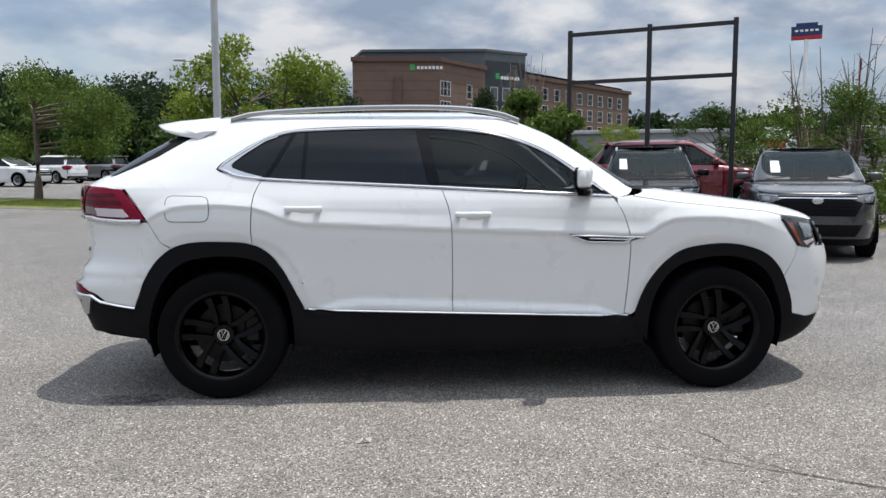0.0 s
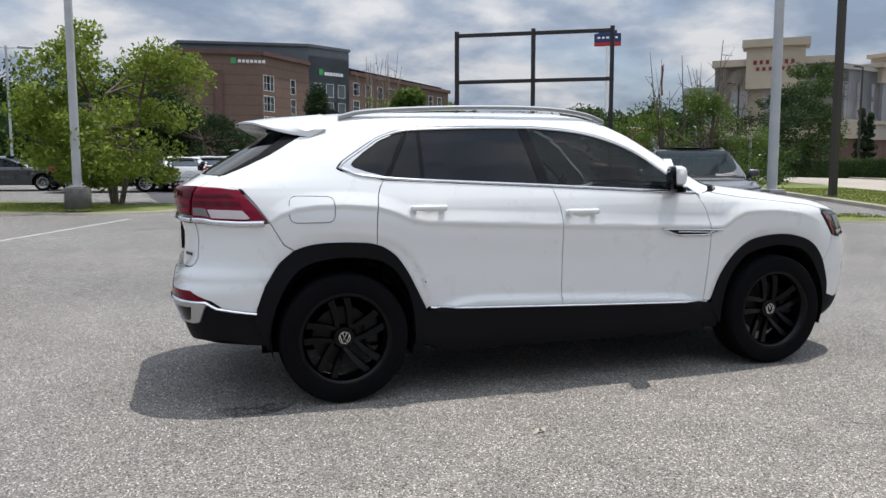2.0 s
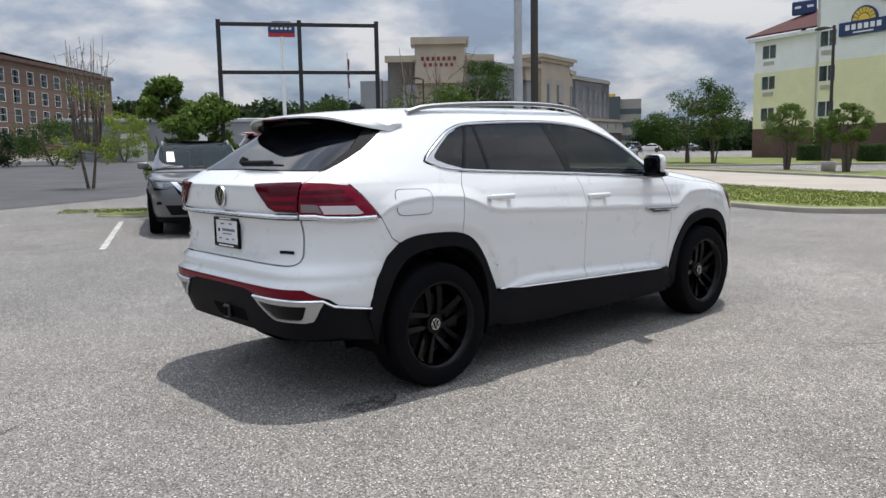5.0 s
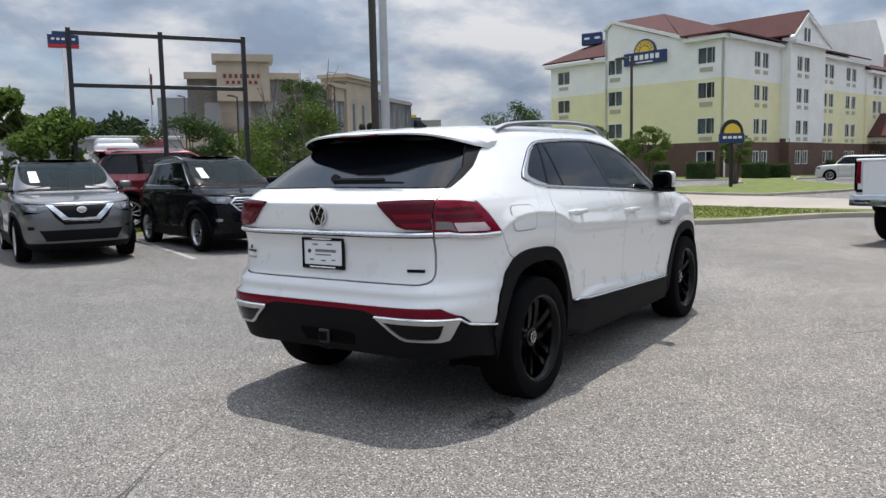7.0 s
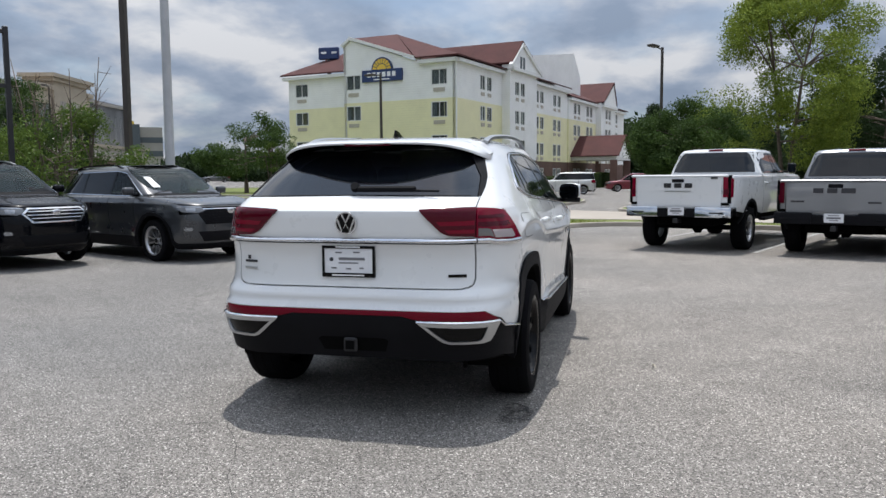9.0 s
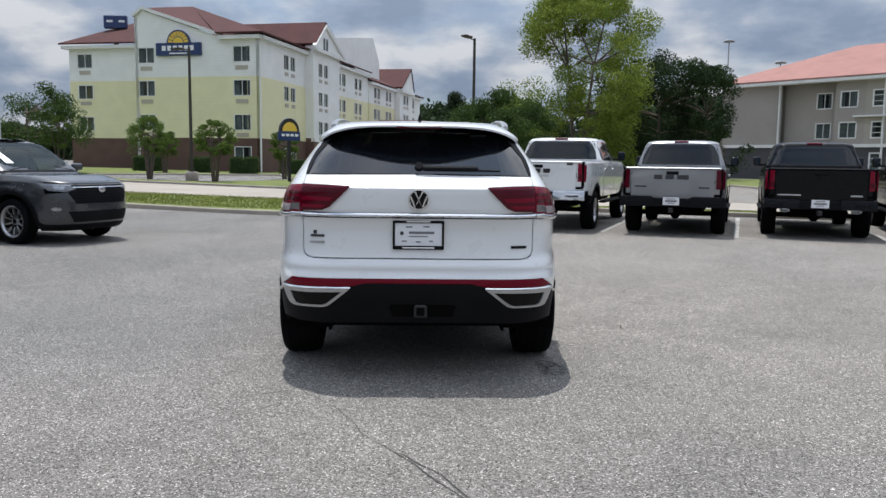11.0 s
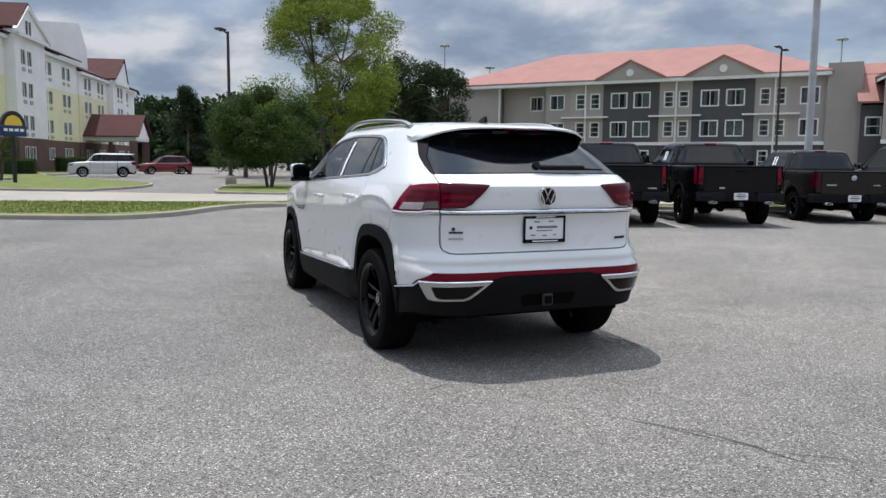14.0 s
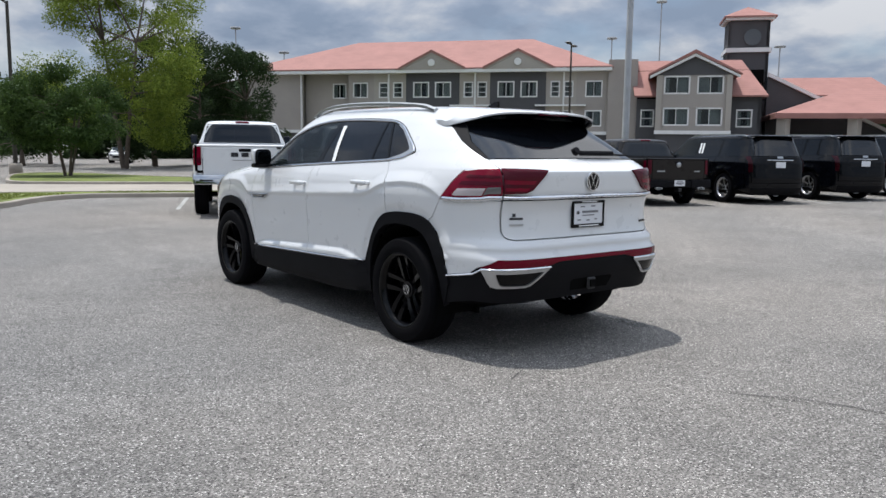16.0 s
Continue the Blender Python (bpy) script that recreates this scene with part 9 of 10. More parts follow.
crossover("suv", spot(x, y), H_TRK, "large black SUV with stickers in the side window", BLACK_PAINT, side_sticker=True, **BIG)
x, y = lot(11.5 + 2.72, -16.35)
crossover("suv", spot(x, y), H_TRK, "large black SUV with a tall tailgate and chrome plate bar", BLACK_PAINT, **BIG)
x, y = lot(11.6 + 2.72, -19.6)
crossover("suv", spot(x, y), H_TRK, "large black SUV at the end of the row", BLACK_PAINT, detail=False, **BIG)

# far cars
FAR = dict(detail=False, clad=False, rails=False)
crossover("suv", spot(58.4, 3.9), 93, "pale silver boxy SUV standing on the hotel drive", PEARL_PAINT, Lr=2.4, Lf=2.45, hw=0.98, hood=1.15, belt=1.2, H=1.84, wsb=1.1, wst=0.6, rtop=2.2, hubs=(-1.4, 1.4), R=0.38, **FAR)
crossover("suv", spot(70.5, -1.2), 100, "dark red SUV parked on the hotel drive", RED_PAINT, Lr=2.4, Lf=2.45, hw=0.96, H=1.75, **FAR)
SED = dict(Lr=2.3, Lf=2.5, hw=0.91, hood=0.92, belt=0.98, H=1.45, wsb=0.95, wst=0.1, rtop=1.25, hubs=(-1.38, 1.42), R=0.33, glass_end=-1.2, **FAR)
crossover("saloon", spot(-9.6, 31.5), -6, "dark saloon parked across the far lane", CHARCOAL_PAINT, **SED)
crossover("suv", spot(-5.55, 29.1), 0, "black SUV parked beside the dark saloon", BLACK_PAINT, H=1.75, **FAR)
crossover("saloon", spot(-16.0, 49.2), 182, "dark green saloon parked in the far row", CHARCOAL_PAINT, **SED)
crossover("suv", spot(-20.7, 43.6), 152, "white crossover parked under the trees", WHITE_PAINT, H=1.70, **FAR)
crossover("suv", spot(-19.6, 48.6), 152, "silver crossover parked under the trees", SILVER_PAINT, H=1.70, **FAR)
crossover("suv", spot(-20.9, 38.4), -18, "white pickup-like car parked under the trees", WHITE_PAINT, H=1.60, **FAR)
crossover("saloon", spot(-1.9, 33.5), 112, "white saloon parked in the far row", WHITE_PAINT, **SED)
crossover("saloon", spot(-3.3, 30.0), 112, "white saloon parked in the far row", WHITE_PAINT, **SED)
crossover("saloon", spot(-0.6, 37.5), 112, "white saloon with red tail lamps in the far row", WHITE_PAINT, **SED)
crossover("suv", spot(0.6, 46.0), 112, "dark blue-grey SUV in the far row", GREY_PAINT, H=1.85, **FAR)
crossover("suv", spot(110.2, 76.5), 118, "dark SUV far off beyond the hedge", CHARCOAL_PAINT, H=1.8, **FAR)
crossover("saloon", spot(112.1, 73.8), 125, "white saloon far off beyond the hedge", WHITE_PAINT, **SED)
crossover("saloon", spot(115.4, 68.7), 125, "blue-grey saloon far off behind the shade tree", GREY_PAINT, **SED)
crossover("saloon", spot(62.0, 43.0), 200, "silver saloon far off by the hotel", SILVER_PAINT, **SED)
crossover("saloon", spot(66.0, -16.0), 160, "white saloon parked under the trees", WHITE_PAINT, **SED)

# ---- plants ----
LEAF_LIME = leaf_mat("lime_leaves", (0.075, 0.125, 0.018), (0.235, 0.295, 0.05))
LEAF_MID = leaf_mat("mid_green_leaves", (0.022, 0.046, 0.012), (0.065, 0.11, 0.028))
LEAF_BRIGHT = leaf_mat("bright_green_leaves", (0.04, 0.078, 0.015), (0.12, 0.18, 0.035))
LEAF_DARK = leaf_mat("dark_green_leaves", (0.011, 0.024, 0.009), (0.036, 0.062, 0.022))
LEAF_PINE = leaf_mat("pine_needles", (0.014, 0.028, 0.014), (0.038, 0.06, 0.028))
LEAF_HEDGE = leaf_mat("hedge_leaves", (0.025, 0.05, 0.014), (0.07, 0.11, 0.03))
BLOSSOM = Mat("white_blossom", (0.72, 0.70, 0.60), 0.8).m


def leaf_cloud(centres, radii, per, size, rng, flat=0.75, name="crown"):
    """Many small folded leaves in clumps round the centres, as plain mesh data."""
    n = len(centres) * per
    c = np.repeat(np.array(centres, float), per, 0)
    r = np.repeat(np.array(radii, float), per)[:, None]
    d = rng.normal(size=(n, 3))
    d /= np.linalg.norm(d, axis=1, keepdims=True)
    rad = rng.uniform(0.25, 1.0, size=(n, 1)) ** 0.5
    p = c + d * rad * r * np.array([1, 1, flat])
    u = rng.normal(size=(n, 3))
    u /= np.linalg.norm(u, axis=1, keepdims=True)
    w = np.cross(u, d + 0.4 * rng.normal(size=(n, 3)))
    w /= np.maximum(np.linalg.norm(w, axis=1, keepdims=True), 1e-6)
    s = size * rng.uniform(0.6, 1.35, size=(n, 1))
    v = np.stack([p - u * s, p - w * s * 0.5, p + u * s, p + w * s * 0.5], 1).reshape(-1, 3)
    f = np.arange(n * 4).reshape(-1, 4)
    me = bpy.data.meshes.new(name)
    me.from_pydata(v.tolist(), [], f.tolist())
    return me


def limb(bm, pts, r0, r1, seg=6):
    prev = None
    n = len(pts)
    for i, p in enumerate(pts):
        p = Vector(p)
        a = Vector(pts[max(i - 1, 0)])
        b = Vector(pts[min(i + 1, n - 1)])
        q = (b - a).to_track_quat("Z", "Y")
        r = r0 + (r1 - r0) * i / (n - 1)
        ring = [bm.verts.new(p + q @ Vector((r * math.cos(2 * math.pi * k / seg), r * math.sin(2 * math.pi * k / seg), 0))) for k in range(seg)]
        if prev:
            for k in range(seg):
                bm.faces.new((prev[k], prev[(k + 1) % seg], ring[(k + 1) % seg], ring[k]))
        prev = ring
    bm.faces.new(prev)


def tree(at, height, spread, label, leaf, clumps=60, per=70, size=0.09, trunk=0.14, bare=0.28, seed=1, stems=1, shape="round", base=None, blossom=0, name="tree", category="tree", sparse=1.0, twigs=0):
    rng = np.random.default_rng(seed)
    x, y = at
    thing = empty(name, Matrix.Translation(spot(x, y) if base is None else (x, y, base)), label, category)
    cz0 = height * bare
    centres, radii = [], []
    boughs = [(rng.uniform(0, 1), rng.uniform(0, 2 * math.pi)) for _ in range(max(7, clumps // 8))]
    while len(centres) < clumps:
        # clumps gather round the boughs, so that the outline is ragged and the sky shows between
        t, a = boughs[rng.integers(len(boughs))] if clumps > 75 else (rng.uniform(0, 1), rng.uniform(0, 2 * math.pi))
        t, a = 1 - abs(1 - abs(t + rng.normal() * 0.075)), a + rng.normal() * 0.33
        if shape == "round":
            prof = math.sqrt(max(0, 1 - (2 * t - 0.85) ** 2 / 1.35))
        elif shape == "cone":
            prof = max(0.10, 1.0 - 0.92 * t)
        elif shape == "vase":
            prof = 0.45 + 0.6 * t if t < 0.75 else 1.0 - 1.6 * (t - 0.75)
        else:
            prof = 0.62 + 0.38 * math.sin(3.0 * t) if t < 0.85 else 0.55
        k = prof * (0.45 + 0.55 * math.sqrt(rng.uniform(0, 1)))
        wob = 1 + 0.28 * math.sin(3 * a + seed) * math.cos(2.2 * t * 3 + seed * 0.7)
        rr = spread * k * wob
        if rng.uniform() > sparse:
            continue
        centres.append((rr * math.cos(a), rr * math.sin(a), cz0 + t * (height - cz0)))
        radii.append(spread * rng.uniform(0.13, 0.30) * (1.0 if spread >= 1 else 1.9))
    me = leaf_cloud(centres, radii, int(per * 1.9), size * 0.66, rng)
    me.materials.append(leaf)
    o = new("crown", me)
    o.parent = thing
    bm = bmesh.new()
    tops = []
    for s in range(stems):
        a = 2 * math.pi * s / stems + 0.4
        lean = 0.0 if stems == 1 else spread * 0.35
        foot = Vector((0.10 * (stems > 1) * math.cos(a), 0.10 * (stems > 1) * math.sin(a), -0.05))
        top = Vector((lean * math.cos(a), lean * math.sin(a), cz0 + (height - cz0) * 0.55))
        mid = foot.lerp(top, 0.45) + Vector((0.06 * math.cos(a * 3), 0.06 * math.sin(a * 2), 0))
        limb(bm, [foot, foot.lerp(mid, 0.5), mid, mid.lerp(top, 0.6), top], trunk / math.sqrt(stems), trunk * 0.25)
        tops.append((mid, top))
    part("trunk", bm, BARK, thing)
    bm = bmesh.new()
    for i in range(0, len(centres), max(1, len(centres) // 22)):
        mid, top = tops[i % len(tops)]
        c = Vector(centres[i])
        st = mid.lerp(top, min(1, max(0, (c.z - mid.z) / max(0.1, top.z - mid.z)) * 0.8))
        limb(bm, [st, st.lerp(c, 0.5) + Vector((0, 0, 0.06 * height * 0.2)), c], trunk * 0.28, trunk * 0.06, 5)
    part("branchwork", bm, BARK, thing)
    if twigs:
        bm = bmesh.new()
        for i in range(twigs):
            a = rng.uniform(0, 2 * math.pi)
            st = Vector((0.3 * spread * math.cos(a), 0.3 * spread * math.sin(a), height * 0.45))
            en = Vector((spread * rng.uniform(0.2, 0.75) * math.cos(a), spread * rng.uniform(0.2, 0.75) * math.sin(a), height * rng.uniform(1.05, 1.5)))
            mid = st.lerp(en, 0.5) + Vector(rng.normal(size=3) * 0.12)
            limb(bm, [st, mid, en], 0.03, 0.008, 5)
            for j in range(4):
                q = mid.lerp(en, rng.uniform(0.1, 0.9))
                limb(bm, [q, q + Vector(rng.normal(size=3) * 0.22) + Vector((0, 0, 0.2))], 0.010, 0.004, 4)
        part("dead_wood", bm, BARK, thing)
    if blossom:
        me = leaf_cloud([centres[i] for i in rng.choice(len(centres), 14)], [spread * 0.25] * 14, blossom, size * 0.6, rng, name="blossom")
        me.materials.append(BLOSSOM)
        o = new("blossom", me)
        o.parent = thing
    return thing


tree((-4.5, 19.6), 5.15, 2.35, "light green small-leaved tree with a forked trunk beside the lamp post", LEAF_LIME, 125, 95, 0.105, 0.15, 0.16, 3, 3, "round", blossom=5)
tree((-12.6, 22.6), 4.5, 2.9, "leafy green tree on the grass strip", LEAF_BRIGHT, 90, 90, 0.085, 0.16, 0.40, 5, 1, "round")
tree((-19.5, 25.0), 4.6, 3.0, "leafy green tree on the grass strip", LEAF_BRIGHT, 80, 90, 0.10, 0.16, 0.40, 6, 1, "round")
# shrubs behind the row with bare twigs above
tree((9.7, 11.9), 2.9, 1.9, "unkempt green shrub with bare branches above it", LEAF_BRIGHT, 80, 100, 0.055, 0.07, 0.12, 7, 4, "round", blossom=8, twigs=9, name="shrub", category="shrub")
tree((11.7, 13.3), 2.8, 1.9, "unkempt green shrub with bare branches above it", LEAF_MID, 95, 110, 0.055, 0.07, 0.12, 8, 4, "round", twigs=10, name="shrub", category="shrub")
tree((8.0, 14.6), 2.7, 1.5, "green shrub behind the sign frame", LEAF_MID, 80, 110, 0.055, 0.07, 0.12, 9, 3, "round", name="shrub", category="shrub")
tree((5.2, 27.0), 3.9, 1.5, "light green tree with bare branches", LEAF_LIME, 16, 40, 0.08, 0.10, 0.25, 11, 2, "round", twigs=26)
tree((2.9, 13.3), 3.05, 1.25, "bushy light green young tree behind the parked cars", LEAF_BRIGHT, 80, 70, 0.10, 0.06, 0.10, 10, 3, "round")
# trees before the far hotels
tree((8.4, 66.0), 7.4, 2.9, "dark broad evergreen tree", LEAF_DARK, 130, 90, 0.16, 0.2, 0.05, 12, 1, "cone")
tree((-1.5, 62.0), 4.4, 3.4, "dark green low tree", LEAF_DARK, 80, 60, 0.16, 0.16, 0.12, 13, 1, "round")
tree((3.0, 68.0), 4.2, 3.2, "dark green low tree", LEAF_DARK, 70, 60, 0.16, 0.16, 0.12, 14, 1, "round")
tree((15.6, 70.0), 3.6, 3.4, "light green low tree", LEAF_MID, 70, 60, 0.14, 0.14, 0.10, 15, 2, "round")
tree((24.5, 78.0), 4.8, 3.0, "light green tree before the brown hotel", LEAF_LIME, 70, 60, 0.14, 0.14, 0.15, 16, 2, "round", twigs=6)
tree((28.0, 29.5), 5.2, 2.6, "green tree behind the hedge", LEAF_DARK, 90, 70, 0.11, 0.14, 0.15, 17, 1, "round")
tree((42.3, 43.2), 8.3, 3.1, "green tree between the hedge and the far hotel", LEAF_MID, 120, 80, 0.12, 0.16, 0.10, 18, 1, "round")
for i, (x, y, h) in enumerate(((68.6, 64.1, 6.6), (69.9, 64.2, 6.2), (74.7, 63.4, 6.5), (76.1, 63.3, 6.7))):
    tree((x, y), h, 0.85, "narrow upright evergreen by the hotel porch", LEAF_PINE, 60, 60, 0.16, 0.12, 0.02, 20 + i, 1, "cone")
tree((46.5, 26.5), 5.9, 3.3, "round green shade tree on the far lawn", LEAF_MID, 120, 80, 0.12, 0.2, 0.26, 25, 1, "round")
tree((46.6, 24.5), 3.9, 1.3, "small multi-stemmed tree on the far grass", LEAF_BRIGHT, 60, 80, 0.06, 0.13, 0.46, 28, 4, "round")
# before the yellow hotel
for i, (x, y, h, w) in enumerate(((35.3, 11.1, 3.3, 1.0), (40.0, 16.2, 3.6, 1.15), (47.0, 9.4, 3.2, 1.0), (53.0, 19.5, 3.2, 1.05))):
    tree((x, y), h, w, "small multi-stemmed tree with a rounded crown", LEAF_BRIGHT, 72, 90, 0.06, 0.15, 0.46, 30 + i, 5, "round")
# right of the yellow hotel
tree((31.2, -4.0), 4.7, 2.3, "small shade tree on the planted island", LEAF_MID, 230, 110, 0.085, 0.13, 0.30, 40, 4, "round")
tree((47.0, -10.9), 13.4, 4.4, "tall bright green tree with an open crown", LEAF_LIME, 250, 200, 0.11, 0.26, 0.10, 41, 2, "tall")
tree((53.0, -18.3), 9.6, 4.0, "dark green tree behind the tall one", LEAF_DARK, 150, 90, 0.14, 0.24, 0.10, 42, 1, "round")
tree((53.0, -22.0), 8.6, 3.4, "dark green tree beside the inn", LEAF_DARK, 120, 90, 0.14, 0.24, 0.10, 43, 1, "round")
tree((52.5, -14.6), 9.0, 3.2, "dark green tree behind the tall one", LEAF_DARK, 110, 90, 0.14, 0.24, 0.10, 44, 1, "round")
tree((56.0, -6.5), 6.2, 3.6, "round green tree beyond the drive", LEAF_MID, 110, 80, 0.13, 0.2, 0.14, 45, 1, "round")
tree((62.0, -9.5), 6.4, 3.8, "round dark green tree beyond the drive", LEAF_DARK, 110, 80, 0.14, 0.2, 0.14, 46, 1, "round")
tree((72.0, -3.5), 8.0, 2.8, "dark pine beyond the drive", LEAF_PINE, 110, 80, 0.16, 0.22, 0.12, 47, 1, "cone")


def woods(spots, label, leaf, seed, clumps=34, per=60, size=0.25):
    """Far trees that nobody could count, as one mass."""
    rng = np.random.default_rng(seed)
    cs, rs = [], []
    for x, y, h, w in spots:
        for _ in range(clumps):
            t = rng.uniform(0, 1)
            a = rng.uniform(0, 2 * math.pi)
            k = w * math.sqrt(max(0.05, 1 - (2 * t - 0.7) ** 2 / 1.75)) * (0.3 + 0.7 * math.sqrt(rng.uniform()))
            cs.append((x + k * math.cos(a), y + k * math.sin(a), gz(x, y) + 0.3 + t * h))
            rs.append(w * rng.uniform(0.25, 0.48))
    me = leaf_cloud(cs, rs, per, size, rng, 0.8, "woods")
    me.materials.append(leaf)
    return tagged(new("woods", me), label, "woods", kind="stuff")


rng = np.random.default_rng(77)
def belt_of(az0, az1, n, d0, d1, h0, h1, w=4.5):
    out = []
    for i in range(n):
        a = radians(az0 + (az1 - az0) * (i + rng.uniform(-0.3, 0.3)) / max(1, n - 1))
        d = rng.uniform(d0, d1)
        out.append((-2 + d * math.cos(a), -3 + d * math.sin(a), rng.uniform(h0, h1), w * rng.uniform(0.75, 1.2)))
    return out


woods(belt_of(92, 140, 64, 62, 82, 5.4, 7.6), "dark green woods behind the far parking rows", LEAF_DARK, 1, size=0.20, per=110)
woods(belt_of(98, 135, 16, 56, 62, 3.4, 4.8, 3.0), "lighter green trees along the wood's edge", LEAF_MID, 2)
woods(belt_of(56, 82, 30, 190, 240, 9.0, 12.0, 9), "far tree line", LEAF_DARK, 3, size=0.8)
woods(belt_of(44, 56, 10, 170, 200, 4.0, 5.5, 5), "far tree line", LEAF_DARK, 4, size=0.7)
woods(belt_of(-7, 6, 18, 150, 190, 9.0, 14.0, 8), "far tree line", LEAF_DARK, 5, size=0.65)
woods(belt_of(20, 34, 16, 150, 180, 3.4, 5.2, 5), "far tree line", LEAF_DARK, 6, size=0.4)
woods(belt_of(-26, -12, 12, 90, 110, 7.0, 10.0, 6), "far tree line", LEAF_DARK, 7, size=0.45)
woods(belt_of(-75, -60, 12, 150, 180, 9.0, 12.0, 8), "far tree line", LEAF_DARK, 8, size=0.7)


def hedge(name, outline, h, label, leaf=LEAF_HEDGE, seed=3, per=900):
    """A clipped hedge: a dark core in a skin of small leaves."""
    rngh = np.random.default_rng(seed)
    cx, cy = np.mean(outline, 0)
    thing = empty(name, Matrix.Translation(spot(cx, cy)), label, "hedge")
    loc = [(x - cx, y - cy) for x, y in outline]
    part("hedge_core", slab(inset(loc, 0.08), -0.1, h - 0.08), LEAF_DARK, thing, smooth=False)
    ring = dense(loc, 0.12)
    k = len(ring)
    pts = []
    for i in range(per * max(2, k // 40)):
        x, y = ring[rngh.integers(k)]
        pts.append((x, y, rngh.uniform(0.05, h)))
    bb = np.array(loc)
    lo, hi = bb.min(0), bb.max(0)
    top = rngh.uniform(lo, hi, (per * max(2, k // 40), 2))
    top = top[inside(loc, top)]
    pts += [(x, y, h + rngh.normal() * 0.03) for x, y in top]
    me = leaf_cloud(pts, [0.07] * len(pts), 2, 0.055, rngh, 1.0, "hedge_leaves")
    me.materials.append(leaf)
    o = new("hedge_leaves", me)
    o.parent = thing
    return thing


hedge("hedge", [(36.0, 43.6), (38.6, 38.0), (42.6, 30.6), (44.0, 29.9), (45.2, 31.0), (41.0, 38.8), (38.2, 44.6)], 1.3, "long clipped hedge beside the road", seed=4)
for i, (x, y, w, h) in enumerate(((57, 14.4, 2.4, 1.1), (57.5, 18.0, 2.0, 1.0), (60, 11.0, 2.2, 1.0), (62, 9.6, 1.8, 0.9), (58, 22.5, 2.4, 1.0), (79, 7.6, 2.0, 1.1), (84, 6.4, 2.2, 1.1), (95, 3.4, 1.8, 1.6), (99, 2.4, 1.8, 1.6))):
    hedge("bush", [(x + w * 0.5 * math.cos(t), y + w * 0.5 * math.sin(t)) for t in np.linspace(0, 2 * math.pi, 12, endpoint=False)], h + 0.3, "rounded clipped bush before the hotel wall", seed=10 + i, per=260)


def grass_tufts(outline, n, seed, label):
    rngg = np.random.default_rng(seed)
    o = np.array(outline)
    p = rngg.uniform(o.min(0), o.max(0), (n * 3, 2))
    p = p[inside(outline, p)][:n]
    z = np.array([gz(x, y) + 0.115 for x, y in p])
    h = rngg.uniform(0.018, 0.045, len(p))
    a = rngg.uniform(0, math.pi, len(p))
    w = 0.018
    dx, dy = np.cos(a) * w, np.sin(a) * w
    lx, ly = rngg.normal(size=len(p)) * 0.02, rngg.normal(size=len(p)) * 0.02
    v = np.stack([np.stack([p[:, 0] - dx, p[:, 1] - dy, z], 1), np.stack([p[:, 0] + dx, p[:, 1] + dy, z], 1), np.stack([p[:, 0] + lx, p[:, 1] + ly, z + h], 1)], 1).reshape(-1, 3)
    me = bpy.data.meshes.new("grass")
    me.from_pydata(v.tolist(), [], np.arange(len(p) * 3).reshape(-1, 3).tolist())
    me.materials.append(LEAF_GRASS)
    return tagged(new("grass", me), label, "grass", kind="stuff")


LEAF_GRASS = leaf_mat("grass_blades", (0.095, 0.125, 0.024), (0.185, 0.21, 0.048))
grass_tufts(uv_poly([(11.1, 30), (10.8, 9.5), (11.0, 7.8), (12.4, 6.65), (14.5, 6.4), (16.0, 5.6), (16.4, 9.5), (15.7, 22), (15.0, 30)]), 26000, 1, "short grass blades on the kerbed strip")
grass_tufts(uv_poly([(16.4, 5), (17.3, 5), (17.3, -12), (16.4, -12)]), 5000, 2, "short grass blades behind the trucks")
grass_tufts(uv_poly([(-20, 12.7), (-10.6, 12.8), (-10.6, 15.5), (-20, 16)]), 9000, 3, "short grass blades on the lamp post strip")
grass_tufts(uv_poly([(-5, 13.1), (8.8, 13.1), (8.8, 14.3), (-5, 14.3)]), 8000, 4, "short grass blades behind the parked cars")

# ---- poles, signs and small things ----
def light_pole(at, h, r, mat, label, base_h=0.0, base_r=0.33, arms=(), base_mat=PALE_BASE, z=None, square=False):
    x, y = at
    thing = empty("lamp_post", Matrix.Translation(spot(x, y) if z is None else (x, y, z)), label, "lamp post")
    if base_h:
        part("base", lathe([(0.001, -0.05), (base_r, -0.05), (base_r, base_h - 0.04), (base_r - 0.04, base_h), (0.001, base_h)], 20, "Z"), base_mat, thing)
    part("base_plate", box((r * 3.4, r * 3.4, 0.04), (0, 0, base_h + 0.02), 0.006), mat, thing)
    if square:
        bm = bmesh.new()
        box((2 * r, 2 * r, h - base_h), (0, 0, base_h + (h - base_h) / 2), 0.01, bm)
        part("shaft", bm, mat, thing)
    else:
        part("shaft", tube(r, r * 0.72, h - base_h, 16, None, Matrix.Translation((0, 0, base_h))), mat, thing)
    for a in arms:
        d = Vector((math.cos(radians(a)), math.sin(radians(a)), 0))
        ar = part("arm", rod(Vector((0, 0, h - 0.12)), Vector((0, 0, h - 0.05)) + d * 0.7, 0.035), mat, thing)
        part("lamp_head", box((0.75, 0.36, 0.12), tuple(Vector((0, 0, h - 0.03)) + d * 0.95), 0.03, turn=radians(a)), mat, ar)
    return thing


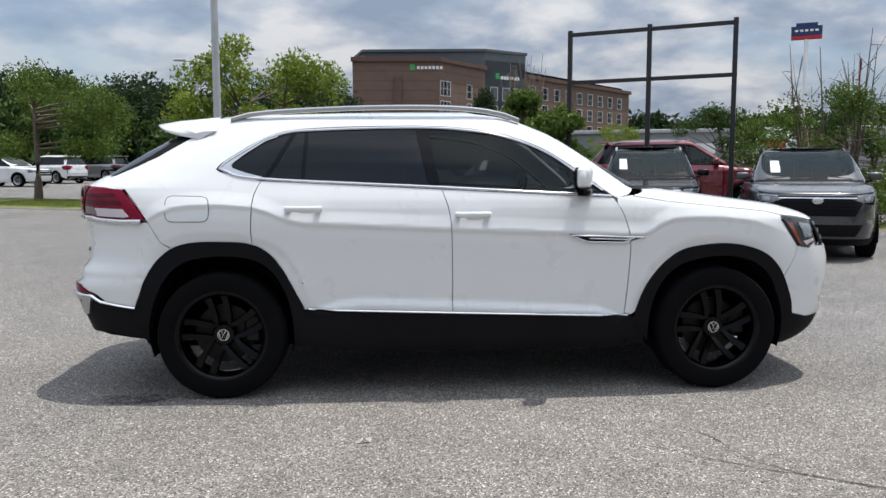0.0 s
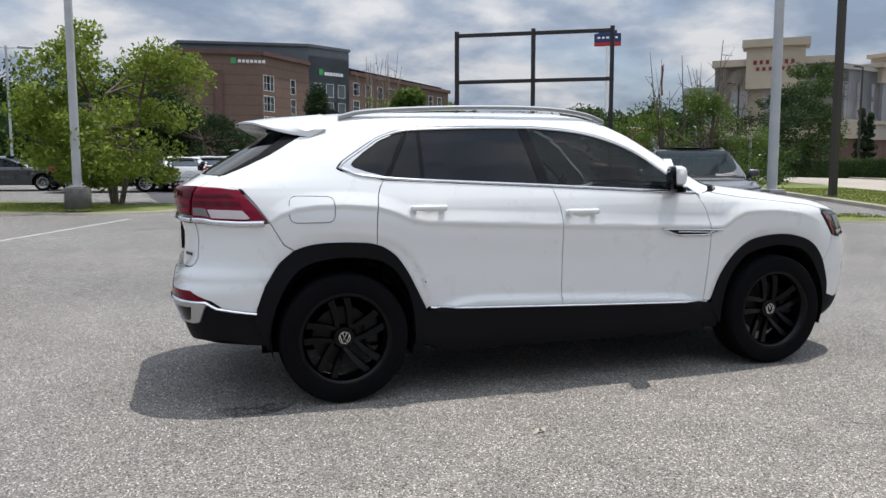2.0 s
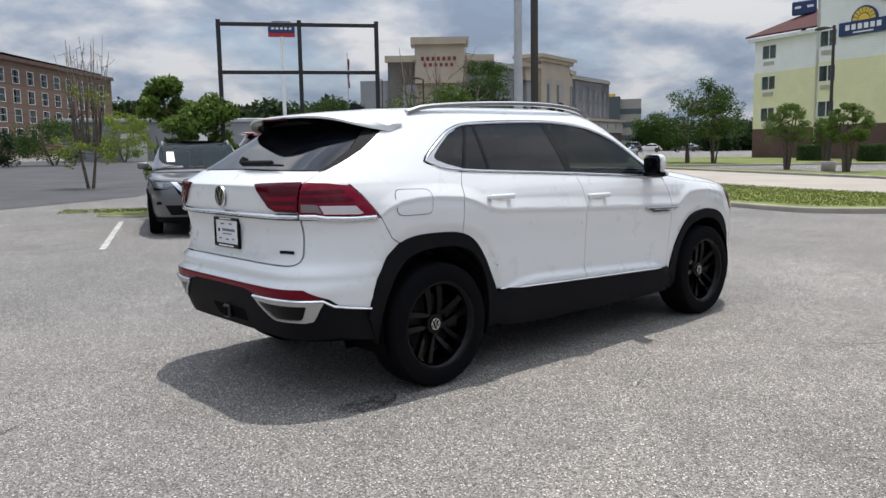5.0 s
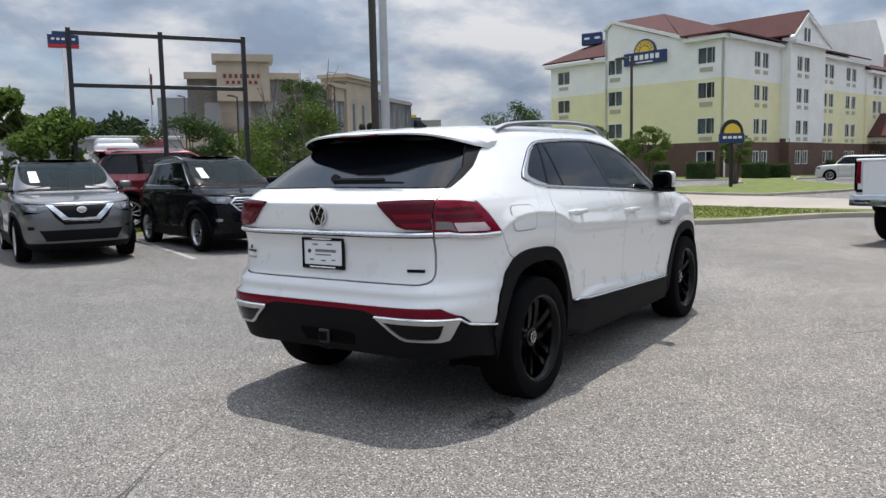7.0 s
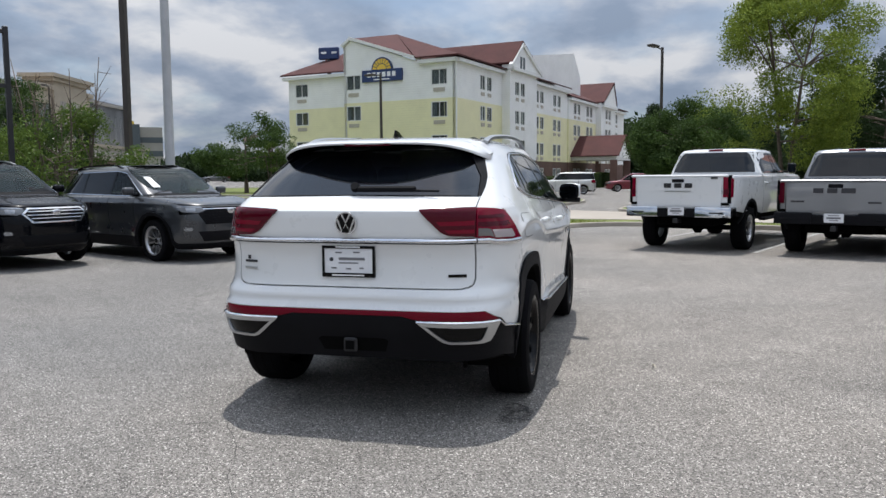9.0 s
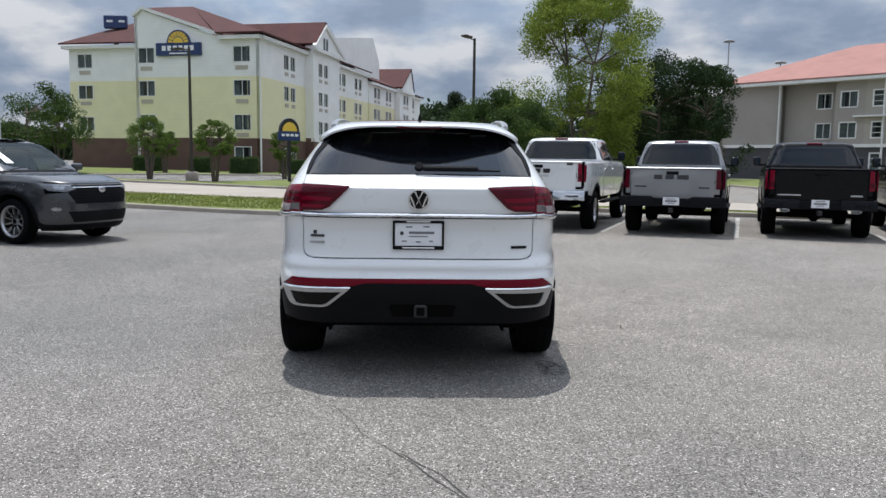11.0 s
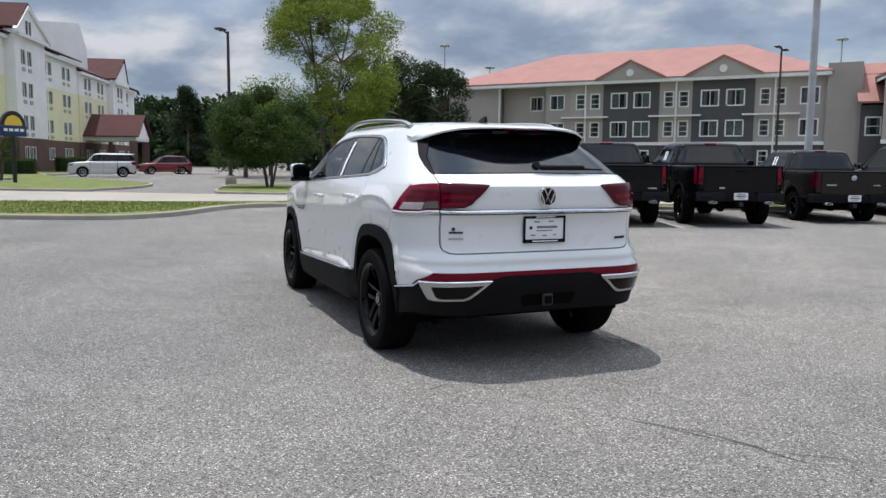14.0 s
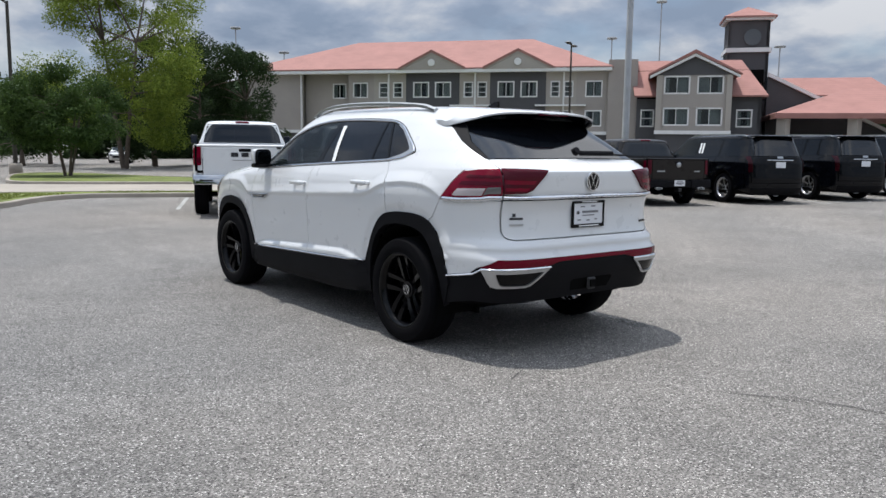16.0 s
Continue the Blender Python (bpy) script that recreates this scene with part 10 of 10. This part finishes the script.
light_pole((-5.2, 16.9), 10.5, 0.115, STEEL_GREY, "tall grey lamp post on a dark concrete base", 0.68, 0.33)
light_pole((10.2, 9.3), 11.5, 0.115, STEEL_GREY, "tall pale lamp post on a concrete base behind the parked cars", 0.75, 0.32)
light_pole((19.4, 17.0), 10.0, 0.11, BRONZE_POLE, "tall dark bronze lamp post", 0.1, 0.25, square=True)
light_pole((11.3, -17.2), 12.0, 0.12, STEEL_GREY, "tall pale lamp post behind the trucks", 0.6, 0.32)
light_pole((36.8, -2.9), 8.2, 0.10, BRONZE_POLE, "dark lamp post on a concrete base", 0.55, 0.30, (150,), CONCRETE)
light_pole((-11.9, 43.5), 7.4, 0.08, STEEL_GREY, "pale lamp post with two flat heads", 0.0, 0.3, (10, 190))
light_pole((36.8, -41.7), 9.6, 0.09, BRONZE_POLE, "dark lamp post with twin floodlights", 0.4, 0.3, (120, 300))
for x, y, h in ((52, 48, 9.0), (58, 78, 10), (38, 46, 7)):
    light_pole((x, y), h, 0.09, BRONZE_POLE, "dark lamp post before the far hotel", 0.3, 0.3, (200,))
for x, y, h in ((66.2, -91.7, 23.0), (71.5, -87.4, 18.0), (52.7, -100.5, 16.2), (104.2, -43.3, 18.6), (101.3, -49.5, 15.4)):
    t = empty("mast", Matrix.Translation(spot(x, y)), "slender high-mast highway light far off", "mast")
    part("mast_shaft", tube(0.16, 0.08, h, 10), STEEL_GREY, t)
    part("mast_ring", lathe([(0.1, h - 0.05), (0.75, h - 0.12), (0.75, h + 0.12), (0.1, h + 0.15)], 14, "Z"), STEEL_GREY, t)

# the empty black sign frame
fr = empty("sign_frame", Matrix.Translation(spot(5.35, 11.72)), "tall empty black steel sign frame with three posts", "frame")
PA, PB, PC = Vector((3.79, 12.67, 0)), Vector((5.35, 11.72, 0)), Vector((6.91, 10.82, 0))
o = Vector(fr.location)
dirf = (PC - PA).normalized()
turn = math.atan2(dirf.y, dirf.x)
for p in (PA, PB, PC):
    part("post", box((0.095, 0.095, 4.55), (p.x - o.x, p.y - o.y, 2.275 - o.z), 0.006, turn=turn), STEEL_BLACK, fr)
mid = (PA + PC) / 2
L = (PC - PA).length
for z in (4.45, 3.36):
    part("rail", box((L + 0.10, 0.085, 0.085), (mid.x - o.x, mid.y - o.y, z - o.z), 0.006, turn=turn), STEEL_BLACK, fr)

# slim post beside the end car
sp = empty("post", Matrix.Translation(spot(10.98, 11.04)), "slim grey steel post at the edge of the lot", "post")
part("shaft", tube(0.035, 0.035, 2.0, 12), STEEL_GREY, sp)
part("cap", lathe([(0.001, 2.05), (0.03, 2.03), (0.042, 1.99), (0.042, 1.97)], 12, "Z"), STEEL_GREY, sp)

# small hotel sign, tall sign post
def small_sign(at, face_dir):
    x, y = at
    t = empty("drive_sign", Matrix.Translation(spot(x, y)) @ Matrix.Rotation(face_dir, 4, "Z"), "blue hotel drive sign with a half-sun on a dark post", "sign")
    part("post", box((0.16, 0.16, 2.6), (0, 0, 1.3), 0.01), STEEL_BLACK, t)
    part("board", box((0.25, 1.35, 0.55), (0, 0, 2.75), 0.03), SIGN_BLUE, t)
    bm = bmesh.new()
    for off in (-0.10, 0.10):
        bm.faces.new([bm.verts.new((off, 0.62 * math.cos(math.pi * i / 18), 3.02 + 0.75 * math.sin(math.pi * i / 18))) for i in range(19)])
    a = list(bm.verts)
    for i in range(18):
        bm.faces.new((a[i], a[i + 1], a[20 + i], a[19 + i]))
    bmesh.ops.recalc_face_normals(bm, faces=bm.faces)
    part("sun_disc", bm, STEEL_BLACK, t, smooth=False)
    bm = bmesh.new()
    bm.faces.new([bm.verts.new((-0.112, 0.46 * math.cos(math.pi * i / 14), 3.03 + 0.52 * math.sin(math.pi * i / 14))) for i in range(15)])
    part("sun_core", bm, SIGN_GOLD, t, smooth=False)
    for i in range(4):
        part("text_bar", box((0.02, 0.20, 0.14), (-0.13, 0.42 - i * 0.28, 2.80)), SIGN_WHITE, t)


small_sign((38.8, 7.7), math.atan2(7.5 - 1.5, 39 + 7) + radians(28))
light_pole((38.6, 13.3), 7.6, 0.10, BRONZE_POLE, "dark pole with a floodlight on a concrete base", 0.55, 0.36, (60,), CONCRETE)

# tall pole sign far off
t = empty("pole_sign", Matrix.Translation((72.3, 127.5, gz(75, 126))), "tall white pole with a blue and red illuminated sign", "sign")
part("pole", tube(0.36, 0.32, 21.8, 16), SIGN_WHITE, t)
R_ = Matrix.Rotation(radians(-30), 4, "Z")
part("board", box((4.9, 0.6, 1.7), (0, 0, 23.3), 0.1), SIGN_BLUE, t, m=R_)
part("board_top", slab([(-1.7, -0.3), (1.7, -0.3), (1.7, 0.3), (-1.7, 0.3)], 24.1, 24.6), SIGN_BLUE, t, m=R_)
part("board_foot", box((4.9, 0.62, 0.7), (0, 0, 22.15), 0.1), SIGN_RED, t, m=R_)
for i in range(5):
    part("text_bar", box((0.5, 0.04, 0.35), (-1.6 + i * 0.8, -0.33, 23.3)), SIGN_WHITE, t, m=R_)
# flagpole
t = empty("flagpole", Matrix.Translation(spot(40.5, 60.5)), "tall pole with a furled flag", "flagpole")
part("pole", tube(0.07, 0.04, 10.6, 10), STEEL_GREY, t)
bm = bmesh.new()
prev = None
for i in range(9):
    z = 10.0 - i * 0.35
    ring = [bm.verts.new((0.10 + 0.10 * math.cos(2 * math.pi * k / 6) + 0.05 * math.sin(i), 0.10 * math.sin(2 * math.pi * k / 6) * (1 + 0.4 * math.sin(i * 1.7)), z)) for k in range(6)]
    if prev:
        for k in range(6):
            bm.faces.new((prev[k], prev[(k + 1) % 6], ring[(k + 1) % 6], ring[k]))
    prev = ring
part("flag", bm, SIGN_MAROON, t)
# dark office block far behind the cream hotel
ob = empty("office_block", Matrix.Translation((158.0, 116.0, 1.8)) @ Matrix.Rotation(radians(-55), 4, "Z"), "dark grey office block with a paler banded wing", "building")
part("dark_wing", box((9.0, 10, 12.6), (-2.0, 0, 6.3)), SLATE_GREY, ob, smooth=False)
part("pale_wing", box((5.0, 9, 12.0), (5.0, 1.0, 6.0)), STUCCO_PALE, ob, smooth=False)
part("roof_sign", box((5.0, 9.0, 0.7), (-1.2, 0, 12.95)), SIGN_GOLD, ob, smooth=False)
for z in (2.0, 5.2, 8.4):
    part("window_band", box((5.1, 9.1, 1.3), (5.0, 1.0, z + 0.6)), SLATE_GREY, ob, smooth=False)
# low white shed and parked lorry cab beyond the frame
sh = empty("shed", Matrix.Translation(spot(38, 82)), "long low pale metal shed", "building")
part("wall", box((34, 10, 4.2), (0, 0, 2.1)), STUCCO_GREY, sh, m=Matrix.Rotation(radians(-24), 4, "Z"))
part("roof", box((34.6, 10.6, 0.4), (0, 0, 4.4), 0.05), STEEL_GREY, sh, m=Matrix.Rotation(radians(-24), 4, "Z"))
for i in range(3):
    part("door", box((2.6, 0.1, 3.0), (-10 + i * 8, -5.02, 1.5)), WHITE_TRIM, sh, m=Matrix.Rotation(radians(-24), 4, "Z"))
lc = empty("lorry", Matrix.Translation(spot(22.3, 39.1)) @ Matrix.Rotation(radians(-28), 4, "Z"), "white lorry cab with a red panel standing behind the cars", "truck")
part("cab", box((2.4, 2.3, 1.9), (0, 0, 1.9), 0.25, seg=3), WHITE_PAINT, lc)
part("roof_fairing", slab([(-1.1, -1.0), (0.9, -0.9), (0.9, 0.9), (-1.1, 1.0)], 2.7, 3.15, None, 0.2), WHITE_PAINT, lc)
part("panel", box((1.2, 0.04, 0.5), (0.0, -1.17, 2.3)), SIGN_RED, lc)
part("tank", box((1.5, 1.6, 2.1), (2.3, 0.6, 2.2), 0.3, seg=3), RED_PAINT, lc)
for x in (-0.7, 2.3):
    part("wheel", lathe([(0.1, -0.15), (0.48, -0.15), (0.5, 0), (0.48, 0.15), (0.1, 0.15)], 20), RUBBER, lc, m=Matrix.Translation((x, -1.0, 0.5)))

DRY_LEAF = vary("dry_leaf", (0.42, 0.38, 0.31), 0.3, 30, 0.8)
# a dead leaf, an oil stain and cracks on the asphalt
bm = bmesh.new()
pts = [(0.55 * x, 0.55 * y) for x, y in [(-0.085, 0.0), (-0.05, 0.018), (-0.01, 0.012), (0.03, 0.03), (0.05, 0.012), (0.085, 0.02), (0.06, -0.006), (0.03, -0.02), (0.0, -0.008), (-0.04, -0.016)]]
c = bm.verts.new((0, 0, 0.022))
ring = [bm.verts.new((x, y, 0.004 + 0.012 * (i % 3))) for i, (x, y) in enumerate(pts)]
for i in range(len(ring)):
    bm.faces.new((c, ring[i], ring[(i + 1) % len(ring)]))
tagged(part("leaf", bm, DRY_LEAF, m=Matrix.Translation((-0.635, -1.775, 0)) @ Matrix.Rotation(radians(10), 4, "Z")), "curled pale dead leaf on the asphalt", "leaf")
STAIN = Mat("oil_stain", (0.02, 0.02, 0.02), 0.5)
mixs = STAIN.n.new("ShaderNodeMixShader")
trs = STAIN.n.new("ShaderNodeBsdfTransparent")
STAIN.l.new(STAIN.ramp(STAIN.noise(14, 6, 0.7), [(0.42, 0.0), (0.62, 0.75)]), mixs.inputs[0])
STAIN.l.new(trs.outputs[0], mixs.inputs[1])
STAIN.l.new(STAIN.p.outputs[0], mixs.inputs[2])
STAIN.l.new(mixs.outputs[0], STAIN.n["Material Output"].inputs[0])
tagged(part("oil_stain", drape([(-2.02 + 0.20 * (1 + 0.25 * math.sin(3 * a)) * math.cos(a), -0.93 + 0.13 * (1 + 0.25 * math.cos(2 * a)) * math.sin(a)) for a in np.linspace(0, 2 * math.pi, 24, endpoint=False)], 0.0045, 0.06), STAIN.m), "dark oil stain on the asphalt", "stain", kind="structure")
for k, line in enumerate((
        [(-3.3, 2.72), (-3.1, 2.17), (-2.9, 1.74), (-2.78, 1.35), (-2.68, 0.97), (-2.54, 0.71)], [(-2.54, 0.71), (-2.94, 0.44), (-3.31, 0.27), (-3.6, 0.11), (-4.04, -0.19), (-4.4, -0.33)],
        [(-3.25, 5.06), (-3.23, 3.39), (-3.1, 2.2)], [(1.22, 7.01), (0.29, 5.06), (-0.69, 3.35), (-1.56, 2.83), (-2.10, 2.83)], [(1.49, 3.07), (1.35, 2.43), (1.17, 1.52), (1.72, 1.08)],
        [(-0.48, -5.39), (-1.43, -4.89), (-2.27, -4.21), (-2.86, -3.71)], [(-1.28, 3.23), (-1.17, 2.96), (-1.04, 2.73), (-0.90, 2.51)], [(0.96, -1.56), (1.11, -1.78), (1.20, -2.14), (1.5, -2.42), (1.9, -2.65)],
        [(3.17, -0.50), (2.72, -1.02), (2.69, -1.40), (2.65, -1.75)],
        [(-3.62, 0.07), (-3.86, -0.11), (-4.23, -0.24), (-4.46, -0.49), (-4.66, -0.67)],
        [(0.97, 6.65), (-0.03, 4.32), (-0.5, 3.53), (-1.01, 3.03)],
        [(2.15, 3.39), (1.44, 2.13), (0.27, 1.15)],
        [(0.77, -1.92), (1.59, -2.55), (2.23, -3.36), (3.52, -4.48)])):
    crack(line, 0.028 if k in (0, 2) else 0.014, k + 1)

# a strip of newer, darker asphalt between the far parking rows
tagged(part("pavement", drape([(-3.2, 20.0), (-0.4, 17.6), (4.6, 20.6), (12.0, 32.0), (26.0, 80.0), (28.0, 95.0), (-3.0, 95.0), (-6.0, 60.0), (-4.6, 34.0), (-3.8, 24.0)], 0.006, 4.0), DARK_ASPHALT), "newer dark asphalt lane between the far rows", "pavement", kind="structure")
